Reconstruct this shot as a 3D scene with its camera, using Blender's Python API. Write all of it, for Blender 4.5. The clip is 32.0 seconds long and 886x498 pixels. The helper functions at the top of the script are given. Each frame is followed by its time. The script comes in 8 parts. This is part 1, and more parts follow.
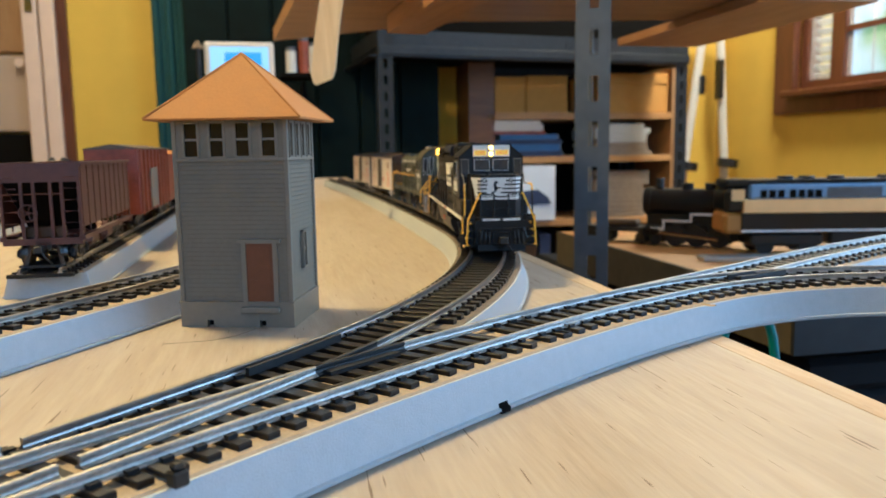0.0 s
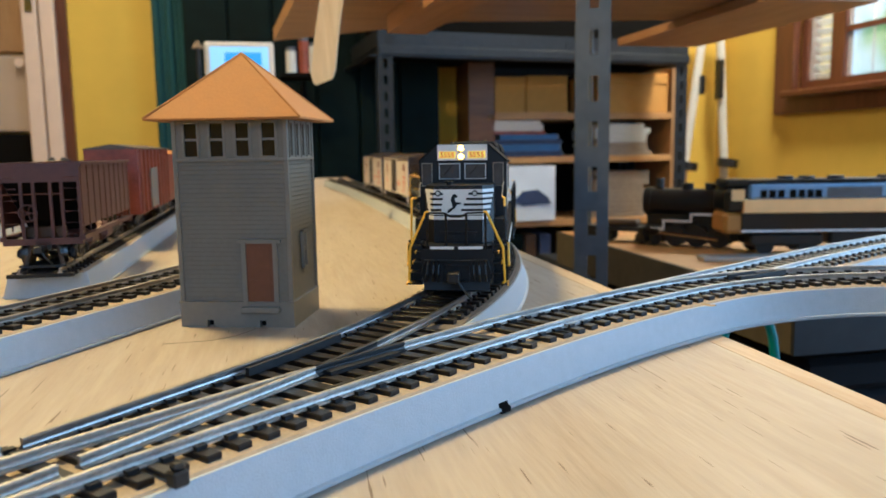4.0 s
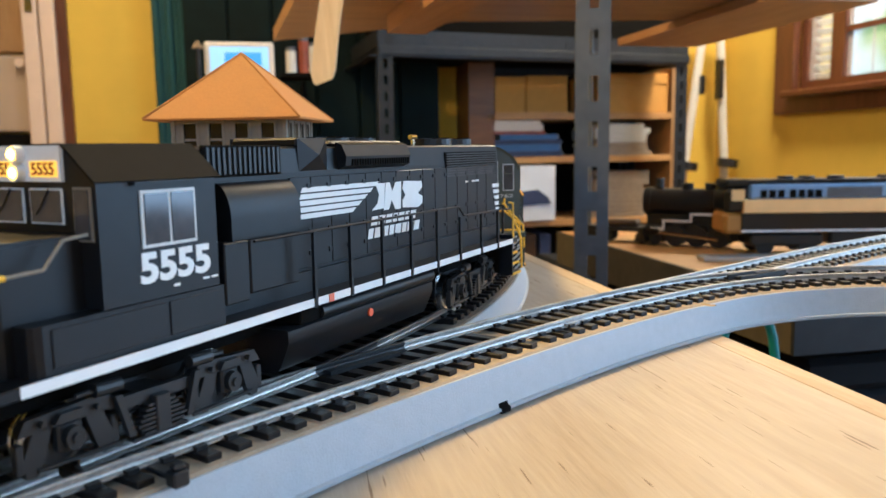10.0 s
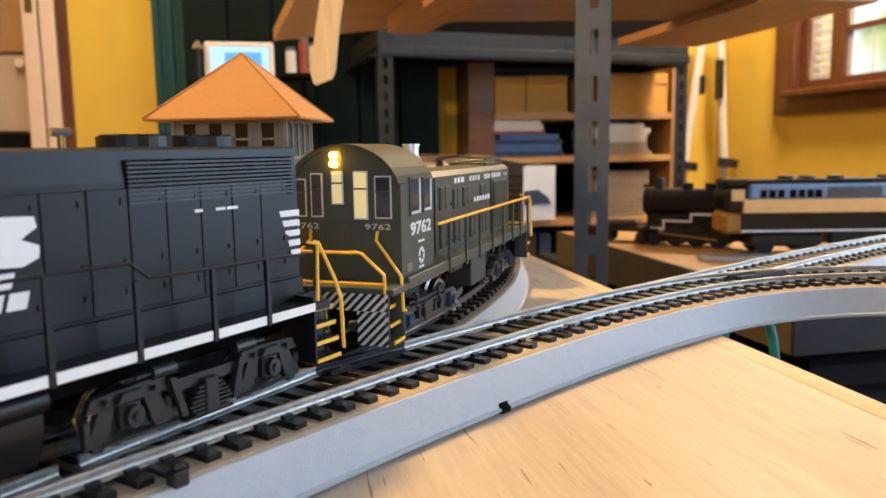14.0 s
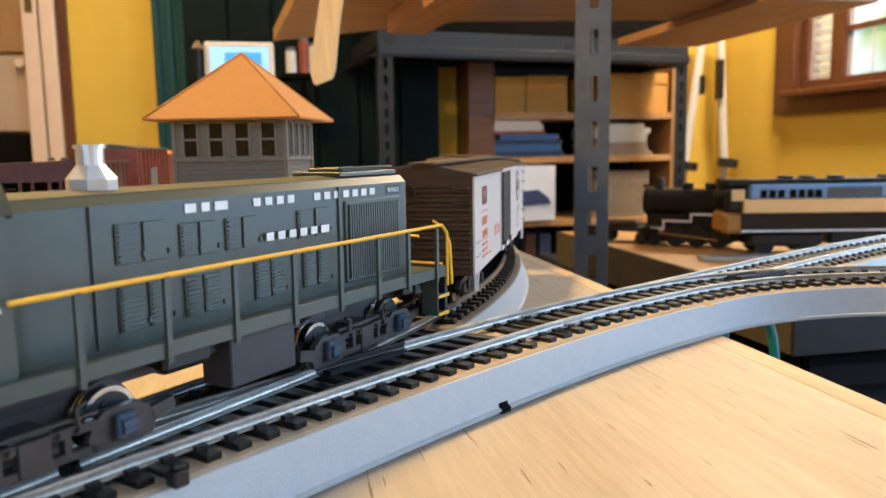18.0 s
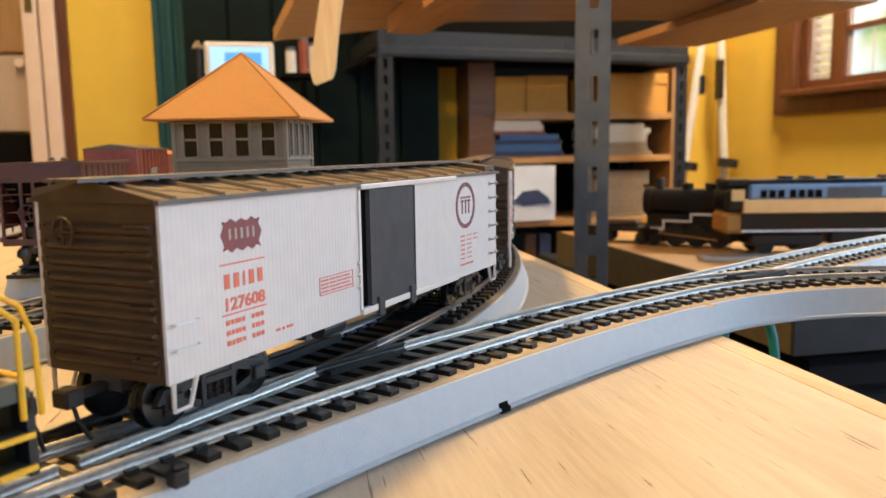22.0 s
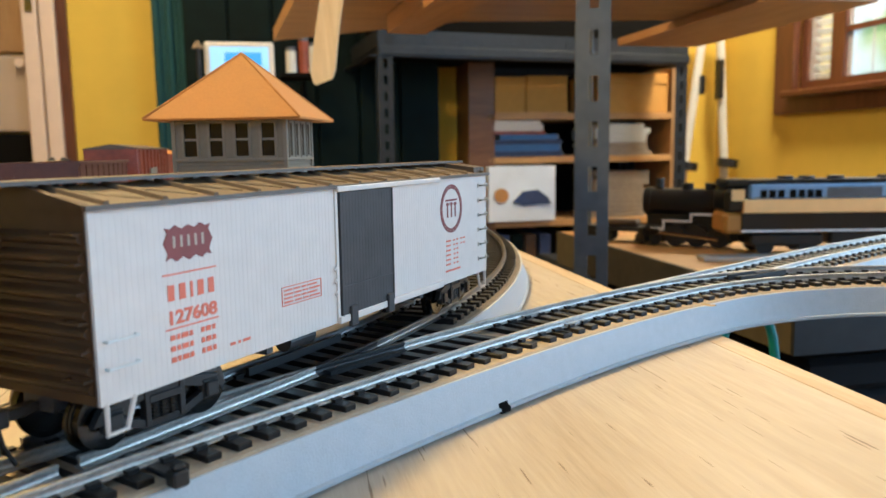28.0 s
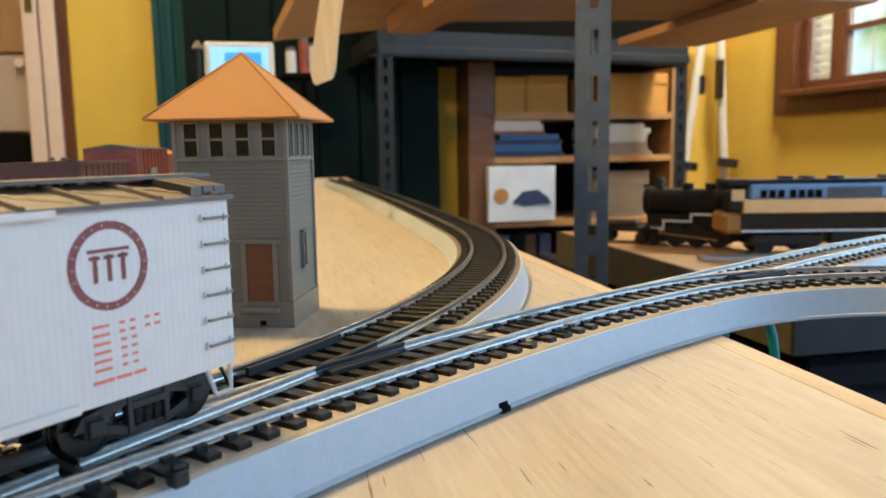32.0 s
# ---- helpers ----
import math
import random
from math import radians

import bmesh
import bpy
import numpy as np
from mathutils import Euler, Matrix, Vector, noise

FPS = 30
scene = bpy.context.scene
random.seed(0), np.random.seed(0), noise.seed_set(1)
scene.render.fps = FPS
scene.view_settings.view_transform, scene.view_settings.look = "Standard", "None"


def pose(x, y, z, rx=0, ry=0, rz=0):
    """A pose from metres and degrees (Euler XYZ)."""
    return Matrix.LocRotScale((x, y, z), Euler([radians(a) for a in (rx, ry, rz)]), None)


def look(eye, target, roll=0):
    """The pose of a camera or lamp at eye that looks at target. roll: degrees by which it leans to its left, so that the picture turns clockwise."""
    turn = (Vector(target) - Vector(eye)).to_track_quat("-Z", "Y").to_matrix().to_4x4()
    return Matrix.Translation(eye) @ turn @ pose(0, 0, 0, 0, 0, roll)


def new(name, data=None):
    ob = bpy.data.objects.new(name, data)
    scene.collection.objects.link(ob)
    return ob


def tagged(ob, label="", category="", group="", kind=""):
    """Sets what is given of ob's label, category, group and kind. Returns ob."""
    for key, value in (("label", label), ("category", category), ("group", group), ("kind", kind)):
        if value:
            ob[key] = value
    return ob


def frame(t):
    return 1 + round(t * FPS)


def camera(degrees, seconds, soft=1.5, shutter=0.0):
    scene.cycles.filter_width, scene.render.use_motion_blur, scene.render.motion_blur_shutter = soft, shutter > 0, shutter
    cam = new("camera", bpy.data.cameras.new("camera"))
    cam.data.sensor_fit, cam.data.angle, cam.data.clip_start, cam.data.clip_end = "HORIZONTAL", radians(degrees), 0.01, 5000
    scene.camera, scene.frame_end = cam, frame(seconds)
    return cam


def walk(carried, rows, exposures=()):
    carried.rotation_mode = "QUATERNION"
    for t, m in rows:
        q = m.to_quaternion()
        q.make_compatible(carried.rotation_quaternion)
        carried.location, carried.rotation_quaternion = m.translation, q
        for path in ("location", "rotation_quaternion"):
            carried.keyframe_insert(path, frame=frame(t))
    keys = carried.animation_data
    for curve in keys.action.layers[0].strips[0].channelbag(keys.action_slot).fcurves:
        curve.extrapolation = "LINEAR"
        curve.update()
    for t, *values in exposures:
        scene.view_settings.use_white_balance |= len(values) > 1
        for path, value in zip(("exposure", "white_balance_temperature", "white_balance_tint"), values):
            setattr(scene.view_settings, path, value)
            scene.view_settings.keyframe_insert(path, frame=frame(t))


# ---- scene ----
cam = camera(60.0, 32.0, soft=1.5)
EYE = (0.0, 0.0, 0.074)
AIM = (0.0, math.cos(radians(7.45)), 0.074 - math.sin(radians(7.45)))
cam.data.dof.use_dof = True
cam.data.dof.focus_distance = 0.215
cam.data.dof.aperture_fstop = 27.0
walk(cam, [(0.0, look(EYE, AIM, -0.84)), (32.0, look(EYE, AIM, -0.84))],
     exposures=[(0.0, -0.28, 4450, 3), (7.0, -0.32, 4450, 3), (9.0, -0.18, 4650, 5), (12.0, -0.04, 5400, 12), (14.5, -0.02, 5550, 13), (17.0, -0.04, 5050, 8),
                (20.0, -0.04, 5450, 12), (22.0, -0.06, 5450, 11), (25.0, -0.10, 5050, 7), (28.0, -0.11, 4900, 3), (32.0, -0.2, 4700, 3)])

# ---- world and lights ----
world = bpy.data.worlds.new("daylight")
scene.world = world
world.use_nodes = True
wn = world.node_tree
sky = wn.nodes.new("ShaderNodeTexSky")
sky.sky_type = "NISHITA"
sky.sun_disc = False
sky.sun_elevation = radians(40)
sky.sun_rotation = radians(120)
bg = wn.nodes["Background"]
bg.inputs["Strength"].default_value = 0.12
wn.links.new(sky.outputs[0], bg.inputs["Color"])


def area_lamp(name, eye, target, w, h, power, colour):
    d = bpy.data.lights.new(name, "AREA")
    d.shape, d.size, d.size_y, d.energy, d.color = "RECTANGLE", w, h, power, colour
    ob = new(name, d)
    ob.matrix_world = look(eye, target)
    return ob


# daylight in the window openings beside and behind the viewpoint
area_lamp("window_light", (1.90, 0.55, 0.34), (0.0, 0.25, 0.03), 1.2, 1.45, 36, (0.70, 0.86, 1.0))
area_lamp("window_light", (0.09, -1.60, 0.74), (-0.1, 0.4, 0.0), 1.2, 1.1, 12, (0.70, 0.86, 1.0))
# unseen warm lamp over the back of the table, inferred from the tower's shadow
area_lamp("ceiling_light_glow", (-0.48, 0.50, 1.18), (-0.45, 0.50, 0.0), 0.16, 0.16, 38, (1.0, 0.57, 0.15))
# fill light added to brighten the bookcase and right wall; no lamp known there
area_lamp("ceiling_light_glow", (1.15, 2.45, 1.50), (1.15, 2.47, 0.0), 0.35, 0.35, 74, (1.0, 0.70, 0.38))
# fill light added to brighten the left wall and door; no lamp known there
area_lamp("ceiling_light_glow", (-1.00, 1.75, 1.50), (-1.00, 1.77, 0.0), 0.35, 0.35, 27, (1.0, 0.62, 0.26))


# ---- materials ----
def material(name, colour, rough=0.5, metal=0.0, grain=60.0, amount=0.12, bump=0.0, wear=None, coat=0.0,
             stretch=(1, 1, 1), detail=6.0, objrand=0.0, spec=0.5):
    """A procedural surface: a base colour varied at two scales, with roughness and fine relief."""
    m = bpy.data.materials.new(name)
    m.use_nodes = True
    nt = m.node_tree
    p = nt.nodes["Principled BSDF"]
    tc = nt.nodes.new("ShaderNodeTexCoord")
    mp = nt.nodes.new("ShaderNodeMapping")
    mp.inputs["Scale"].default_value = stretch
    nt.links.new(tc.outputs["Object"], mp.inputs["Vector"])
    n1 = nt.nodes.new("ShaderNodeTexNoise")
    n1.inputs["Scale"].default_value = grain
    n1.inputs["Detail"].default_value = detail
    n2 = nt.nodes.new("ShaderNodeTexNoise")
    n2.inputs["Scale"].default_value = grain * 0.13
    n2.inputs["Detail"].default_value = 3.0
    nt.links.new(mp.outputs[0], n1.inputs["Vector"])
    nt.links.new(mp.outputs[0], n2.inputs["Vector"])
    add = nt.nodes.new("ShaderNodeMath")
    add.operation = "ADD"
    nt.links.new(n1.outputs[0], add.inputs[0])
    nt.links.new(n2.outputs[0], add.inputs[1])
    half = nt.nodes.new("ShaderNodeMapRange")
    half.inputs["From Min"].default_value = 0.6
    half.inputs["From Max"].default_value = 1.4
    nt.links.new(add.outputs[0], half.inputs["Value"])
    dark = tuple(c * (1 - amount) for c in colour) if wear is None else wear
    light = tuple(min(1.0, c * (1 + amount)) for c in colour)
    mix = nt.nodes.new("ShaderNodeMix")
    mix.data_type = "RGBA"
    mix.inputs[6].default_value = (*dark, 1)
    mix.inputs[7].default_value = (*light, 1)
    nt.links.new(half.outputs[0], mix.inputs[0])
    out = mix.outputs[2]
    if objrand:
        oi = nt.nodes.new("ShaderNodeObjectInfo")
        rr = nt.nodes.new("ShaderNodeMapRange")
        rr.inputs["To Min"].default_value = 1 - objrand
        rr.inputs["To Max"].default_value = 1 + objrand
        nt.links.new(oi.outputs["Random"], rr.inputs["Value"])
        hs = nt.nodes.new("ShaderNodeHueSaturation")
        nt.links.new(rr.outputs[0], hs.inputs["Value"])
        nt.links.new(out, hs.inputs["Color"])
        out = hs.outputs[0]
    nt.links.new(out, p.inputs["Base Color"])
    rg = nt.nodes.new("ShaderNodeMapRange")
    rg.inputs["To Min"].default_value = max(0.02, rough - 0.08)
    rg.inputs["To Max"].default_value = min(1.0, rough + 0.08)
    nt.links.new(n2.outputs[0], rg.inputs["Value"])
    nt.links.new(rg.outputs[0], p.inputs["Roughness"])
    p.inputs["Metallic"].default_value = metal
    p.inputs["Specular IOR Level"].default_value = spec
    if coat:
        p.inputs["Coat Weight"].default_value = coat
    if bump:
        b = nt.nodes.new("ShaderNodeBump")
        b.inputs["Strength"].default_value = 0.6
        b.inputs["Distance"].default_value = bump
        nt.links.new(n1.outputs[0], b.inputs["Height"])
        nt.links.new(b.outputs[0], p.inputs["Normal"])
    return m


def glow(name, colour, strength):
    m = bpy.data.materials.new(name)
    m.use_nodes = True
    p = m.node_tree.nodes["Principled BSDF"]
    p.inputs["Base Color"].default_value = (*colour, 1)
    p.inputs["Emission Color"].default_value = (*colour, 1)
    p.inputs["Emission Strength"].default_value = strength
    return m


def wood(name, light, dark, scale=9.0, along=(1.0, 14.0, 14.0), rough=0.55, turn=0.0, specks=0.0):
    """Timber with long grain along x of the object, in streaks and pores."""
    m = bpy.data.materials.new(name)
    m.use_nodes = True
    nt = m.node_tree
    p = nt.nodes["Principled BSDF"]
    tc = nt.nodes.new("ShaderNodeTexCoord")
    mp = nt.nodes.new("ShaderNodeMapping")
    mp.inputs["Scale"].default_value = along
    rt = nt.nodes.new("ShaderNodeMapping")
    rt.inputs["Rotation"].default_value = (0, 0, turn)
    nt.links.new(tc.outputs["Object"], rt.inputs["Vector"])
    nt.links.new(rt.outputs[0], mp.inputs["Vector"])
    n = nt.nodes.new("ShaderNodeTexNoise")
    n.inputs["Scale"].default_value = scale
    n.inputs["Detail"].default_value = 9
    n.inputs["Roughness"].default_value = 0.62
    n.inputs["Distortion"].default_value = 0.6
    nt.links.new(mp.outputs[0], n.inputs["Vector"])
    n2 = nt.nodes.new("ShaderNodeTexNoise")
    n2.inputs["Scale"].default_value = scale * 7
    n2.inputs["Detail"].default_value = 5
    nt.links.new(mp.outputs[0], n2.inputs["Vector"])
    r = nt.nodes.new("ShaderNodeValToRGB")
    r.color_ramp.elements[0].position, r.color_ramp.elements[0].color = 0.32, (*dark, 1)
    r.color_ramp.elements[1].position, r.color_ramp.elements[1].color = 0.62, (*light, 1)
    nt.links.new(n.outputs[0], r.inputs[0])
    fine = nt.nodes.new("ShaderNodeMapRange")
    fine.inputs["To Min"].default_value = 0.78
    fine.inputs["To Max"].default_value = 1.1
    nt.links.new(n2.outputs[0], fine.inputs["Value"])
    hs = nt.nodes.new("ShaderNodeHueSaturation")
    nt.links.new(r.outputs[0], hs.inputs["Color"])
    nt.links.new(fine.outputs[0], hs.inputs["Value"])
    out = hs.outputs[0]
    if specks:
        mp2 = nt.nodes.new("ShaderNodeMapping")
        mp2.inputs["Scale"].default_value = (34, 700, 34)
        nt.links.new(rt.outputs[0], mp2.inputs["Vector"])
        v = nt.nodes.new("ShaderNodeTexNoise")
        v.inputs["Scale"].default_value = 1.3
        v.inputs["Detail"].default_value = 2
        nt.links.new(mp2.outputs[0], v.inputs["Vector"])
        st = nt.nodes.new("ShaderNodeMapRange")
        st.inputs["From Min"].default_value = 0.69
        st.inputs["From Max"].default_value = 0.72
        nt.links.new(v.outputs[0], st.inputs["Value"])
        mx = nt.nodes.new("ShaderNodeMix")
        mx.data_type = "RGBA"
        mx.inputs[7].default_value = (dark[0] * 0.45, dark[1] * 0.4, dark[2] * 0.35, 1)
        k = nt.nodes.new("ShaderNodeMath")
        k.operation = "MULTIPLY"
        k.inputs[1].default_value = specks
        nt.links.new(st.outputs[0], k.inputs[0])
        nt.links.new(k.outputs[0], mx.inputs[0])
        nt.links.new(out, mx.inputs[6])
        out = mx.outputs[2]
    nt.links.new(out, p.inputs["Base Color"])
    p.inputs["Roughness"].default_value = rough
    p.inputs["Specular IOR Level"].default_value = 0.35
    b = nt.nodes.new("ShaderNodeBump")
    b.inputs["Strength"].default_value = 0.35
    b.inputs["Distance"].default_value = 0.0006
    nt.links.new(n2.outputs[0], b.inputs["Height"])
    nt.links.new(b.outputs[0], p.inputs["Normal"])
    return m


M = {}
M["table"] = wood("pale_plywood", (0.395, 0.345, 0.282), (0.345, 0.285, 0.218), 5.0, (1.5, 14, 14), 0.58, radians(78), 1.0)
M["table_edge"] = wood("edge_band_timber", (0.48, 0.385, 0.265), (0.39, 0.285, 0.17), 7.0, (1.2, 14, 14), 0.5, radians(78), 0.6)
for k in ("table", "table_edge"):
    tp = M[k].node_tree.nodes["Principled BSDF"]
    tp.inputs["Specular IOR Level"].default_value = 0.22
    tp.inputs["Roughness"].default_value = 0.5
M["riser"] = material("grey_roadbed_foam", (0.425, 0.455, 0.485), 0.5, 0, 2200, 0.07, 0.00022)
M["cork"] = material("tan_cork", (0.33, 0.265, 0.187), 0.9, 0, 1200, 0.22, 0.0003)
M["tie"] = material("dark_brown_tie_plastic", (0.0075, 0.0062, 0.0058), 0.42, 0, 400, 0.3, 0.0, objrand=0.25, spec=0.28)
M["rail"] = material("nickel_silver_rail", (0.43, 0.415, 0.385), 0.46, 0.82, 900, 0.32, 0.00004)
M["rail_old"] = material("weathered_rail", (0.36, 0.33, 0.29), 0.4, 1.0, 220, 0.3)
M["black_plastic"] = material("black_plastic", (0.008, 0.008, 0.009), 0.45, 0, 300, 0.2)
M["tower_grey"] = material("grey_tower_plastic", (0.165, 0.150, 0.118), 0.55, 0, 500, 0.1, spec=0.35)
M["tower_trim"] = material("grey_trim_plastic", (0.190, 0.174, 0.142), 0.55, 0, 500, 0.08, spec=0.35)
M["roof_orange"] = material("orange_brown_roof_plastic", (0.355, 0.143, 0.019), 0.72, 0, 900, 0.09, 0.00015)
M["door_brown"] = material("brown_door_plastic", (0.115, 0.040, 0.016), 0.5, 0, 300, 0.15)
# plain black things, and the colour put in for shade inside and behind parts
M["dark"] = material("matt_black_and_shade", (0.006, 0.0055, 0.005), 0.9, 0, 100, 0.2, spec=0.06)
M["loco_black"] = material("semi_gloss_black_paint", (0.0065, 0.0067, 0.0078), 0.42, 0, 300, 0.25, 0.00002, spec=0.25)
M["white"] = material("white_print", (0.74, 0.74, 0.72), 0.5, 0, 300, 0.06)
M["yellow"] = material("yellow_paint", (0.80, 0.45, 0.018), 0.4, 0, 300, 0.12)
M["truck"] = material("dark_truck_plastic", (0.013, 0.0125, 0.0125), 0.42, 0, 300, 0.35, 0.00003, spec=0.38)
M["wheel_bright"] = material("bright_steel_wheel", (0.52, 0.51, 0.50), 0.22, 1.0, 300, 0.3)
M["wheel"] = material("blackened_steel_wheel", (0.06, 0.06, 0.06), 0.28, 1.0, 300, 0.3)
M["alco_green"] = material("dark_green_grey_paint", (0.050, 0.058, 0.042), 0.42, 0, 300, 0.15, 0.00003)
M["alco_roof"] = material("olive_roof_paint", (0.062, 0.058, 0.032), 0.6, 0, 300, 0.15, spec=0.25)
M["car_white"] = material("off_white_car_side", (0.620, 0.560, 0.510), 0.5, 0, 240, 0.06)
M["car_brown"] = material("dark_brown_car_end", (0.062, 0.034, 0.016), 0.5, 0, 240, 0.3, spec=0.3)
M["car_roof"] = material("tan_brown_car_roof", (0.125, 0.088, 0.052), 0.55, 0, 240, 0.2)
M["car_door"] = material("charcoal_door", (0.050, 0.045, 0.044), 0.6, 0, 160, 0.3, spec=0.3)
M["red_print"] = material("red_print", (0.62, 0.15, 0.08), 0.6, 0, 240, 0.1)
M["maroon_print"] = material("maroon_print", (0.19, 0.042, 0.036), 0.6, 0, 240, 0.2)
M["hopper"] = material("maroon_hopper_paint", (0.072, 0.021, 0.014), 0.5, 0, 240, 0.2)
M["red_car"] = material("oxide_red_car_paint", (0.22, 0.045, 0.018), 0.5, 0, 160, 0.45)
M["steel"] = material("blue_grey_slotted_steel", (0.095, 0.11, 0.135), 0.42, 0.5, 60, 0.25)
M["wood_shelf"] = wood("varnished_pine_shelf", (0.20, 0.095, 0.032), (0.12, 0.052, 0.018), 5.0, (1, 9, 9), 0.45)
M["wood_upper"] = wood("golden_brown_shelf_board", (0.30, 0.165, 0.062), (0.20, 0.098, 0.034), 5.0, (1, 9, 9), 0.45)
M["wood_pale"] = wood("pale_pine", (0.75, 0.60, 0.36), (0.62, 0.45, 0.24), 6.0, (9, 9, 1), 0.55)
M["yellow_wall"] = material("ochre_wall_paint", (0.65, 0.455, 0.042), 0.8, 0, 12, 0.06, 0.0006)
M["dark_green"] = material("dark_green_paint", (0.0022, 0.0075, 0.0075), 0.6, 0, 20, 0.4, spec=0.10)
M["teal"] = material("teal_cloth", (0.008, 0.055, 0.065), 0.8, 0, 30, 0.2)
M["brown_wood"] = wood("dark_stained_wood", (0.12, 0.042, 0.017), (0.07, 0.024, 0.010), 5.0, (9, 9, 1), 0.35)
M["white_trim"] = material("off_white_paint", (0.62, 0.50, 0.42), 0.5, 0, 20, 0.06)
M["card"] = material("brown_cardboard", (0.52, 0.27, 0.048), 0.85, 0, 40, 0.1)
M["paper"] = material("white_paper", (0.58, 0.57, 0.54), 0.8, 0, 80, 0.08)
M["floor"] = wood("brown_floorboards", (0.22, 0.12, 0.06), (0.12, 0.06, 0.03), 4.0)
M["ceiling"] = material("white_ceiling_paint", (0.72, 0.68, 0.58), 0.9, 0, 10, 0.04)
M["wood_pale_dark"] = wood("aged_pine", (0.36, 0.19, 0.075), (0.26, 0.125, 0.045), 5.0, (9, 1, 9), 0.5)
M["wood_tan"] = wood("tan_wood", (0.36, 0.22, 0.09), (0.27, 0.15, 0.06), 5.0, (9, 9, 1), 0.5)
M["wood_bright"] = wood("honey_pine", (0.50, 0.29, 0.10), (0.40, 0.205, 0.065), 5.0, (1, 9, 9), 0.5)
M["door_beige"] = material("beige_door_paint", (0.42, 0.33, 0.25), 0.6, 0, 10, 0.06)
M["steel_bright"] = material("bright_tinplate", (0.55, 0.58, 0.62), 0.3, 0.8, 60, 0.15)
M["book_navy"] = material("navy_book_cloth", (0.02, 0.035, 0.10), 0.6, 0, 60, 0.25)
M["book_blue"] = material("blue_book_cover", (0.03, 0.10, 0.28), 0.5, 0, 60, 0.2)
M["paper_tan"] = material("aged_paper", (0.28, 0.225, 0.17), 0.85, 0, 60, 0.2)
M["box_white"] = material("pale_printed_carton", (0.60, 0.66, 0.78), 0.5, 0, 14, 0.12)
M["screen"] = glow("tablet_screen_glow", (0.30, 0.56, 0.80), 0.6)
M["screen_dark"] = glow("tablet_screen_shade", (0.06, 0.28, 0.62), 0.8)
M["shade"] = glow("warm_lamp_shade", (1.0, 0.72, 0.40), 3.0)
M["chest"] = material("dark_blue_chest_paint", (0.005, 0.006, 0.009), 0.7, 0, 20, 0.3, spec=0.15)
M["teal_cable"] = material("teal_cable_sheath", (0.02, 0.20, 0.20), 0.4, 0, 60, 0.1)
M["outside"] = bpy.data.materials.new("sunlit_foliage")
M["outside"].use_nodes = True
o_ = M["outside"].node_tree
on_ = o_.nodes.new("ShaderNodeTexNoise")
on_.inputs["Scale"].default_value = 1.6
orr = o_.nodes.new("ShaderNodeValToRGB")
orr.color_ramp.elements[0].position, orr.color_ramp.elements[0].color = 0.40, (0.22, 0.42, 0.10, 1)
orr.color_ramp.elements[1].position, orr.color_ramp.elements[1].color = 0.56, (0.85, 0.95, 0.95, 1)
oe = o_.nodes.new("ShaderNodeEmission")
oe.inputs["Strength"].default_value = 1.5
otc = o_.nodes.new("ShaderNodeTexCoord")
o_.links.new(otc.outputs["Object"], on_.inputs["Vector"])
o_.links.new(on_.outputs[0], orr.inputs[0])
o_.links.new(orr.outputs[0], oe.inputs["Color"])
o_.links.new(oe.outputs[0], o_.nodes["Material Output"].inputs["Surface"])
M["lamp_warm"] = glow("warm_headlamp", (1.0, 0.45, 0.014), 42.0)
M["lamp_amber"] = glow("amber_number_board", (1.0, 0.52, 0.05), 1.1)

M["glass"] = bpy.data.materials.new("window_glass")
M["glass"].use_nodes = True
g_ = M["glass"].node_tree.nodes["Principled BSDF"]
g_.inputs["Base Color"].default_value = (0.9, 0.93, 0.95, 1)
g_.inputs["Roughness"].default_value = 0.06
g_.inputs["Transmission Weight"].default_value = 0.85
M["cork_dark"] = material("dark_weathered_cork", (0.13, 0.105, 0.08), 0.9, 0, 1200, 0.3, 0.0003)
M["cab_roof"] = material("matt_black_roof", (0.006, 0.0055, 0.005), 0.75, 0, 300, 0.25, spec=0.12)
M["rail_b"] = material("dull_nickel_rail", (0.30, 0.29, 0.28), 0.34, 1.0, 220, 0.3)
M["journal_blue"] = material("blue_grey_journal_plastic", (0.035, 0.06, 0.10), 0.25, 0, 300, 0.25)
M["leaf"] = material("dry_leaf", (0.38, 0.26, 0.10), 0.7, 0, 900, 0.3)
M["truck_brown"] = material("brown_black_truck_plastic", (0.032, 0.026, 0.024), 0.42, 0, 300, 0.25)
M["aluminium"] = material("satin_aluminium", (0.78, 0.78, 0.77), 0.32, 0.55, 300, 0.06)
M["tank_black"] = material("gloss_black_tank_paint", (0.008, 0.008, 0.009), 0.36, 0, 300, 0.25, spec=0.3)
M["toy_black"] = material("black_toy_paint", (0.006, 0.006, 0.007), 0.32, 0, 120, 0.3, spec=0.42)
# opaque panes, the dark cab inside put into their colour
M["cab_glass"] = material("dark_cab_pane", (0.045, 0.045, 0.05), 0.12, 0, 300, 0.4)
M["digit_orange"] = material("burnt_orange_print", (0.30, 0.06, 0.005), 0.6, 0, 300, 0.1)
M["dark_glass"] = material("dark_reflecting_pane", (0.010, 0.009, 0.008), 0.10, 0, 300, 0.2)
M["steel_dark"] = material("grey_slotted_steel", (0.022, 0.025, 0.030), 0.5, 0.2, 60, 0.25, spec=0.3)
M["frame_pale"] = material("pale_window_frame", (0.58, 0.58, 0.56), 0.45, 0, 300, 0.1)
M["lit_pane"] = glow("lamp_lit_cab_pane", (0.85, 0.72, 0.30), 0.34)
M["chrome"] = material("chrome_metal", (0.72, 0.72, 0.72), 0.12, 1.0, 200, 0.1)
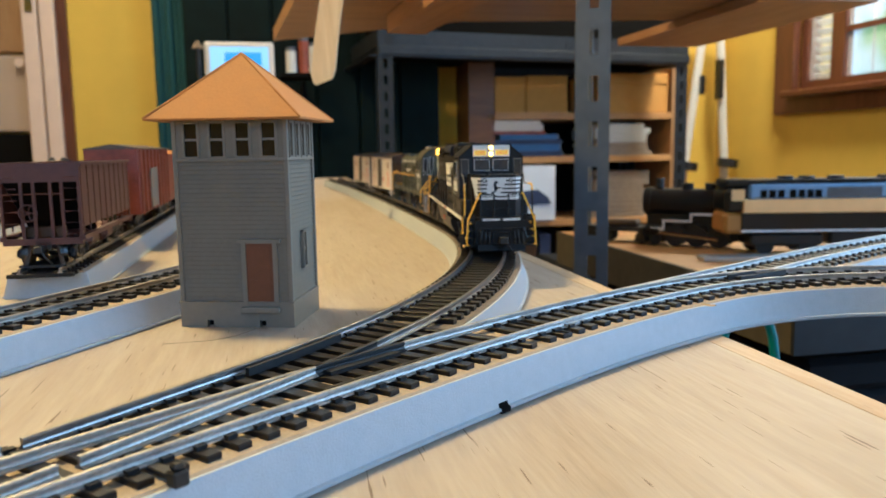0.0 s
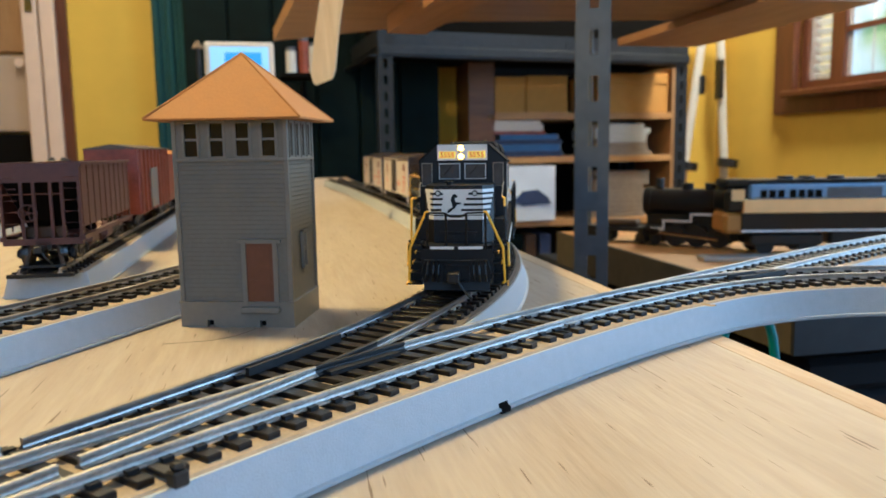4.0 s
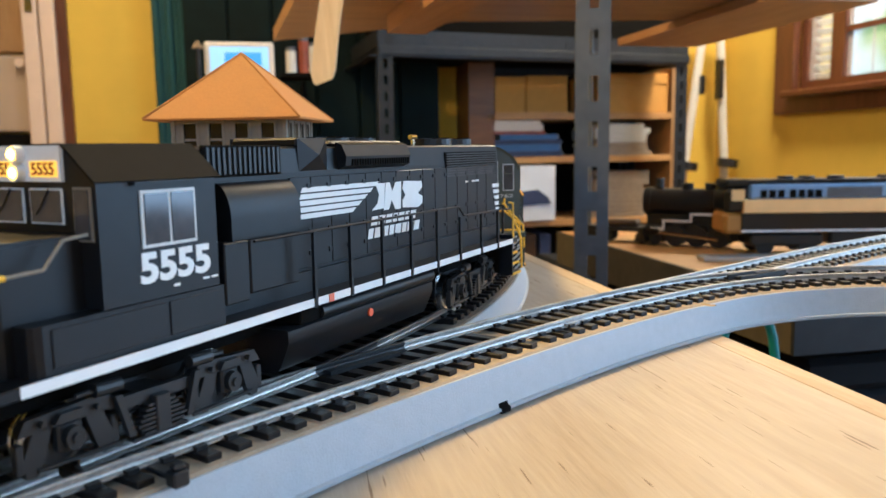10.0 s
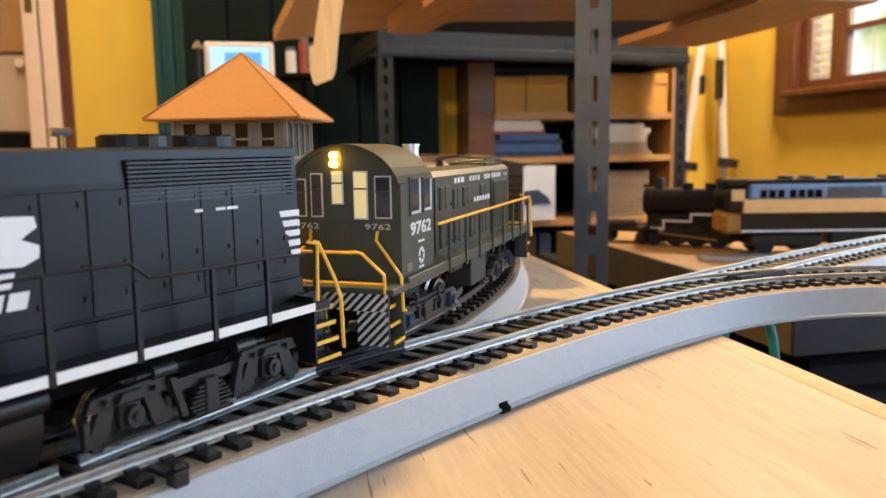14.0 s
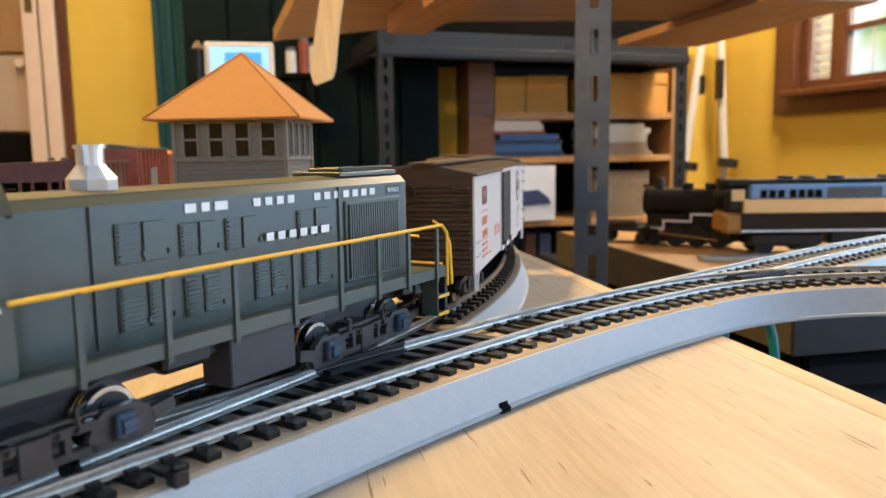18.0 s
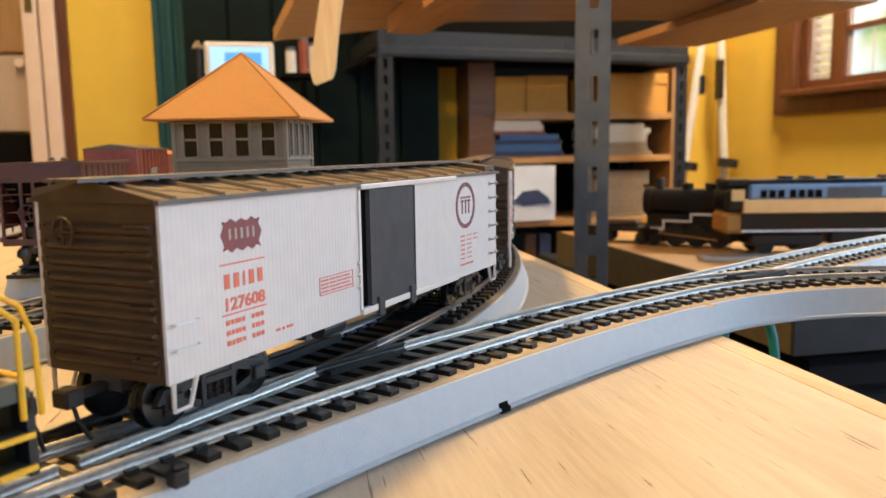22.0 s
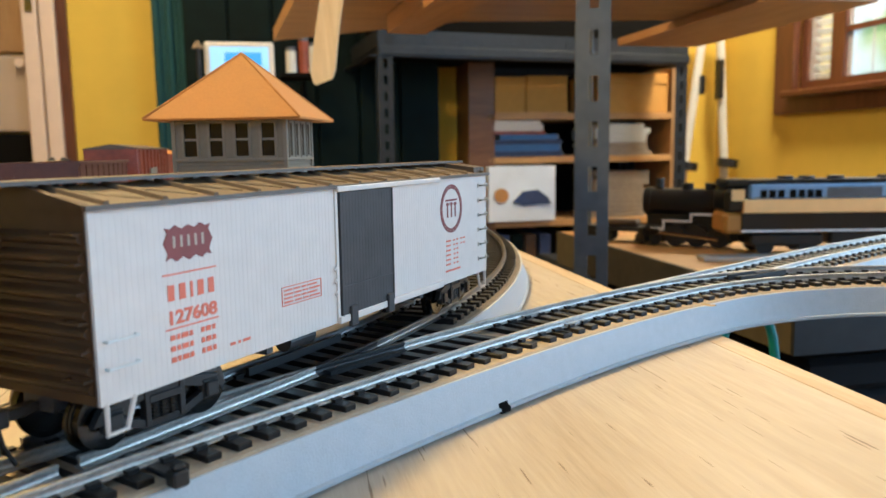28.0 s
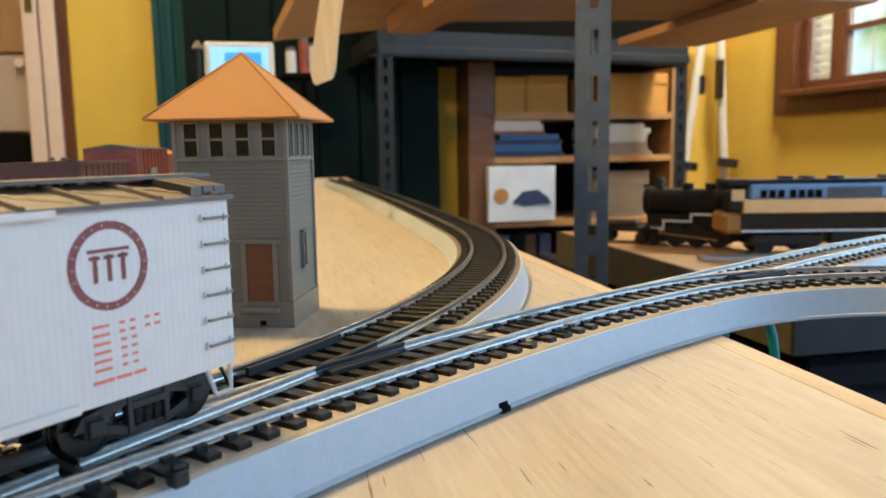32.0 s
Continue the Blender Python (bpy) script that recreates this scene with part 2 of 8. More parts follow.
M["car_rib"] = material("dark_roof_rib", (0.085, 0.058, 0.036), 0.5, 0, 240, 0.2)
M["beam_olive"] = material("olive_brown_beam_paint", (0.075, 0.062, 0.038), 0.7, 0, 60, 0.2, spec=0.2)
M["sub_grey"] = material("charcoal_underframe", (0.03, 0.03, 0.032), 0.55, 0, 240, 0.2)


# ---- building helpers ----
def part(name, bm, mat, parent=None, label="", smooth=False, m=None):
    me = bpy.data.meshes.new(name)
    bmesh.ops.recalc_face_normals(bm, faces=bm.faces)
    bm.to_mesh(me)
    bm.free()
    me.materials.append(mat)
    if smooth:
        for f in me.polygons:
            f.use_smooth = True
    ob = new(name, me)
    if parent is not None:
        ob.parent = parent
    if m is not None:
        ob.matrix_basis = m
    if label:
        tagged(ob, label)
    return ob


def thing(name, m, label, category, group="", kind=""):
    ob = new(name)
    ob.empty_display_size = 0.02
    ob.matrix_basis = m
    return tagged(ob, label, category, group, kind)


def box(bm, x0, x1, y0, y1, z0, z1, bevel=0.0, m=None):
    r = bmesh.ops.create_cube(bm, size=1.0)
    vs = r["verts"]
    t = Matrix.Translation(((x0 + x1) / 2, (y0 + y1) / 2, (z0 + z1) / 2)) @ Matrix.Diagonal((x1 - x0, y1 - y0, z1 - z0, 1))
    if m is not None:
        t = m @ t
    bmesh.ops.transform(bm, matrix=t, verts=vs)
    if bevel:
        es = list({e for v in vs for e in v.link_edges})
        bmesh.ops.bevel(bm, geom=es, offset=bevel, segments=1, affect="EDGES", profile=0.6)
    return bm


def cubes(*specs, bevel=0.0):
    bm = bmesh.new()
    for s in specs:
        box(bm, *s, bevel=bevel)
    return bm


def rod(bm, a, b, r, seg=8, r2=None):
    a, b = Vector(a), Vector(b)
    d = b - a
    m = Matrix.Translation((a + b) / 2) @ d.to_track_quat("Z", "Y").to_matrix().to_4x4()
    bmesh.ops.create_cone(bm, cap_ends=True, segments=seg, radius1=r, radius2=r if r2 is None else r2, depth=d.length, matrix=m)
    return bm


def wire(bm, pts, r, seg=6):
    """One continuous bent tube through the points."""
    pts = [Vector(p) for p in pts]
    rings = []
    for i, p in enumerate(pts):
        d = ((pts[i] - pts[i - 1]).normalized() if i else Vector()) + ((pts[i + 1] - pts[i]).normalized() if i < len(pts) - 1 else Vector())
        q = d.to_track_quat("Z", "Y" if abs(d.normalized().z) < 0.9 else "X")
        if i:
            f = d.normalized()
            u = rings[-1][1] - f * f.dot(rings[-1][1])
            u.normalize()
        else:
            f = d.normalized()
            u = (q @ Vector((1, 0, 0))).normalized()
        w = f.cross(u)
        rings.append(([bm.verts.new(p + (u * math.cos(k * 2 * math.pi / seg) + w * math.sin(k * 2 * math.pi / seg)) * r) for k in range(seg)], u))
    for (a, _), (b, _) in zip(rings[:-1], rings[1:]):
        for k in range(seg):
            bm.faces.new((a[k], a[(k + 1) % seg], b[(k + 1) % seg], b[k]))
    bm.faces.new(rings[0][0][::-1])
    bm.faces.new(rings[-1][0])
    return bm


def prism(bm, pts, a, b, axis="x"):
    """A solid from a closed outline pts (2D) run from a to b along an axis."""
    def v(p, t):
        if axis == "x":
            return (t, p[0], p[1])
        if axis == "y":
            return (p[0], t, p[1])
        return (p[0], p[1], t)
    lo = [bm.verts.new(v(p, a)) for p in pts]
    hi = [bm.verts.new(v(p, b)) for p in pts]
    n = len(pts)
    bm.faces.new(lo[::-1])
    bm.faces.new(hi)
    for i in range(n):
        bm.faces.new((lo[i], lo[(i + 1) % n], hi[(i + 1) % n], hi[i]))
    return bm


def sweep(line, profile):
    """A bar with the closed cross-section profile (offset to the left, height) along line of (x, y, heading)."""
    bm = bmesh.new()
    rings = []
    for x, y, th in line:
        c, s = math.cos(th), math.sin(th)
        rings.append([bm.verts.new((x - o * s, y + o * c, z)) for o, z in profile])
    n = len(profile)
    for r0, r1 in zip(rings[:-1], rings[1:]):
        for i in range(n):
            bm.faces.new((r0[i], r0[(i + 1) % n], r1[(i + 1) % n], r1[i]))
    bm.faces.new(rings[0][::-1])
    bm.faces.new(rings[-1])
    return bm


def lettering(text, height, mat, parent, m, label="", width=None, name="lettering", bold=0.0):
    """Raised print in the built-in font; m puts its x along the line and z out of the surface."""
    cu = bpy.data.curves.new(name, "FONT")
    cu.body, cu.size, cu.extrude, cu.offset = text, height * 1.38, 0.00008, bold
    cu.align_x = "CENTER"
    cu.resolution_u = 3
    tmp = bpy.data.objects.new(name, cu)
    me = bpy.data.meshes.new_from_object(tmp)
    bpy.data.objects.remove(tmp)
    me.materials.clear()
    me.materials.append(mat)
    ob = new(name, me)
    ob.parent = parent
    k = 1.0
    if width:
        xs = [v.co.x for v in me.vertices]
        k = width / (max(xs) - min(xs))
    for v in me.vertices:
        v.co.x *= k
    ob.matrix_basis = m
    if label:
        tagged(ob, label)
    return ob


# ---- the tracks' plan ----
RAIL = 0.0209
TIE_TOP = RAIL - 0.0025
BED = TIE_TOP - 0.0019


def run(start, segs, step=0.004):
    x, y, th = start
    out = [(x, y, th, 0.0)]
    s = 0.0
    for length, k in segs:
        n = max(1, int(round(length / step)))
        d = length / n
        for i in range(n):
            t2 = th + k * d
            x += d * math.cos((th + t2) / 2)
            y += d * math.sin((th + t2) / 2)
            th = t2
            s += d
            out.append((x, y, th, s))
    return out


B_HEAD = 1.0293
B_BACK = 1.2
B_LINE = run((-0.073 - B_BACK * math.cos(B_HEAD), 0.1344 - B_BACK * math.sin(B_HEAD), B_HEAD),
             [(B_BACK + 0.0485, 0.0), (0.3706, 1.959), (1.30, 0.0895)])


def on_b(s):
    """Place and heading on the curving main track, s metres from the turnout."""
    s += B_BACK
    i = min(max(int(np.searchsorted([q[3] for q in B_LINE], s)) - 1, 0), len(B_LINE) - 2)
    a, b = B_LINE[i], B_LINE[i + 1]
    f = (s - a[3]) / (b[3] - a[3])
    return tuple(a[j] + f * (b[j] - a[j]) for j in range(3))


A_LINE = run(on_b(-0.12), [(0.13, -1.03), (0.13, -0.82), (0.0872, -1.737), (0.11, -6.8), (0.40, 0.0)])


def cut(line, s0, s1, shift=0.0):
    return [q[:3] for q in line if s0 <= q[3] - shift <= s1]


# ---- the room ----
ROOM = pose(0, 0, 0, 0, 0, 12)
X0, X1, Y0, Y1, Z0, Z1 = -2.7, 2.02, -1.7, 3.3, -0.85, 1.55


def setting(name, bm, mat, label, category, m=ROOM):
    return tagged(part(name, bm, mat, None, label, m=m), category=category, kind="structure")


setting("floor", cubes((X0 - 0.2, X1 + 0.2, Y0 - 0.2, Y1 + 0.2, Z0 - 0.1, Z0)), M["floor"], "brown timber floor of the hobby room", "floor")
setting("ceiling", cubes((X0 - 0.2, X1 + 0.2, Y0 - 0.2, Y1 + 0.2, Z1, Z1 + 0.1)), M["ceiling"], "off-white painted ceiling of the room", "ceiling")
setting("wall_north", cubes((X0 - 0.15, X1 + 0.15, Y1, Y1 + 0.15, Z0, Z1)), M["yellow_wall"], "ochre yellow painted plaster wall", "wall")
setting("wall_west", cubes((X0 - 0.15, X0, Y0, Y1, Z0, Z1)), M["yellow_wall"], "ochre yellow painted plaster wall", "wall")
# east wall with two window openings
W1 = (1.72, 2.72, 0.28, 1.25)
W2 = (-0.35, 0.95, -0.45, 1.30)
bm = bmesh.new()
for y0, y1, z0, z1 in ((Y0, W2[0], Z0, Z1), (W2[1], W1[0], Z0, Z1), (W1[1], Y1, Z0, Z1),
                       (W2[0], W2[1], Z0, W2[2]), (W2[0], W2[1], W2[3], Z1), (W1[0], W1[1], Z0, W1[2]), (W1[0], W1[1], W1[3], Z1)):
    box(bm, X1, X1 + 0.15, y0, y1, z0, z1)
setting("wall_east", bm, M["yellow_wall"], "ochre yellow wall pierced by wooden windows", "wall")
W3 = (-0.9, 0.4, 0.15, 1.30)
bm = bmesh.new()
for x0, x1, z0, z1 in ((X0, W3[0], Z0, Z1), (W3[1], X1, Z0, Z1), (W3[0], W3[1], Z0, W3[2]), (W3[0], W3[1], W3[3], Z1)):
    box(bm, x0, x1, Y0 - 0.15, Y0, z0, z1)
setting("wall_south", bm, M["yellow_wall"], "ochre yellow painted wall with a window", "wall")

TOP = 0.005   # height of the tabletop
# ---- table ----
table = thing("layout_table", pose(0, 0, 0), "pale varnished plywood table carrying the model railway", "table")
E1, E2 = Vector((0.058, 0.482)), Vector((0.1166, 0.1958))
ED = (E2 - E1).normalized()
EN = Vector((ED.y, -ED.x))


def edge(t, off=0.0):
    p = E1 + ED * t + EN * off
    return (p.x, p.y)


outline = [edge(-1.5), edge(1.6), edge(1.6, 1.25), edge(-1.5, 1.25)]
bm = bmesh.new()
prism(bm, outline, TOP - 0.018, TOP, "z")
part("tabletop", bm, M["table"], table)
bm = bmesh.new()
prism(bm, [edge(-1.5, 0.0), edge(1.6, 0.0), edge(1.6, 0.0085), edge(-1.5, 0.0085)], TOP - 0.0005, TOP + 0.00015, "z")
part("edge_band", bm, M["table_edge"], table, "yellower timber edge band")
for t, o in ((-1.42, 0.05), (1.5, 0.05), (1.5, 1.2), (-1.42, 1.2)):
    x, y = edge(t, o)
    part("leg", cubes((x - 0.03, x + 0.03, y - 0.03, y + 0.03, Z0, TOP - 0.018)), M["wood_pale"], table)

# ---- tracks ----
RISER_HALF = [(0.0201, TOP), (0.0201, TOP + 0.0005), (0.0211, TOP + 0.0007), (0.0211, TOP + 0.0013), (0.0202, TOP + 0.0016), (0.0176, BED)]
RISER_PROFILE = RISER_HALF + [(-o, z) for o, z in RISER_HALF[::-1]]
CORK = [(0.0170, BED), (0.0164, BED + 0.0005), (-0.0164, BED + 0.0005), (-0.0170, BED)]
RAILP = [(-0.0013, 0), (-0.0013, 0.00035), (-0.00045, 0.00065), (-0.00028, 0.0010), (-0.00028, 0.0015), (-0.00058, 0.0018), (-0.00058, 0.0023), (-0.0004, 0.0025),
         (0.0004, 0.0025), (0.00058, 0.0023), (0.00058, 0.0018), (0.00028, 0.0015), (0.00028, 0.0010), (0.00045, 0.00065), (0.0013, 0.00035), (0.0013, 0)]
G = 0.00875


def rail_bar(line, off):
    return sweep(line, [(o + off, z + TIE_TOP) for o, z in RAILP])


def tie_mesh(half, w=0.0035):
    bm = bmesh.new()
    box(bm, -w / 2, w / 2, -half, half, -0.0019, 0.0, 0.0002)
    for s in (-1, 1):
        for e in (-1, 1):
            c = s * (half - 0.0146 + 0.00875) + e * 0.0016
            box(bm, -0.0012, 0.0012, c - 0.0007, c + 0.0007, -0.0002, 0.0009)
    me = bpy.data.meshes.new("tie")
    bm.to_mesh(me)
    bm.free()
    me.materials.append(M["tie"])
    return me


TIE = tie_mesh(0.0146)


def lay_ties(parent, line, s0, s1, step=0.0070, me=None, spread=0.0):
    s = s0
    ss = [q[3] for q in line]
    while s < s1:
        i = min(max(int(np.searchsorted(ss, s)) - 1, 0), len(line) - 2)
        a, b = line[i], line[i + 1]
        f = (s - a[3]) / (b[3] - a[3])
        x, y, th = (a[j] + f * (b[j] - a[j]) for j in range(3))
        ob = new("tie", me or TIE)
        ob.parent = parent
        ob.matrix_basis = Matrix.Translation((x, y, TIE_TOP)) @ Matrix.Rotation(th + random.uniform(-0.012, 0.012), 4, "Z")
        s += step


def riser(name, line, label, lift=0.0, shape=None, bed="cork"):
    t = thing(name, pose(0, 0, 0), label, "track riser", "track risers")
    part("riser_block", sweep(line, [(o, z - lift * (z > 0.012)) for o, z in shape or RISER_PROFILE]), M["riser"], t)
    part("cork_strip", sweep(line, [(o, z - lift) for o, z in CORK]), M[bed], t, "cork strip under the ties")
    return t


main_b = cut(B_LINE, -0.9, 1.42, B_BACK)
riser("track_riser", main_b, "grey sloped foam riser under the curving main track", 0.0004, bed="cork_dark")
riser("track_riser", cut(A_LINE, 0.0, 0.335), "grey sloped foam riser under the branch track")
bridge = riser("track_riser", cut(A_LINE, 0.330, 0.86), "grey foam riser bridging past the table edge", 0.0001)
for v in bridge.children[0].data.vertices:
    if v.co.z < 0.012:
        k = min(1.0, max(0.0, (v.co.x - 0.095) / 0.07))
        v.co.z += 0.0040 * k

track_b = thing("curved_track", pose(0, 0, 0), "weathered model rails on dark ties sweeping round the curve", "model track", "model tracks")
part("rail", rail_bar(cut(B_LINE, -0.9, 0.0, B_BACK), G), M["rail"], track_b)
part("rail", rail_bar(cut(B_LINE, 0.0, 1.42, B_BACK), G), M["rail_b"], track_b)
part("rail", rail_bar(cut(B_LINE, -0.9, -0.068, B_BACK), -G), M["rail"], track_b)
part("rail", rail_bar(cut(B_LINE, -0.068, 0.0, B_BACK), -G), M["rail"], track_b)
part("rail", rail_bar(cut(B_LINE, 0.0, 0.0655, B_BACK), -G), M["rail"], track_b)
part("rail", rail_bar(cut(B_LINE, 0.0905, 1.42, B_BACK), -G), M["rail_b"], track_b)
track_a = thing("branch_track", pose(0, 0, 0), "shiny nickel rails on dark plastic ties with a turnout", "model track", "model tracks")
part("rail", rail_bar(cut(A_LINE, 0.0, 0.86), -G), M["rail"], track_a)
part("rail", rail_bar(cut(A_LINE, 0.054, 0.183), G), M["rail"], track_a)
part("rail", rail_bar(cut(A_LINE, 0.214, 0.86), G), M["rail"], track_a)
lay_ties(track_b, B_LINE, 0.3, B_BACK - 0.10)
lay_ties(track_b, B_LINE, B_BACK + 0.135, B_BACK + 1.4)
lay_ties(track_a, A_LINE, 0.262, 0.86)
# long ties under the turnout
d = 0.0
while d < 0.262:
    i = min(max(int(np.searchsorted([q[3] for q in A_LINE], d)) - 1, 0), len(A_LINE) - 2)
    f = (d - A_LINE[i][3]) / (A_LINE[i + 1][3] - A_LINE[i][3])
    ax, ay, ath = (A_LINE[i][k] + f * (A_LINE[i + 1][k] - A_LINE[i][k]) for k in range(3))
    bx, by, bth = on_b(-0.12 + d * 1.0)
    pr = Vector((ax + 0.0146 * math.sin(ath), ay - 0.0146 * math.cos(ath)))
    pl = Vector((bx - 0.0146 * math.sin(bth), by + 0.0146 * math.cos(bth)))
    L = (pl - pr).length
    if L > 0.064:
        break
    c = (pl + pr) / 2
    ang = math.atan2((pl - pr).y, (pl - pr).x) - math.pi / 2
    ob = new("tie", tie_mesh(L / 2))
    ob.parent = track_a
    ob.matrix_basis = Matrix.Translation((c.x, c.y, TIE_TOP - 0.0001)) @ Matrix.Rotation(ang, 4, "Z")
    d += 0.0070
D_TURN = d
lay_ties(track_a, A_LINE, D_TURN + 0.002, 0.262)
lay_ties(track_b, B_LINE, B_BACK - 0.12 + D_TURN + 0.003, B_BACK + 0.135)

# turnout fittings: moulded frog, guard rails, hinge joints, throw bar
def along(line, s):
    i = min(range(len(line)), key=lambda k: abs(line[k][3] - s))
    return line[i][:3]


fb = thing("turnout_frog", pose(0, 0, 0), "black moulded plastic frog of the turnout", "track part")
part("casting", sweep(cut(A_LINE, 0.186, 0.212), [(G - 0.0030, TIE_TOP - 0.0002), (G - 0.0030, TIE_TOP + 0.0009), (G + 0.0040, TIE_TOP + 0.0009), (G + 0.0040, TIE_TOP - 0.0002)]), M["black_plastic"], fb)
part("wing_rail", rail_bar(cut(A_LINE, 0.181, 0.216), G), M["black_plastic"], fb)
part("wing_rail", rail_bar(cut(B_LINE, 0.063, 0.093, B_BACK), -G), M["black_plastic"], fb)
for line, s0, s1, off in ((A_LINE, 0.174, 0.216, -G + 0.0024), (B_LINE, B_BACK + 0.055, B_BACK + 0.098, G - 0.0026)):
    gl = cut(line, s0, s1)
    gt = thing("guard_rail", pose(0, 0, 0), "black guard rail inside the running rail", "track part", "guard rails")
    part("bar", sweep(gl, [(off - 0.0006, TIE_TOP), (off - 0.0006, TIE_TOP + 0.0021), (off + 0.0006, TIE_TOP + 0.0021), (off + 0.0006, TIE_TOP)]), M["black_plastic"], gt)
for line, s, off in ((A_LINE, 0.066, G), (B_LINE, B_BACK - 0.045, -G), (A_LINE, 0.270, -G), (A_LINE, 0.270, G), (B_LINE, B_BACK + 0.150, G), (B_LINE, B_BACK + 0.150, -G)):
    jx, jy, jth = along(line, s)
    jt = thing("rail_joiner", pose(jx - off * math.sin(jth), jy + off * math.cos(jth), TIE_TOP, 0, 0, math.degrees(jth)), "small metal rail joiner at a rail joint", "track part", "rail joiners")
    part("shoe", cubes((-0.005, 0.005, -0.0015, -0.0007, 0.0, 0.0011), (-0.005, 0.005, 0.0007, 0.0015, 0.0, 0.0011), (-0.005, 0.005, -0.0015, 0.0015, -0.0002, 0.0003)), M["rail"], jt)
bx_, by_, bth_ = along(A_LINE, 0.129)
tb = thing("throw_bar", pose(bx_, by_, TIE_TOP, 0, 0, math.degrees(bth_)), "black throw bar with a small peg at its end", "track part")
part("bar", cubes((-0.0012, 0.0012, -0.0170, 0.0120, -0.0008, 0.0002), bevel=0.0002), M["black_plastic"], tb)
part("peg", cubes((-0.0016, 0.0016, -0.0195, -0.0165, -0.0018, 0.0012), (-0.0011, 0.0011, -0.0190, -0.0170, 0.0012, 0.0024), bevel=0.0004), M["black_plastic"], tb)
# notch (its shade a near-black piece laid on) and seam in the riser's flank
nx, ny, nth = along(A_LINE, 0.2225)
nt_ = thing("riser_notch", pose(nx, ny, 0, 0, 0, math.degrees(nth)), "near-black piece for the shade in a small notch at the riser's foot", "notch")
bm = bmesh.new()
prism(bm, [(-0.0213, TOP + 0.0001), (-0.0213, TOP + 0.0014), (-0.0204, TOP + 0.0017), (-0.02015, TOP + 0.0026), (-0.0190, TOP + 0.0026), (-0.0190, TOP + 0.0001)], -0.0018, 0.0018, "x")
part("notch", bm, M["dark"], nt_)

# seam and shadow line in the riser's flank, a dry leaf and a hair
sx, sy, sth = along(A_LINE, 0.262)
sm = thing("riser_seam", pose(sx, sy, 0, 0, 0, math.degrees(sth)), "fine dark seam between two riser blocks", "seam")
bm = bmesh.new()
prism(bm, [(-0.0209, TOP + 0.0003), (-0.0209, TOP + 0.0009), (-0.0201, TOP + 0.0013), (-0.0197, TOP + 0.0030), (-0.0190, TOP + 0.0003)], -0.00012, 0.00012, "x")
part("gap", bm, M["black_plastic"], sm)
leaf = thing("dry_leaf", pose(0.0915, 0.2675, BED + 0.0006, 8, 4, -12), "small curled dry leaf lying on the riser", "leaf")
bm = bmesh.new()
prev = None
for i in range(7):
    t = i / 6
    w = 0.0012 * math.sin(math.pi * (0.08 + 0.88 * t))
    z = 0.0004 + 0.0012 * (t - 0.5) ** 2
    ring = [bm.verts.new(p) for p in ((t * 0.0050, -w, z + 0.0003), (t * 0.0050, 0, z), (t * 0.0050, w, z + 0.0003), (t * 0.0050, 0, z + 0.00012))]
    if prev:
        for k in range(4):
            bm.faces.new((prev[k], prev[(k + 1) % 4], ring[(k + 1) % 4], ring[k]))
    prev = ring
part("blade", bm, M["leaf"], leaf)
hair = thing("hair", pose(0, 0, TOP), "fine dark hair lying on the tabletop", "hair")
part("strand", wire(bmesh.new(), [(-0.1018 + 0.0284 * t, 0.2715 + 0.006 * t + 0.017 * t ** 5, 0.0003) for t in [i / 14 for i in range(15)]], 0.00006, 5), M["truck"], hair)

# track diverging from the bridge toward the back
E_LINE = run(along(A_LINE, 0.300), [(0.14, 0.0), (0.32, -0.8)])
riser("track_riser", cut(E_LINE, 0.075, 2), "grey foam riser diverging behind the bridge", 0.0003)
track_e = thing("diverging_track", pose(0, 0, 0), "model track diverging toward the back from the bridge", "model track", "model tracks")
for g, s0 in ((G, 0.02), (-G, 0.105)):
    part("rail", rail_bar(cut(E_LINE, s0, 2), g), M["rail"], track_e)
lay_ties(track_e, E_LINE, 0.094, 0.455, 0.0074)
ex, ey, eth = along(E_LINE, 0.098)
fe = thing("turnout_frog", pose(ex + G * math.sin(eth), ey - G * math.cos(eth), TIE_TOP, 0, 0, math.degrees(eth) - 9), "black moulded plastic frog of the far turnout", "track part")
part("casting", cubes((-0.012, 0.012, -0.0028, 0.0028, 0.0, 0.0012), (-0.016, 0.014, -0.0034, -0.0026, 0.0, 0.0023), (-0.016, 0.014, 0.0026, 0.0034, 0.0, 0.0023)), M["black_plastic"], fe)

# side track beside the tower, and the siding with the hopper car
k0 = 0.77
CH = radians(71)
C_LINE = run((-0.1533 - k0 * math.cos(CH), 0.2541 - k0 * math.sin(CH), CH), [(k0 + 0.085, 0.0), (0.10, 3.5)])
riser("track_riser", cut(C_LINE, 0, 2), "grey sloped foam riser beside the tower")
track_c = thing("side_track", pose(0, 0, 0), "straight model track on dark ties beside the tower", "model track", "model tracks")
for g in (G, -G):
    part("rail", rail_bar(cut(C_LINE, 0, 2), g), M["rail_old"], track_c)
lay_ties(track_c, C_LINE, 0.3, k0 + 0.195, 0.0078)
D_LINE = run((-0.1895, 0.356, radians(102)), [(0.25, 0.0), (0.55, 0.12)])
riser("track_riser", cut(D_LINE, 0.012, 2), "grey sloped foam riser under the freight siding")
track_d = thing("siding_track", pose(0, 0, 0), "dead-end siding track ending at a bumper", "model track", "model tracks")
for g in (G, -G):
    part("rail", rail_bar(cut(D_LINE, 0, 2), g), M["rail_old"], track_d)
lay_ties(track_d, D_LINE, 0.002, 0.79, 0.0078)

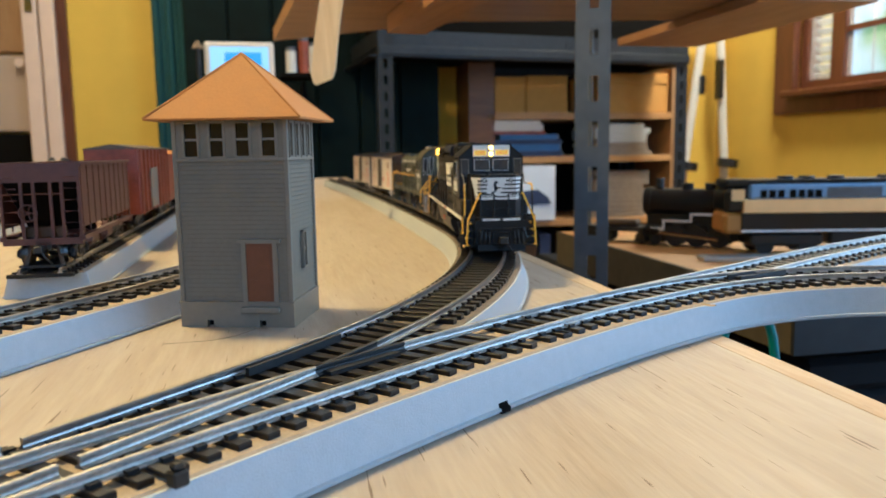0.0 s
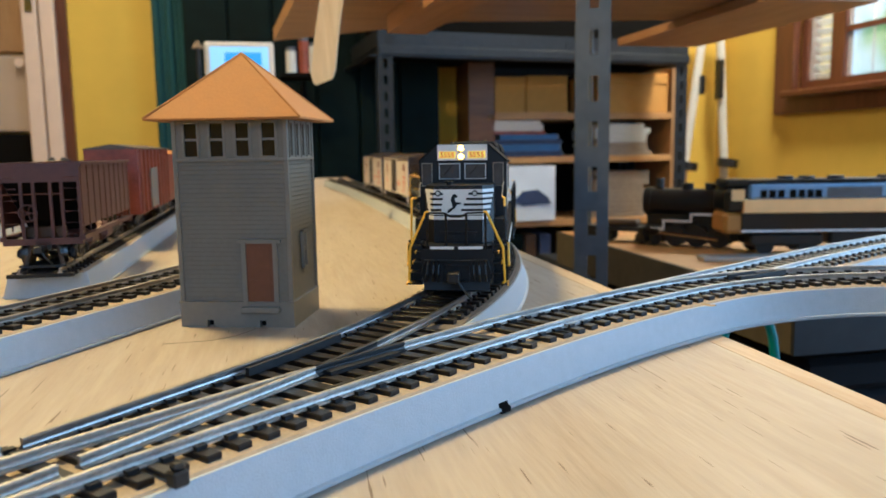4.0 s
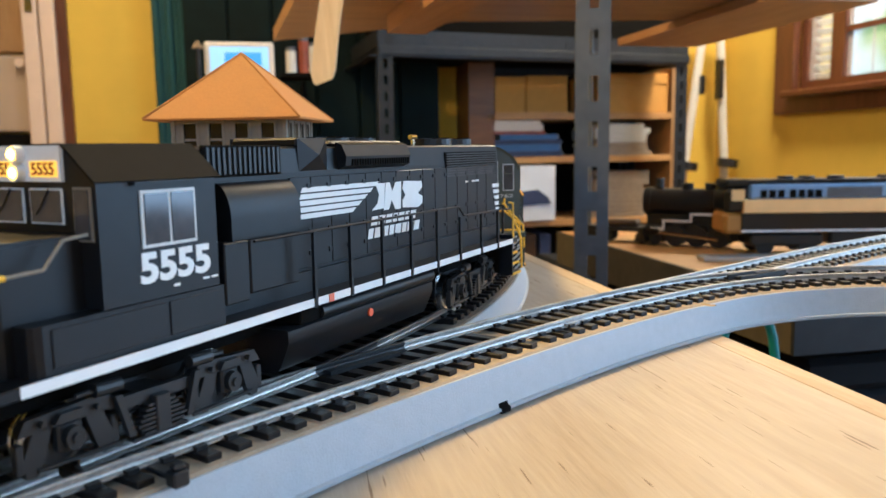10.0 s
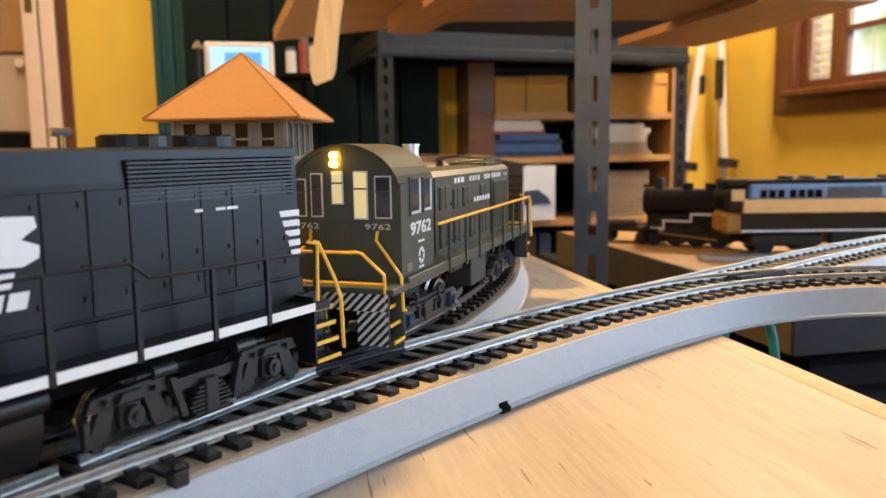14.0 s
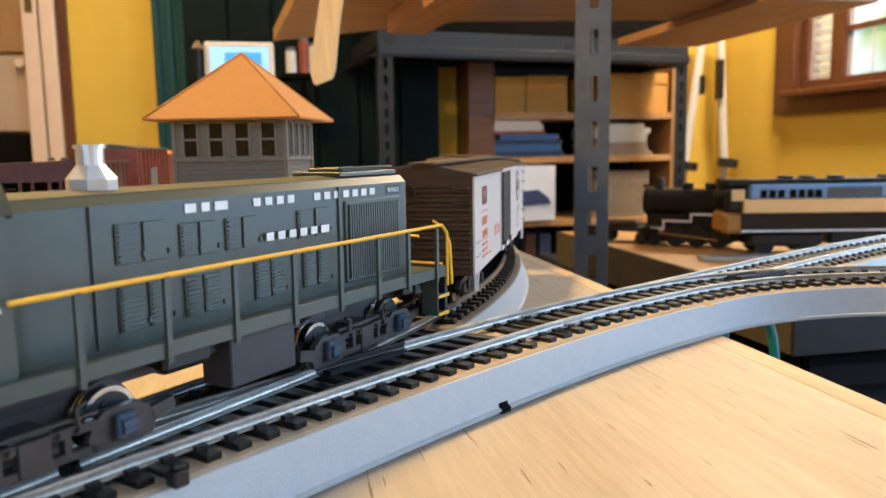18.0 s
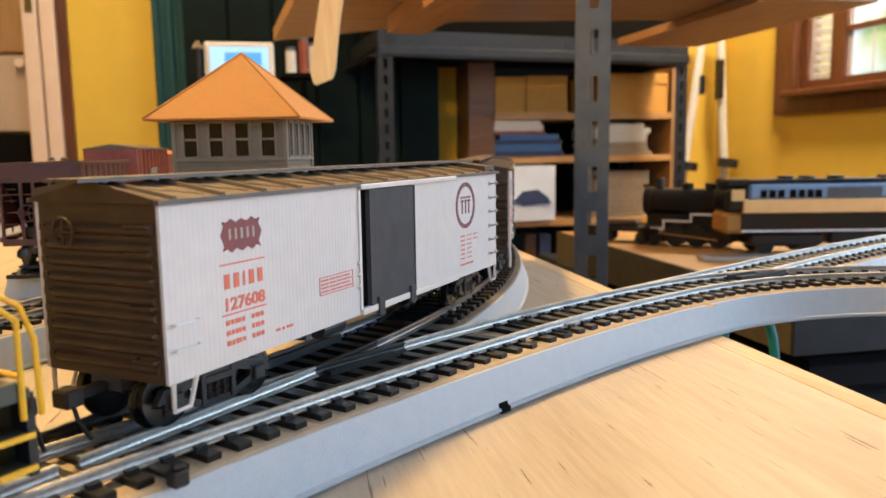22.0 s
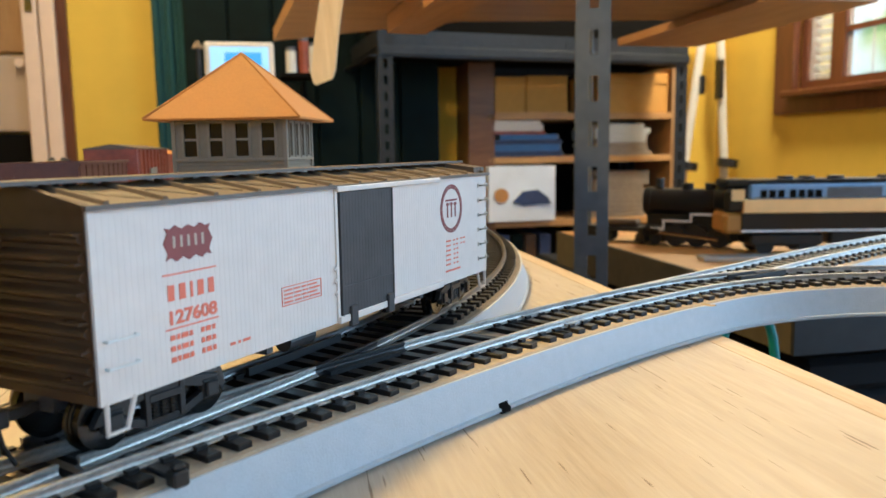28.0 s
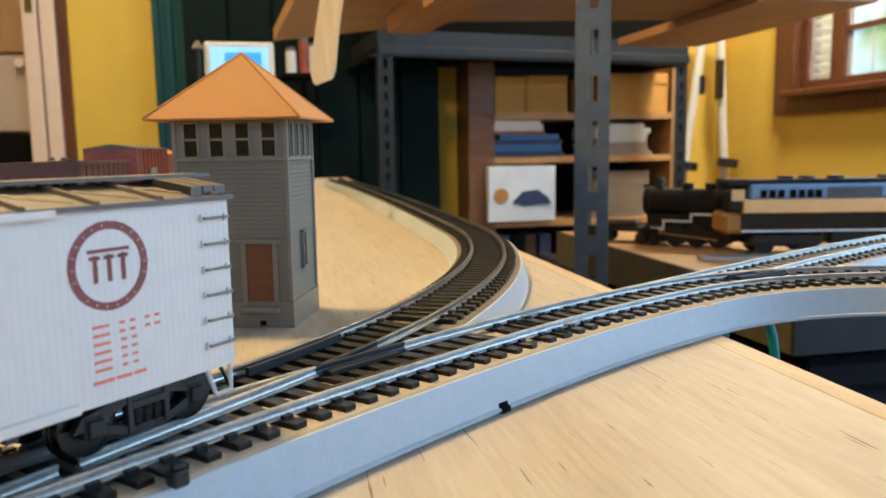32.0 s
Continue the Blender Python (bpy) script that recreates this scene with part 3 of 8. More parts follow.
# ---- tower ----
TW, TD, TH = 0.0442, 0.0350, 0.0812
tower = thing("signal_tower", pose(-0.1036, 0.3010, TOP, 0, 0, -6.0), "grey clapboard signal tower with an orange hip roof", "model building")
tg, tt = M["tower_grey"], M["tower_trim"]
# base course with small notches at its foot
bm = bmesh.new()
for x0, x1, z0, z1 in ((-0.0010, 0.0098, 0, 0.0098), (0.0124, 0.0312, 0, 0.0098), (0.0338, TW + 0.0010, 0, 0.0098), (0.0098, 0.0124, 0.0028, 0.0098), (0.0312, 0.0338, 0.0028, 0.0098)):
    box(bm, x0, x1, -0.0010, 0.0012, z0, z1)
box(bm, TW - 0.0012, TW + 0.0010, 0.0012, TD + 0.0010, 0, 0.0098)
box(bm, -0.0010, 0.0012, 0.0012, TD + 0.0010, 0, 0.0098)
box(bm, 0.0012, TW - 0.0012, TD - 0.0012, TD + 0.0010, 0, 0.0098)
box(bm, -0.0014, TW + 0.0014, -0.0014, TD + 0.0014, 0.0098, 0.0104, 0.0002)
part("base_course", bm, tt, tower)
# near-black solid fill in place of the shaded inside
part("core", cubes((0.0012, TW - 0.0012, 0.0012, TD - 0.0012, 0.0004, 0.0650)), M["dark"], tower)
# clapboards: tapered boards lapped up each wall
SILL = 0.0655
n = 31
for side in ("front", "right", "left", "back"):
    span = {"front": (0, TW, 0.0002, 0.0014), "back": (0, TW, TD - 0.0014, TD - 0.0002), "right": (TW - 0.0014, TW - 0.0002, 0, TD), "left": (0.0002, 0.0014, 0, TD)}[side]
    w = part("wall", cubes((*span, 0.0104, SILL)), tg, tower)
    L = TW if side in ("front", "back") else TD
    for i in range(n):
        z = 0.0104 + i * (SILL - 0.0104) / n
        h = (SILL - 0.0104) / n
        bm = bmesh.new()
        prism(bm, [(0.0, z), (-0.00055, z + 0.00008), (-0.00055, z + 0.00024), (-0.00006, z + h), (0.0, z + h)], 0.0008, L - 0.0008, "x")
        ob = part("clapboard", bm, tg, w)
        ob.matrix_basis = {"front": Matrix.Translation((0, 0.0003, 0)), "back": Matrix.Translation((TW, TD - 0.0003, 0)) @ Matrix.Rotation(math.pi, 4, "Z"),
                           "right": Matrix.Translation((TW - 0.0003, 0, 0)) @ Matrix.Rotation(math.pi / 2, 4, "Z"),
                           "left": Matrix.Translation((0.0003, TD, 0)) @ Matrix.Rotation(-math.pi / 2, 4, "Z")}[side]
for x in (0, TW):
    for y in (0, TD):
        part("corner_board", cubes((x - 0.0009 if x == 0 else x - 0.0008, x + 0.0008 if x == 0 else x + 0.0009, y - 0.0009 if y == 0 else y - 0.0008, y + 0.0008 if y == 0 else y + 0.0009, 0.0104, TH), bevel=0.0002), tt, tower)
part("sill_band", cubes((-0.0010, TW + 0.0010, -0.0010, TD + 0.0010, SILL - 0.0002, SILL + 0.0010), bevel=0.0002), tt, tower)


def sash(parent, x0, x1, z0, z1, m):
    """A two-light sash window in the wall plane y = 0, with panes behind its bars."""
    w = part("window", cubes((x0, x0 + 0.0009, -0.0007, 0.0006, z0, z1), (x1 - 0.0009, x1, -0.0007, 0.0006, z0, z1), (x0, x1, -0.0007, 0.0006, z1 - 0.0010, z1),
                             (x0, x1, -0.0007, 0.0006, z0, z0 + 0.0008), (x0, x1, -0.0002, 0.0004, (z0 + z1) / 2 - 0.0004, (z0 + z1) / 2 + 0.0005)), tt, parent)
    w.matrix_basis = m
    zm = (z0 + z1) / 2
    # opaque panes, the unlit room behind put into their dark colour
    part("pane", cubes((x0 + 0.0009, x1 - 0.0009, 0.0001, 0.0003, z0 + 0.0008, zm - 0.0004)), M["dark_glass"], w)
    part("pane", cubes((x0 + 0.0009, x1 - 0.0009, 0.0001, 0.0003, zm + 0.0005, z1 - 0.0010)), M["dark_glass"], w)
    return w


faces = {"front": (Matrix.Identity(4), TW, 4), "right": (Matrix.Translation((TW, 0, 0)) @ Matrix.Rotation(math.pi / 2, 4, "Z"), TD, 4),
         "left": (Matrix.Translation((0, TD, 0)) @ Matrix.Rotation(-math.pi / 2, 4, "Z"), TD, 4), "back": (Matrix.Translation((TW, TD, 0)) @ Matrix.Rotation(math.pi, 4, "Z"), TW, 4)}
for side, (m, L, k) in faces.items():
    pitch = (L - 0.0030) / k
    for i in range(k + 1):
        x = 0.0015 + i * pitch
        ob = part("mullion", cubes((max(x - 0.0019, 0.0004), min(x + 0.0019, L - 0.0004), -0.0003, 0.0009, SILL + 0.001, TH)), tg, tower)
        ob.matrix_basis = m
    for i in range(k):
        sash(tower, 0.0015 + i * pitch + 0.0017, 0.0015 + (i + 1) * pitch - 0.0017, SILL + 0.0010, TH - 0.0004, m)
# solid near-black block and floor stand in for the upper storey's shade
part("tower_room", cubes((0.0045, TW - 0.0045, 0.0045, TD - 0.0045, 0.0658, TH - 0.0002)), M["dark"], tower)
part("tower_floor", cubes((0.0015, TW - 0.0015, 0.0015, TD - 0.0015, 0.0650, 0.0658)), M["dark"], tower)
# door, its frame and step
frm = part("door_frame", cubes((0.0250, 0.0268, -0.0014, 0.0004, 0.0085, 0.0335), (0.0376, 0.0394, -0.0014, 0.0004, 0.0085, 0.0335), (0.0236, 0.0408, -0.0020, 0.0004, 0.0335, 0.0350)), tt, tower)
part("door", cubes((0.0268, 0.0376, -0.0009, 0.0002, 0.0088, 0.0335)), M["door_brown"], frm, "brown panelled door")
part("door_panel", cubes((0.0280, 0.0364, -0.0011, -0.0006, 0.0105, 0.0190), (0.0280, 0.0364, -0.0011, -0.0006, 0.0205, 0.0320)), M["door_brown"], frm)
part("door_step", cubes((0.0246, 0.0400, -0.0036, 0.0, 0.0062, 0.0085), bevel=0.0003), tt, tower)
sash(tower, 0.0145, 0.0195, 0.0215, 0.0370, faces["right"][0] @ Matrix.Translation((0, -0.0008, 0)))
# hip roof with overhang and hip caps
bm = bmesh.new()
o = 0.0083
AP = 0.1082
lo = [bm.verts.new(p) for p in ((-o, -o, TH - 0.0002), (TW + o, -o, TH - 0.0002), (TW + o, TD + o, TH - 0.0002), (-o, TD + o, TH - 0.0002))]
up = [bm.verts.new((v.co.x, v.co.y, TH + 0.0005)) for v in lo]
top = bm.verts.new((TW / 2, TD / 2, AP))
bm.faces.new(lo[::-1])
for i in range(4):
    j = (i + 1) % 4
    bm.faces.new((lo[i], lo[j], up[j], up[i]))
    bm.faces.new((up[i], up[j], top))
roof = part("roof", bm, M["roof_orange"], tower, "orange-brown hip roof")
for x, y in ((-o, -o), (TW + o, -o), (TW + o, TD + o), (-o, TD + o)):
    bm = bmesh.new()
    rod(bm, (x, y, TH + 0.0006), (TW / 2, TD / 2, AP), 0.00045, 6)
    part("hip_cap", bm, M["roof_orange"], roof)


# ---- train ----
TRUCKS, WHEELS = {}, {}


def truck(parent, half, side, base, style, face):
    """A four-wheel truck: side frames as the part, two wheelsets on axles under it."""
    bm = bmesh.new()
    for s in (-1, 1):
        y0, y1 = (face - 0.0016, face) if s > 0 else (-face, -face + 0.0016)
        if style == "road":
            # swept frame: low beam, flared pedestals round each journal, leaf spring hung between
            prism(bm, [(-base - 0.0088, 0.0076), (-base - 0.0074, 0.0098), (-base * 0.62, 0.0104), (-base * 0.44, 0.0088), (base * 0.44, 0.0088), (base * 0.62, 0.0104), (base + 0.0074, 0.0098), (base + 0.0088, 0.0076),
                       (base * 0.60, 0.0078), (base * 0.42, 0.0068), (-base * 0.42, 0.0068), (-base * 0.60, 0.0078)], y0, y1, "y")
            ya, yb = (face, face + 0.0012) if s > 0 else (-face - 0.0012, -face)
            lo_, hi_ = min(ya, yb), max(ya, yb)
            for e in (-1, 1):
                x = e * base
                for q in (-1, 1):
                    prism(bm, [(x + q * 0.0030, 0.0080), (x + q * 0.0062, 0.0080), (x + q * 0.0082, 0.0040), (x + q * 0.0078, 0.0014), (x + q * 0.0060, 0.0012), (x + q * 0.0046, 0.0034)], y0, y1, "y")
                    rod(bm, (x + q * 0.0050, ya, 0.0088), (x + q * 0.0050, yb, 0.0088), 0.0005, 6)
                    box(bm, x + q * 0.0086 - 0.0007, x + q * 0.0086 + 0.0007, y0, y1, 0.0022, 0.0066, 0.0002)
                box(bm, x - 0.0023, x + 0.0023, y0, y1 + s * 0.0004, 0.0034, 0.0080, 0.0004)
                rod(bm, (x, ya, 0.0056), (x, yb + s * 0.0006, 0.0056), 0.0018, 14)
                rod(bm, (x, ya, 0.0056), (x, yb + s * 0.0011, 0.0056), 0.0008, 8)
                prism(bm, [(x - 0.0032, 0.0082), (x - 0.0020, 0.0096), (x + 0.0020, 0.0096), (x + 0.0032, 0.0082)], lo_, hi_, "y")
                # brake cylinder with its rod, and the swing hanger leaning to the bolster
                rod(bm, (x - e * 0.0100, ya, 0.0112), (x - e * 0.0048, ya, 0.0112), 0.0012, 12)
                rod(bm, (x - e * 0.0048, ya, 0.0112), (x - e * 0.0015, ya, 0.0112), 0.0004, 6)
                prism(bm, [(e * base * 0.46, 0.0096), (e * base * 0.54, 0.0096), (e * base * 0.40, 0.0024), (e * base * 0.32, 0.0024)], lo_, hi_, "y")
            for i in range(7):
                w_ = 0.0054 - abs(i - 2) * 0.0006
                box(bm, -w_, w_, y0 + s * 0.0010, y1 + s * 0.0014, 0.0018 + i * 0.00075, 0.0022 + i * 0.00075)
            box(bm, -0.0062, 0.0062, y0, y1 + s * 0.0008, 0.0010, 0.0016, 0.0002)
            box(bm, -0.0016, 0.0016, y0, y1 + s * 0.0018, 0.0016, 0.0078, 0.0002)
            rod(bm, (-base - 0.006, ya, 0.0022), (-base * 0.45, ya, 0.0018), 0.0004, 6)
            rod(bm, (base + 0.006, ya, 0.0022), (base * 0.45, ya, 0.0018), 0.0004, 6)
        elif style == "switch":
            # low frame: pedestals round each axle, joined by two bars with a slot between
            for e in (-1, 1):
                x = e * base
                prism(bm, [(x - 0.0070, 0.0040), (x - 0.0058, 0.0068), (x - 0.0034, 0.0084), (x + 0.0034, 0.0084), (x + 0.0058, 0.0068), (x + 0.0070, 0.0040), (x + 0.0062, 0.0016), (x + 0.0030, 0.0012), (x - 0.0030, 0.0012), (x - 0.0062, 0.0016)], y0, y1, "y")
                prism(bm, [(x + e * 0.0060, 0.0062), (x + e * 0.0112, 0.0070), (x + e * 0.0116, 0.0050), (x + e * 0.0062, 0.0034)], y0, y1, "y")
            box(bm, -base + 0.0052, base - 0.0052, y0, y1, 0.0058, 0.0076, 0.0002)
            box(bm, -base + 0.0052, base - 0.0052, y0, y1, 0.0016, 0.0032, 0.0002)
            box(bm, -0.0028, 0.0028, y0, y1 + s * 0.0004, 0.0016, 0.0076, 0.0002)
            ya, yb = (face, face + 0.0010) if s > 0 else (-face - 0.0010, -face)
            for q in (-0.0058, 0.0058):
                box(bm, q - 0.0006, q + 0.0006, y0, y1, 0.0030, 0.0060)
            for q in (-0.0076, -0.0042, 0.0042, 0.0076):
                rod(bm, (q, ya, 0.0067), (q, yb, 0.0067), 0.0005, 6)
            rod(bm, (-0.012, s * (face - 0.0008), 0.0086), (0.012, s * (face - 0.0008), 0.0086), 0.0005, 6)
            for e in (-1, 1):
                wire(bm, [(e * (base - 0.0085), s * face, 0.0072), (e * (base - 0.0090), s * face, 0.0104), (e * (base - 0.0070), s * face, 0.0112)], 0.0005)
        else:
            prism(bm, [(-base - 0.0042, 0.0052), (-base - 0.0024, 0.0078), (-0.0042, 0.0096), (0.0042, 0.0096), (base + 0.0024, 0.0078), (base + 0.0042, 0.0052),
                       (base + 0.0010, 0.0054), (0.0036, 0.0080), (-0.0036, 0.0080), (-base - 0.0010, 0.0054)], y0, y1, "y")
            prism(bm, [(-base - 0.0012, 0.0050), (-0.0044, 0.0018), (0.0044, 0.0018), (base + 0.0012, 0.0050), (base - 0.0022, 0.0052), (0.0034, 0.0031), (-0.0034, 0.0031), (-base + 0.0022, 0.0052)], y0, y1, "y")
            ya, yb = (face, face + 0.0010) if s > 0 else (-face - 0.0010, -face)
            for e in (-1, 1):
                box(bm, e * base - 0.0021, e * base + 0.0021, y0, y1 + s * 0.0002, 0.0034, 0.0076, 0.0003)
                box(bm, e * base - 0.0016, e * base + 0.0016, ya, yb, 0.0038, 0.0070, 0.0003)
                box(bm, e * 0.0040 - 0.0006, e * 0.0040 + 0.0006, y0, y1 + s * 0.0003, 0.0022, 0.0092, 0.0001)
            for q in (-0.0021, 0.0, 0.0021):
                ys = face - 0.0006 if s > 0 else -face + 0.0006
                rod(bm, (q, ys, 0.0030), (q, ys, 0.0064), 0.0006, 6)
                for k in range(5):
                    rod(bm, (q, ys, 0.0031 + k * 0.0007), (q, ys, 0.0034 + k * 0.0007), 0.0010, 8)
            box(bm, -0.0038, 0.0038, y0 - s * 0.0003, y1 + s * 0.0004, 0.0064, 0.0080, 0.0002)
    box(bm, -0.0035, 0.0035, -face + 0.001, face - 0.001, 0.0060, 0.0085)
    if style != "freight":
        box(bm, -base + 0.001, base - 0.001, -0.0066, 0.0066, 0.0030, 0.0126, 0.0006)
    if style == "road":
        bmesh.ops.scale(bm, vec=(1, 1, 1.14), verts=bm.verts)
    t = part("truck", bm, M["truck_brown" if style == "switch" else "truck"], parent, "black plastic wheel truck")
    t.matrix_basis = Matrix.Translation((side * half, 0, 0))
    TRUCKS.setdefault(parent.name, []).append((t, side))
    if style == "switch":
        for s in (-1, 1):
            for e in (-1, 1):
                ya, yb = sorted((s * face, s * (face + 0.0016)))
                bm = cubes((e * base - 0.0021, e * base + 0.0021, ya, yb, 0.0026, 0.0074), bevel=0.0004)
                box(bm, e * base - 0.0013, e * base + 0.0013, min(s * (face + 0.0015), s * (face + 0.0022)), max(s * (face + 0.0015), s * (face + 0.0022)), 0.0034, 0.0062, 0.0003)
                for z in (0.0040, 0.0056):
                    box(bm, e * base - 0.0017, e * base + 0.0017, *sorted((s * (face + 0.0021), s * (face + 0.0026))), z, z + 0.0007)
                part("journal_box", bm, M["journal_blue"], t, "blue-grey journal box")
    for e in (-1, 1):
        bm = bmesh.new()
        rod(bm, (0, -0.0098, 0), (0, 0.0098, 0), 0.0011, 8)
        for s in (-1, 1):
            rod(bm, (0, s * 0.0082, 0), (0, s * 0.0102, 0), 0.0056, 24)
            rod(bm, (0, s * 0.0072, 0), (0, s * 0.0082, 0), 0.0064, 24)
            rod(bm, (0, s * 0.0102, 0), (0, s * 0.0108, 0), 0.0018, 16)
            for a in range(4):
                c, d = math.cos(a * 1.5708), math.sin(a * 1.5708)
                box(bm, c * 0.0030 - 0.0005, c * 0.0030 + 0.0005, s * 0.0102 - 0.0003, s * 0.0102 + 0.0003, d * 0.0030 - 0.0005, d * 0.0030 + 0.0005)
        w = part("wheelset", bm, M["wheel"] if style == "freight" else M["black_plastic"], t, "dark wheels on an axle")
        for s in (-1, 1):
            # tyre: a bright ring of tread and flange round each wheel
            k, bm = 32, bmesh.new()
            prof = ((0.0048, 0.0103), (0.0057, 0.0103), (0.0058, 0.0083), (0.0065, 0.0079), (0.0065, 0.0072), (0.0052, 0.0071))
            rings = [[bm.verts.new((r * math.cos(i * 2 * math.pi / k), s * yy, r * math.sin(i * 2 * math.pi / k))) for i in range(k)] for r, yy in prof]
            for p, q in zip(rings, rings[1:] + rings[:1]):
                for i in range(k):
                    bm.faces.new((p[i], p[(i + 1) % k], q[(i + 1) % k], q[i]))
            part("tyre", bm, M["wheel"] if style == "freight" else M["wheel_bright"], w, "bright steel tyre", smooth=False)
        w.matrix_basis = Matrix.Translation((e * base, 0, 0.0056))
        WHEELS.setdefault(parent.name, []).append((w, e * base))
    return t


def coupler(parent, x, d):
    bm = bmesh.new()
    box(bm, min(x, x + d * 0.007), max(x, x + d * 0.007), -0.0012, 0.0012, 0.0078, 0.0098, 0.0002)
    box(bm, min(x + d * 0.006, x + d * 0.0098), max(x + d * 0.006, x + d * 0.0098), -0.0024, 0.0018, 0.0070, 0.0105, 0.0004)
    wire(bm, [(x + d * 0.008, 0.001, 0.0075), (x + d * 0.0085, 0.003, 0.0045), (x + d * 0.008, 0.0055, 0.0016)], 0.00045)
    return part("coupler", bm, M["truck"], parent, "black knuckle coupler with trip pin")


def side_m(x, y, z, s=1):
    """A frame for print on the flank at y: s 1 faces +y, s -1 faces -y."""
    if s > 0:
        return Matrix(((-1, 0, 0, x), (0, 0, 1, y), (0, 1, 0, z), (0, 0, 0, 1)))
    return Matrix(((1, 0, 0, x), (0, 0, -1, y), (0, 1, 0, z), (0, 0, 0, 1)))


def front_m(x, y, z):
    return Matrix(((0, 0, 1, x), (1, 0, 0, y), (0, 1, 0, z), (0, 0, 0, 1)))


def flank_shape(bm, pts, y, t=0.00012):
    """A thin printed shape on the flank: pts of (x, z)."""
    y0, y1 = (y, y + t) if y > 0 else (y - t, y)
    return prism(bm, pts, y0, y1, "y")


def print_bars(parent, mat, x0, x1, z0, z1, y, widths, slant=0.0, name="print_mark"):
    """Plain bars in place of lettering: runs of blocks from x0 back to x1."""
    bm = bmesh.new()
    total = sum(widths)
    x = x0
    for i, w in enumerate(widths):
        d = (x1 - x0) * w / total
        if i % 2 == 0:
            flank_shape(bm, [(x, z0), (x + d, z0), (x + d - slant, z1), (x - slant, z1)], y)
        x += d
    return part(name, bm, mat, parent)


# -- road diesel --
loco = thing("diesel_locomotive", pose(0, 0, 0), "black road diesel locomotive with white stripes and yellow steps", "locomotive")
bk, wh, ye = M["loco_black"], M["white"], M["yellow"]
part("underframe", cubes((-0.100, 0.104, -0.0085, 0.0085, 0.0110, 0.0166), (-0.036, 0.030, -0.0160, 0.0160, 0.0126, 0.0166), bevel=0.0003), M["dark"], loco)
part("walkway", cubes((-0.106, 0.111, -0.0180, 0.0180, 0.0166, 0.0186), bevel=0.0002), bk, loco)
for s in (-1, 1):
    bm = bmesh.new()
    yy = (0.01805, 0.01825) if s > 0 else (-0.01825, -0.01805)
    xs = [0.1018, 0.0268, 0.0114, -0.0042, -0.0203, -0.0370, -0.0534, -0.0707, -0.0855, -0.1010]
    for a, b in zip(xs[:-1], xs[1:]):
        box(bm, b + 0.0006, a - 0.0006, yy[0], yy[1], 0.0168, 0.0187)
    part("side_stripe", bm, wh, loco, "white sill stripe")
    bm = bmesh.new()
    box(bm, 0.0195, 0.0215, yy[0] + s * 0.0002, yy[1] + s * 0.0002, 0.0168, 0.0187)
    part("sill_mark", bm, M["red_print"], loco, "small red mark")
# fuel tank with rounded lower edges
half_tank = [(0.0160, 0.0126), (0.0165, 0.0122), (0.0166, 0.0098), (0.0163, 0.0088), (0.0140, 0.0036), (0.0132, 0.0026), (0.0118, 0.0021), (0.0085, 0.0019)]
tank = [(-y, z) for y, z in half_tank] + half_tank[::-1]
bm = bmesh.new()
prism(bm, tank, -0.036, 0.0355, "x")
fuel = part("fuel_tank", bm, M["tank_black"], loco, "glossy black fuel tank with rounded edges", smooth=True)
fuel.data.set_sharp_from_angle(angle=0.75)
for s in (-1, 1):
    bm = bmesh.new()
    rod(bm, (-0.037, s * 0.0152, 0.0142), (0.022, s * 0.0152, 0.0142), 0.0019, 20)
    part("air_reservoir", bm, M["tank_black"], loco, "glossy black air reservoir", smooth=True).data.set_sharp_from_angle(angle=0.75)
for s in (-1, 1):
    bm = bmesh.new()
    rod(bm, (0.0005, s * 0.0157, 0.0100), (0.0005, s * 0.0170, 0.0100), 0.0011, 14)
    part("filler_cap", bm, glow("orange_red_print", (0.75, 0.10, 0.02), 0.0), fuel, "orange-red filler cap")
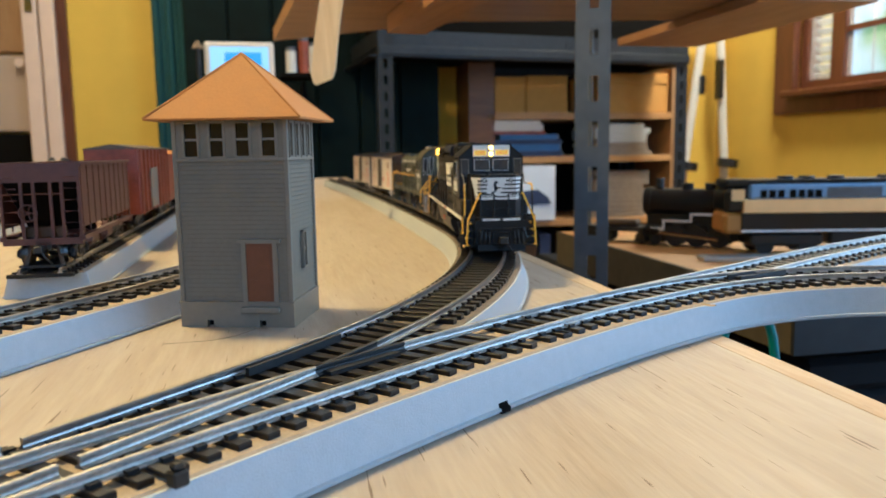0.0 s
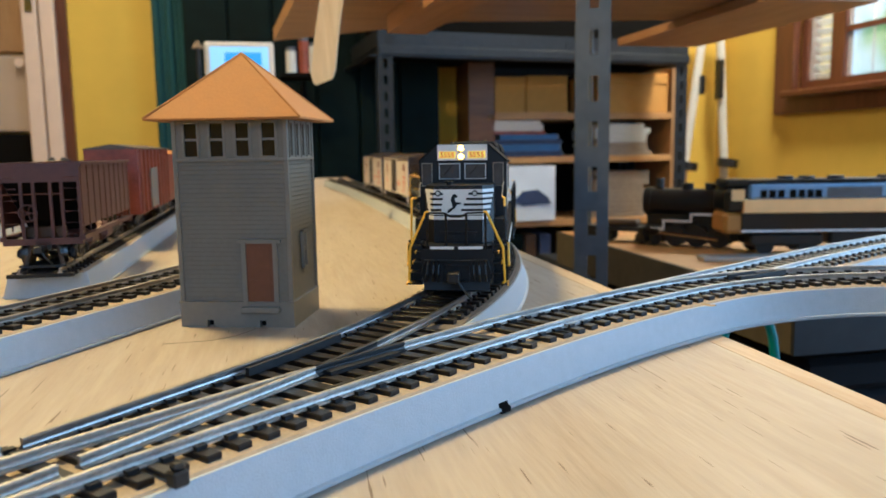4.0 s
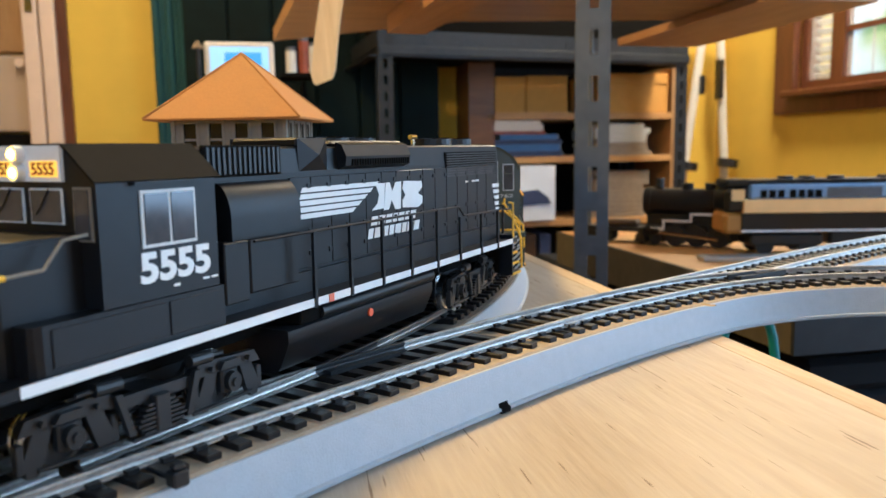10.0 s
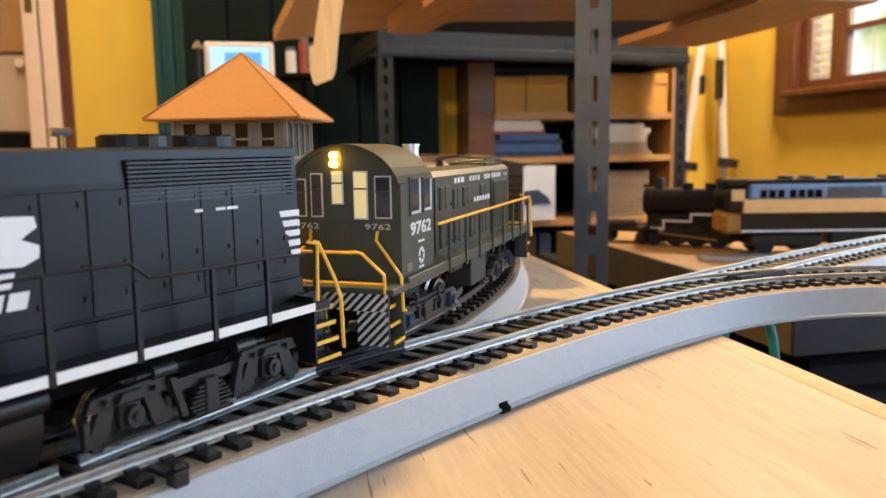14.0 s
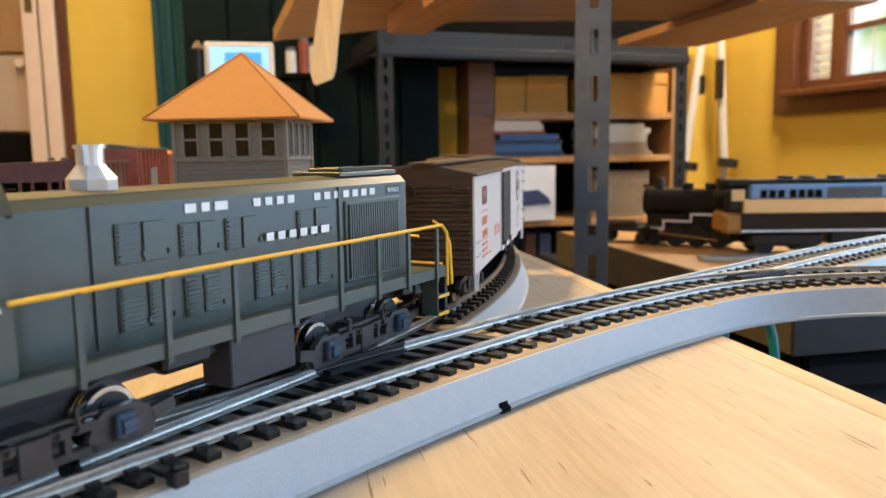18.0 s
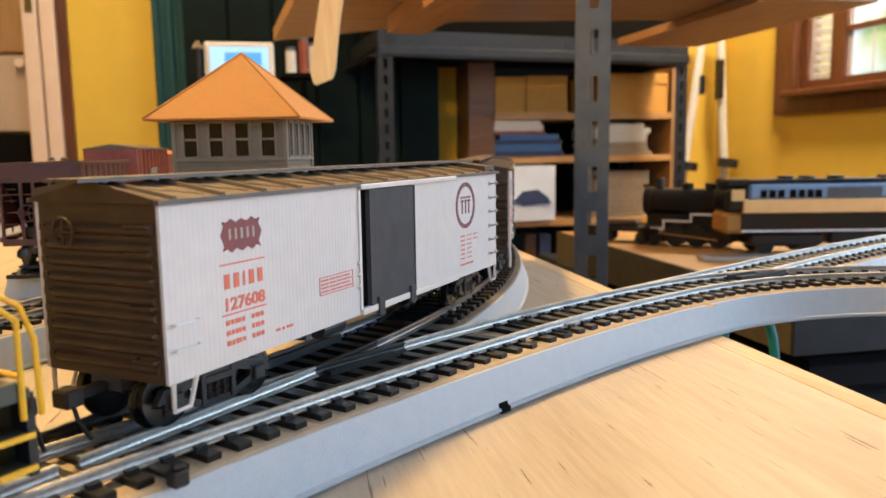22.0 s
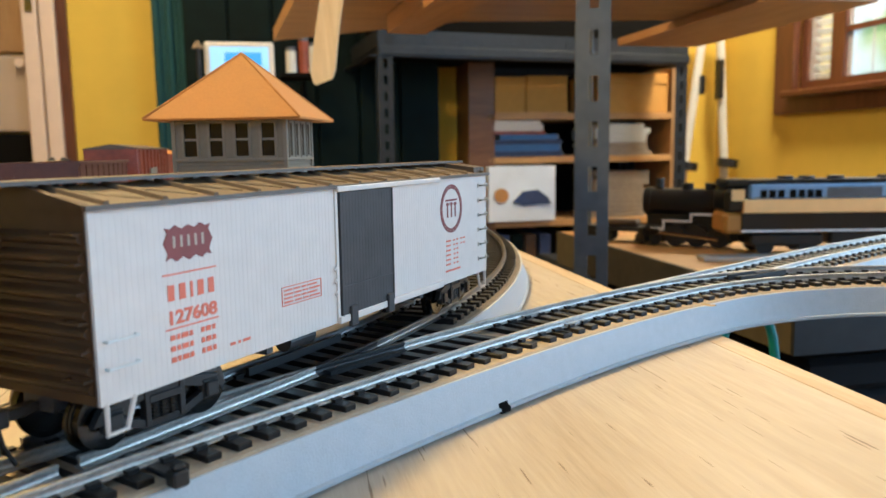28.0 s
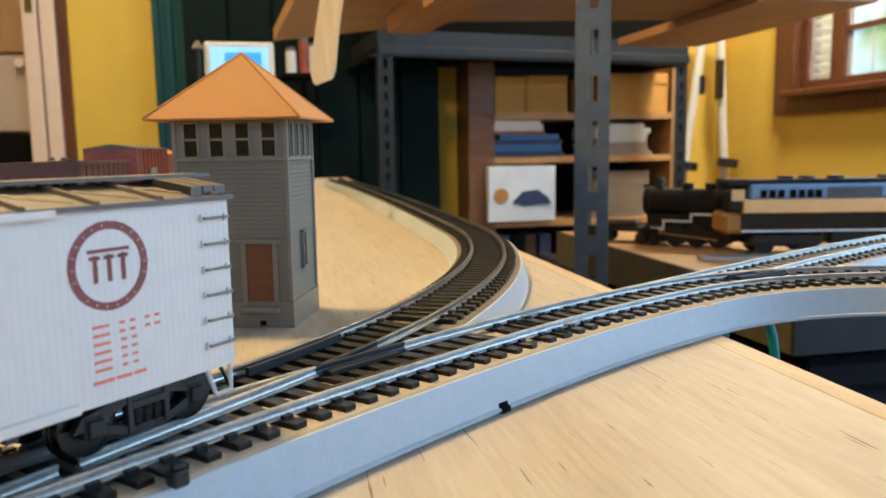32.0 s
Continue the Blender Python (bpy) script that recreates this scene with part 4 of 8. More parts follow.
# long hood
hood = bmesh.new()
prism(hood, [(-0.0105, 0.0186), (0.0105, 0.0186), (0.0105, 0.0480), (0.0100, 0.0536), (0.0090, 0.0542), (-0.0090, 0.0542), (-0.0100, 0.0536), (-0.0105, 0.0480)], -0.1042, 0.0570, "x")
hood_ob = part("long_hood", hood, bk, loco)
for s in (-1, 1):
    y = s * 0.0105
    # door leaves, latches and the battery boxes along the foot of the hood
    for i in range(15):
        x = 0.0255 - i * 0.0084
        if x < -0.1000:
            break
        y0, y1 = (y, y + 0.00045) if s > 0 else (y - 0.00045, y)
        part("hood_door", cubes((x - 0.0082, x, y0, y1, 0.0245, 0.0468), bevel=0.00015), bk, hood_ob)
        bm = bmesh.new()
        for z in (0.0275, 0.0330, 0.0440):
            box(bm, x - 0.0079, x - 0.0066, y0, y1 + 0.0003 if s > 0 else y1, z, z + 0.0011) if s > 0 else box(bm, x - 0.0079, x - 0.0066, y0 - 0.0003, y1, z, z + 0.0011)
        part("latch", bm, bk, hood_ob)
    part("hood_skirt", cubes((-0.1038, 0.0560, min(y, y + s * 0.0012), max(y, y + s * 0.0012), 0.0186, 0.0238)), bk, loco)
    # radiator grille: frame with slats
    y0, y1 = sorted((s * 0.0101, s * 0.0106))
    grille = part("radiator_grille", cubes((-0.1025, -0.0583, y0, y1, 0.0433, 0.0519)), M["dark"], loco, "black louvred radiator grille")
    for i in range(10):
        z = 0.0437 + i * 0.00082
        ya, yb = sorted((s * 0.0104, s * 0.0112))
        part("slat", cubes((-0.1023, -0.0585, ya, yb, z, z + 0.00042)), M["truck"], grille)
    # dynamic brake blister
    bm = bmesh.new()
    ya = s * 0.0098
    prism(bm, [(ya, 0.0478), (s * 0.0128, 0.0490), (s * 0.0132, 0.0515), (s * 0.0118, 0.0545), (ya, 0.0552)], -0.0300, 0.0045, "x")
    part("brake_blister", bm, bk, loco)
    bm = bmesh.new()
    for i in range(24):
        x = -0.0290 + i * 0.0013
        yb, yc = sorted((s * 0.0127, s * 0.0133))
        box(bm, x, x + 0.0008, yb, yc, 0.0490, 0.0508)
    part("intake_screen", bm, M["dark"], loco)
    # filter box with bevelled faces ahead of the blister
    bm = bmesh.new()
    q = [bm.verts.new(p) for p in ((0.0213, s * 0.0104, 0.0480), (0.0092, s * 0.0104, 0.0480), (0.0092, s * 0.0104, 0.0562), (0.0213, s * 0.0104, 0.0562),
                                   (0.0150, s * 0.0122, 0.0520))]
    for i in range(4):
        bm.faces.new((q[i], q[(i + 1) % 4], q[4]))
    bm.faces.new(q[:4])
    part("filter_box", bm, bk, loco)
    # engine-room air intake behind the cab
    ya, yb = sorted((s * 0.0104, s * 0.0115))
    louvre = part("intake_grille", cubes((0.0290, 0.0540, ya, yb, 0.0478, 0.0545), bevel=0.0003), M["dark"], loco, "black louvred air intake")
    for i in range(15):
        x = 0.0302 + i * 0.0016
        part("slat", cubes((x, x + 0.0007, *sorted((s * 0.0114, s * 0.0119)), 0.0484, 0.0540)), M["truck"], louvre)
    bm = bmesh.new()
    prism(bm, [(s * 0.0104, 0.0345), (s * 0.0146, 0.0345)] + [(s * (0.0104 + 0.0042 * math.cos(a_)), 0.0392 + 0.0074 * math.sin(a_)) for a_ in np.linspace(0.0, 1.5708, 12)], 0.0265, 0.0500, "x")
    duct = part("blower_duct", bm, bk, loco, "curved black duct housing")
    for f in duct.data.polygons:
        f.use_smooth = abs(f.normal.x) < 0.5
    duct.data.set_sharp_from_angle(angle=0.7)
    ya, yb = sorted((s * 0.0104, s * 0.0150))
    part("tool_box", cubes((0.0455, 0.0530, ya, yb, 0.0215, 0.0345), bevel=0.0003), bk, loco)
    part("battery_box", cubes((0.0270, 0.0440, ya, yb - 0.001 if s > 0 else yb, 0.0225, 0.0345), bevel=0.0003), bk, loco)
# top details
part("filter_hump", cubes((0.0092, 0.0213, -0.0100, 0.0100, 0.0540, 0.0562), bevel=0.0005), bk, loco)
part("brake_hump", cubes((-0.0315, 0.0060, -0.0095, 0.0095, 0.0540, 0.0556), bevel=0.0008), bk, loco)
for x, r in ((-0.0060, 0.0062), (-0.0200, 0.0062), (-0.0690, 0.0072), (-0.0860, 0.0072)):
    bm = bmesh.new()
    rod(bm, (x, 0, 0.0540), (x, 0, 0.0564), r, 22)
    fan = part("roof_fan", bm, M["truck"], loco, "black round roof fan")
    bm = bmesh.new()
    for a in range(6):
        m_ = Matrix.Translation((x, 0, 0.0565)) @ Matrix.Rotation(a * math.pi / 6, 4, "Z")
        box(bm, -r * 0.9, r * 0.9, -0.00025, 0.00025, 0, 0.0003, m=m_)
    part("fan_grille", bm, M["loco_black"], fan)
bm = bmesh.new()
rod(bm, (-0.052, 0.002, 0.0542), (-0.052, 0.002, 0.0570), 0.0006, 8)
rod(bm, (-0.054, 0.002, 0.0570), (-0.050, 0.002, 0.0570), 0.0008, 8)
part("horn", bm, M["chrome"], loco, "small bright air horn")
# cab
cab = bmesh.new()
prism(cab, [(-0.0170, 0.0270), (0.0170, 0.0270), (0.0170, 0.0482), (0.0098, 0.0545), (-0.0098, 0.0545), (-0.0170, 0.0482)], 0.0570, 0.0845, "x")
cab_ob = part("cab", cab, bk, loco)
bm = bmesh.new()
prism(bm, [(0.0560, -0.0172), (0.0962, -0.0172), (0.0974, -0.0168), (0.0980, -0.0158), (0.0980, 0.0158), (0.0974, 0.0168), (0.0962, 0.0172), (0.0560, 0.0172)], 0.0186, 0.0268, "z")
base_ob = part("cab_base", bm, bk, loco)
for s in (-1, 1):
    ya, yb = sorted((s * 0.0172, s * 0.0175))
    part("access_panel", cubes((0.0715, 0.0948, ya, yb, 0.0196, 0.0260), bevel=0.0001), bk, base_ob)
    part("access_panel", cubes((0.0575, 0.0705, ya, yb, 0.0196, 0.0260), bevel=0.0001), bk, base_ob)
bm = bmesh.new()
prism(bm, [(-0.0174, 0.0484), (-0.0100, 0.0549), (0.0100, 0.0549), (0.0174, 0.0484), (0.0170, 0.0482), (0.0098, 0.0544), (-0.0098, 0.0544), (-0.0170, 0.0482)], 0.0555, 0.0850, "x")
part("cab_roof", bm, M["cab_roof"], cab_ob)
for s in (-1, 1):
    y = s * 0.0170
    ya, yb = sorted((y, y + s * 0.0004))
    win = part("side_window", cubes((0.0628, 0.0757, ya, yb, 0.0364, 0.0466)), M["frame_pale"], cab_ob, "pale-framed sliding side window")
    for x0, x1 in ((0.0634, 0.0689), (0.0696, 0.0751)):
        yc, yd = sorted((y + s * 0.0003, y + s * 0.0006))
        part("pane", cubes((x0, x1, yc, yd, 0.0370, 0.0460)), M["cab_glass"], win)
    lettering("5555", 0.0053, wh, cab_ob, side_m(0.0679, s * 0.01712, 0.0303, s), "white road number", width=0.0172, name="road_number", bold=0.00028)
    print_bars(cab_ob, wh, 0.0615, 0.0575, 0.0287, 0.0291, s * 0.01705, [3, 1, 3])
    print_bars(cab_ob, wh, 0.0690, 0.0675, 0.0285, 0.0290, s * 0.01705, [1])
    print_bars(loco, wh, 0.0678, 0.0658, 0.0220, 0.0232, s * 0.01725, [1])
    part("sun_visor", cubes((0.0610, 0.0775, min(y, y + s * 0.0012), max(y, y + s * 0.0012), 0.0476, 0.0482)), bk, cab_ob)
# front of the cab: number board, headlamps, windshield
nb = part("number_board", cubes((0.0845, 0.0852, -0.0097, 0.0097, 0.0485, 0.0546)), wh, cab_ob, "white number board over the windshield")
for y0, y1 in ((-0.0090, -0.0026), (0.0022, 0.0090)):
    pn = part("number_panel", cubes((0.0852, 0.0854, y0, y1, 0.0493, 0.0520)), M["lamp_amber"], nb, "amber lit number panel")
    lettering("5555", 0.0021, M["digit_orange"], nb, front_m(0.08545, (y0 + y1) / 2, 0.0497), "", width=(y1 - y0) * 0.84, name="road_number", bold=0.00006)
for z in (0.0500, 0.0532):
    bm = bmesh.new()
    rod(bm, (0.0850, -0.0004, z), (0.0868, -0.0004, z), 0.0015, 16)
    part("lamp_ring", bm, wh, nb)
    bm = bmesh.new()
    rod(bm, (0.0868, -0.0004, z), (0.0872, -0.0004, z), 0.0010, 16, 0.0007)
    part("headlamp", bm, M["lamp_warm"], nb, "glowing round headlamp")
for y0, y1 in ((-0.0092, -0.0008), (0.0008, 0.0092)):
    fw = part("windshield_frame", cubes((0.0845, 0.0849, y0, y1, 0.0412, 0.0474), bevel=0.0001), M["frame_pale"], cab_ob, "thin pale windshield frame")
    part("pane", cubes((0.0846, 0.0850, y0 + 0.00035, y1 - 0.00035, 0.04155, 0.04705)), M["cab_glass"], fw)
    part("wiper", wire(bmesh.new(), [(0.0852, (y0 + y1) / 2 + 0.0012, 0.0472), (0.0853, (y0 + y1) / 2 - 0.0006, 0.0446), (0.0853, (y0 + y1) / 2 - 0.0022, 0.0430)], 0.00016, 5), bk, fw)
for y0, y1 in ((-0.0160, -0.0118), (0.0118, 0.0160)):
    fw = part("door_window", cubes((0.0845, 0.0849, y0, y1, 0.0385, 0.0476)), M["tower_trim"], cab_ob)
    part("pane", cubes((0.0847, 0.0851, y0 + 0.00035, y1 - 0.00035, 0.03885, 0.04725)), M["cab_glass"], fw)
# short hood (nose): flat front, long facets running back to its flanks
NF, NB, NH, NW = 0.1066, 0.0995, 0.0088, 0.0127


def nose_plan(grow=0.0):
    return [(0.0840, -NW - grow), (NB, -NW - grow), (NF + grow, -NH), (NF + grow, NH), (NB, NW + grow), (0.0840, NW + grow)]


bm = bmesh.new()
prism(bm, nose_plan(), 0.0186, 0.0390, "z")
nose_ob = part("short_hood", bm, bk, loco)
bm = bmesh.new()
prism(bm, [(0.0845, -NW + 0.0002), (NB - 0.0004, -NW + 0.0002), (NF - 0.0006, -NH), (NF - 0.0006, NH), (NB - 0.0004, NW - 0.0002), (0.0845, NW - 0.0002)], 0.0390, 0.0397, "z")
part("hood_top", bm, bk, nose_ob)
bm = bmesh.new()
rod(bm, (0.0990, -0.0040, 0.0394), (0.0990, -0.0040, 0.0405), 0.0008, 10)
rod(bm, (0.0990, -0.0040, 0.0405), (0.0990, -0.0040, 0.0411), 0.0019, 14)
part("hood_vent", bm, bk, nose_ob)


def facet(s, f0, f1, z0, z1, lift):
    """A thin plate on the nose's slanting facet, from f0 to f1 of its length."""
    a, b = Vector((NF, s * NH)), Vector((NB, s * NW))
    d_ = b - a
    n_ = Vector((-d_.y, d_.x)).normalized() * (-s)
    p0, p1 = a + d_ * f0, a + d_ * f1
    return [tuple(p0 + n_ * lift), tuple(p1 + n_ * lift), tuple(p1 - n_ * 0.0004), tuple(p0 - n_ * 0.0004)], z0, z1


# white panel in bands that step back toward the flanks
for z0, z1, f in ((0.0274, 0.0288, 0.55), (0.0292, 0.0312, 0.62), (0.0312, 0.0332, 0.70), (0.0332, 0.0352, 0.79), (0.0352, 0.0370, 0.88), (0.0370, 0.0384, 0.98)):
    bm = bmesh.new()
    box(bm, NF - 0.0004, NF + 0.0002, -NH, NH, z0, z1)
    for s in (-1, 1):
        q, a_, b_ = facet(s, 0.0, f, z0, z1, 0.0002)
        prism(bm, q, a_, b_, "z")
    part("nose_band", bm, wh, nose_ob, "white band of the nose panel")
bm = bmesh.new()
for k, z in enumerate((0.0305, 0.0325, 0.0345, 0.0364)):
    box(bm, NF, NF + 0.0004, 0.0012 + k * 0.0009, NH, z, z + 0.0008)
    box(bm, NF, NF + 0.0004, -NH, -0.0060 + k * 0.0002, z, z + 0.0008)
    for s in (-1, 1):
        q, a_, b_ = facet(s, -0.02, 0.80 + k * 0.03 if s > 0 else 0.30, z, z + 0.0008, 0.0004)
        prism(bm, q, a_, b_, "z")
part("nose_stripes", bm, bk, nose_ob)
bm = bmesh.new()
pts = [(-0.0040, 0.0300), (-0.0034, 0.0312), (-0.0020, 0.0318), (-0.0022, 0.0334), (-0.0026, 0.0346), (-0.0020, 0.0362), (-0.0012, 0.0368), (0.0000, 0.0360), (-0.0004, 0.0354),
       (-0.0012, 0.0352), (-0.0008, 0.0338), (0.0010, 0.0336), (0.0012, 0.0331), (-0.0004, 0.0328), (-0.0010, 0.0316), (-0.0024, 0.0306), (-0.0034, 0.0298)]
prism(bm, pts, NF + 0.0001, NF + 0.0004, "x")
part("nose_emblem", bm, bk, nose_ob, "black emblem shape")
for y in (-0.0072, 0.0062):
    bm = bmesh.new()
    rod(bm, (NF, y, 0.0370), (NF + 0.0010, y, 0.0370), 0.0011, 14)
    lamp_ = part("marker_lamp", bm, bk, nose_ob)
    bm = bmesh.new()
    rod(bm, (NF + 0.0010, y, 0.0370), (NF + 0.0013, y, 0.0370), 0.0007, 12)
    part("lens", bm, M["frame_pale"], lamp_, "pale lens of the marker lamp")
bm = bmesh.new()
box(bm, NF, NF + 0.0005, -0.0070, 0.0070, 0.0225, 0.0230)
box(bm, NF, NF + 0.0004, -0.0062, -0.0008, 0.0194, 0.0222, 0.0001)
box(bm, NF, NF + 0.0004, 0.0008, 0.0062, 0.0194, 0.0222, 0.0001)
part("nose_door", bm, bk, nose_ob)
# front deck lip with the white stripe on its curved edge
bm = bmesh.new()
prism(bm, [(0.1040, -0.0125), (0.1128, -0.0125), (0.1152, -0.0095), (0.1160, -0.0040), (0.1160, 0.0040), (0.1152, 0.0095), (0.1128, 0.0125), (0.1040, 0.0125)], 0.0174, 0.0188, "z")
lip = part("anticlimber", bm, bk, loco)
bm = bmesh.new()
for y0, y1 in ((-0.0094, -0.0008), (0.0008, 0.0094)):
    x0, x1 = (0.1152 + 0.0008 * (1 if abs(y) < 0.004 else 0) for y in (y0, y1))
    prism(bm, [(x0 - 0.0003, y0), (x0 + 0.0003, y0), (x1 + 0.0003, y1), (x1 - 0.0003, y1)], 0.0177, 0.0187, "z")
part("anticlimber_stripe", bm, wh, lip, "white stripe on the pilot deck")


def pilot(parent, x, d, half, mat, low=0.0022, top=0.0168):
    """End plate with cut lower corners, coupler pocket, hoses and a cut lever."""
    bm = bmesh.new()
    x0, x1 = sorted((x, x - d * 0.0014))
    h = half - 0.0052
    prism(bm, [(-h, top), (-h, low + 0.0040), (-h + 0.0020, low), (h - 0.0020, low), (h, low + 0.0040), (h, top)], x0, x1, "x")
    box(bm, min(x, x + d * 0.0014), max(x, x + d * 0.0014), -0.0046, 0.0046, 0.0060, 0.0064)
    box(bm, min(x, x + d * 0.0014), max(x, x + d * 0.0014), -0.0046, 0.0046, 0.0116, 0.0120)
    for y in (-0.0046, 0.0042):
        box(bm, min(x, x + d * 0.0014), max(x, x + d * 0.0014), y, y + 0.0004, 0.0060, 0.0120)
    plate = part("pilot", bm, mat, parent, "black end pilot plate")
    for y in (-0.0102, -0.0080, -0.0062, 0.0062, 0.0080, 0.0102):
        part("air_hose", wire(bmesh.new(), [(x, y, 0.0128), (x + d * 0.0022, y, 0.0120), (x + d * 0.0028, y * 1.02, 0.0090), (x + d * 0.0018, y * 1.06, 0.0062)], 0.00045, 6), M["black_plastic"], plate)
    part("cut_lever", wire(bmesh.new(), [(x + d * 0.0020, -h, 0.0090), (x + d * 0.0026, -h + 0.0015, 0.0140), (x + d * 0.0030, 0.0, 0.0138), (x + d * 0.0026, h - 0.0015, 0.0140), (x + d * 0.0020, h, 0.0090)], 0.00032, 6), M["truck"], plate)
    return plate


def step_well(parent, x, d, half, mat, edge_mat, n=4, z0=0.0034, z1=0.0165, depth=0.0085, stagger=0.0):
    for s in (-1, 1):
        xi, xa = x - d * depth, x
        y_in = half - 0.0052
        bm = bmesh.new()
        # back wall, inner wall, and a cheek cut to the steps' slope at the rear
        box(bm, min(xi, xi - d * 0.0006), max(xi, xi - d * 0.0006), *sorted((s * y_in, s * half)), z0, z1)
        box(bm, min(xi, xa), max(xi, xa), *sorted((s * (y_in - 0.0005), s * y_in)), z0, z1)
        well = part("step_well", bm, mat, parent)
        for i in range(n):
            z = z0 + i * (z1 - z0) / n
            out = half - stagger * i
            ya, yb = sorted((s * y_in, s * out))
            part("step", cubes((min(xi, xa), max(xi, xa), ya, yb, z, z + 0.0005)), mat, well)
            ya, yb = sorted((s * (out - 0.0003), s * (out + 0.0002)))
            part("step_edge", cubes((min(xi, xa), max(xi, xa), ya, yb, z - 0.0002, z + 0.0007)), edge_mat, well, "yellow step edge")


pilot(loco, 0.1145, 1, 0.0178, bk, 0.0036, 0.0176)
pilot(loco, -0.1095, -1, 0.0178, bk, 0.0036, 0.0176)
step_well(loco, 0.1140, 1, 0.0182, bk, ye, 4, 0.0046, 0.0200, 0.0064, 0.0011)
step_well(loco, -0.1090, -1, 0.0182, bk, ye, 4, 0.0046, 0.0200, 0.0085, 0.0007)
bm = bmesh.new()
prism(bm, [(0.1146, 0.0058), (0.1158, 0.0030), (0.1146, 0.0022), (0.1138, 0.0058)], -0.0118, 0.0118, "y")
part("snow_plow", bm, bk, loco)


def rail_wire(parent, pts, mat, r=0.00036, label=""):
    bm = bmesh.new()
    wire(bm, pts, r)
    return part("handrail", bm, mat, parent, label)


for s in (-1, 1):
    y = s * 0.0182
    xs = [0.0268, 0.0114, -0.0042, -0.0203, -0.0370, -0.0534, -0.0707, -0.0855]
    for x in xs:
        bm = bmesh.new()
        box(bm, x - 0.0005, x + 0.0005, y - 0.0004, y + 0.0004, 0.0165, 0.0345 if x > -0.05 else 0.0310)
        part("stanchion", bm, bk, loco)
    rail_wire(loco, [(0.0475, y, 0.0345)] + [(x, y, 0.0345) for x in xs if x > -0.050] + [(-0.0525, y, 0.0343), (-0.0562, y, 0.0313)] + [(x, y, 0.0308) for x in xs if x < -0.057] + [(-0.0985, y, 0.0302)], bk)
    # yellow end rails beside the steps, black posts behind them
    rail_wire(loco, [(0.1152, s * 0.0098, 0.0310), (0.1154, s * 0.0108, 0.0308), (0.1152, s * 0.0150, 0.0215), (0.1150, s * 0.0166, 0.0180), (0.1150, s * 0.0172, 0.0062), (0.1156, s * 0.0164, 0.0055)], ye, 0.00050, "yellow handrail")
    rail_wire(loco, [(0.1010, s * 0.0162, 0.0350), (0.1042, s * 0.0168, 0.0351), (0.1066, s * 0.0170, 0.0347), (0.1070, s * 0.0170, 0.0322)], ye, 0.00050, "yellow grab iron")
    rail_wire(loco, [(0.1070, s * 0.0170, 0.0322), (0.1073, s * 0.0172, 0.0192)], ye if s < 0 else bk, 0.00042)
    rail_wire(loco, [(0.1076, s * 0.0182, 0.0192), (0.1076, s * 0.0184, 0.0118), (0.1088, s * 0.0184, 0.0108)], ye, 0.00050, "yellow grab iron")
    rail_wire(loco, [(0.1010, s * 0.0162, 0.0350), (0.0940, s * 0.0156, 0.0352), (0.0905, s * 0.0160, 0.0395), (0.0860, s * 0.0162, 0.0400)], M["tower_trim"], 0.00030)
    rail_wire(loco, [(-0.1005, s * 0.0165, 0.0325), (-0.1025, s * 0.0175, 0.0320), (-0.1015, s * 0.0180, 0.0190)], ye, 0.00045, "yellow handrail")
    rail_wire(loco, [(-0.1104, s * 0.0098, 0.0312), (-0.1106, s * 0.0110, 0.0310), (-0.1104, s * 0.0160, 0.0225), (-0.1102, s * 0.0178, 0.0180), (-0.1102, s * 0.0182, 0.0060)], ye, 0.00048, "yellow handrail")
for x, d in ((0.1150, 1), (-0.1096, -1)):
    for y in (-0.0104, -0.0036, 0.0036, 0.0104):
        rail_wire(loco, [(x, y, 0.0180), (x + d * 0.0004, y, 0.0306)], bk, 0.00050)
    rail_wire(loco, [(x, -0.0104, 0.0306), (x, -0.0040, 0.0305)], bk)
    rail_wire(loco, [(x, 0.0104, 0.0306), (x, 0.0040, 0.0305)], bk)
    rail_wire(loco, [(x, -0.0036, 0.0300), (x + d * 0.0004, -0.0018, 0.0293), (x + d * 0.0004, 0.0018, 0.0293), (x, 0.0036, 0.0300)], bk, 0.00042)
for d, x in ((1, 0.1150), (-1, -0.1100)):
    coupler(loco, x, d)
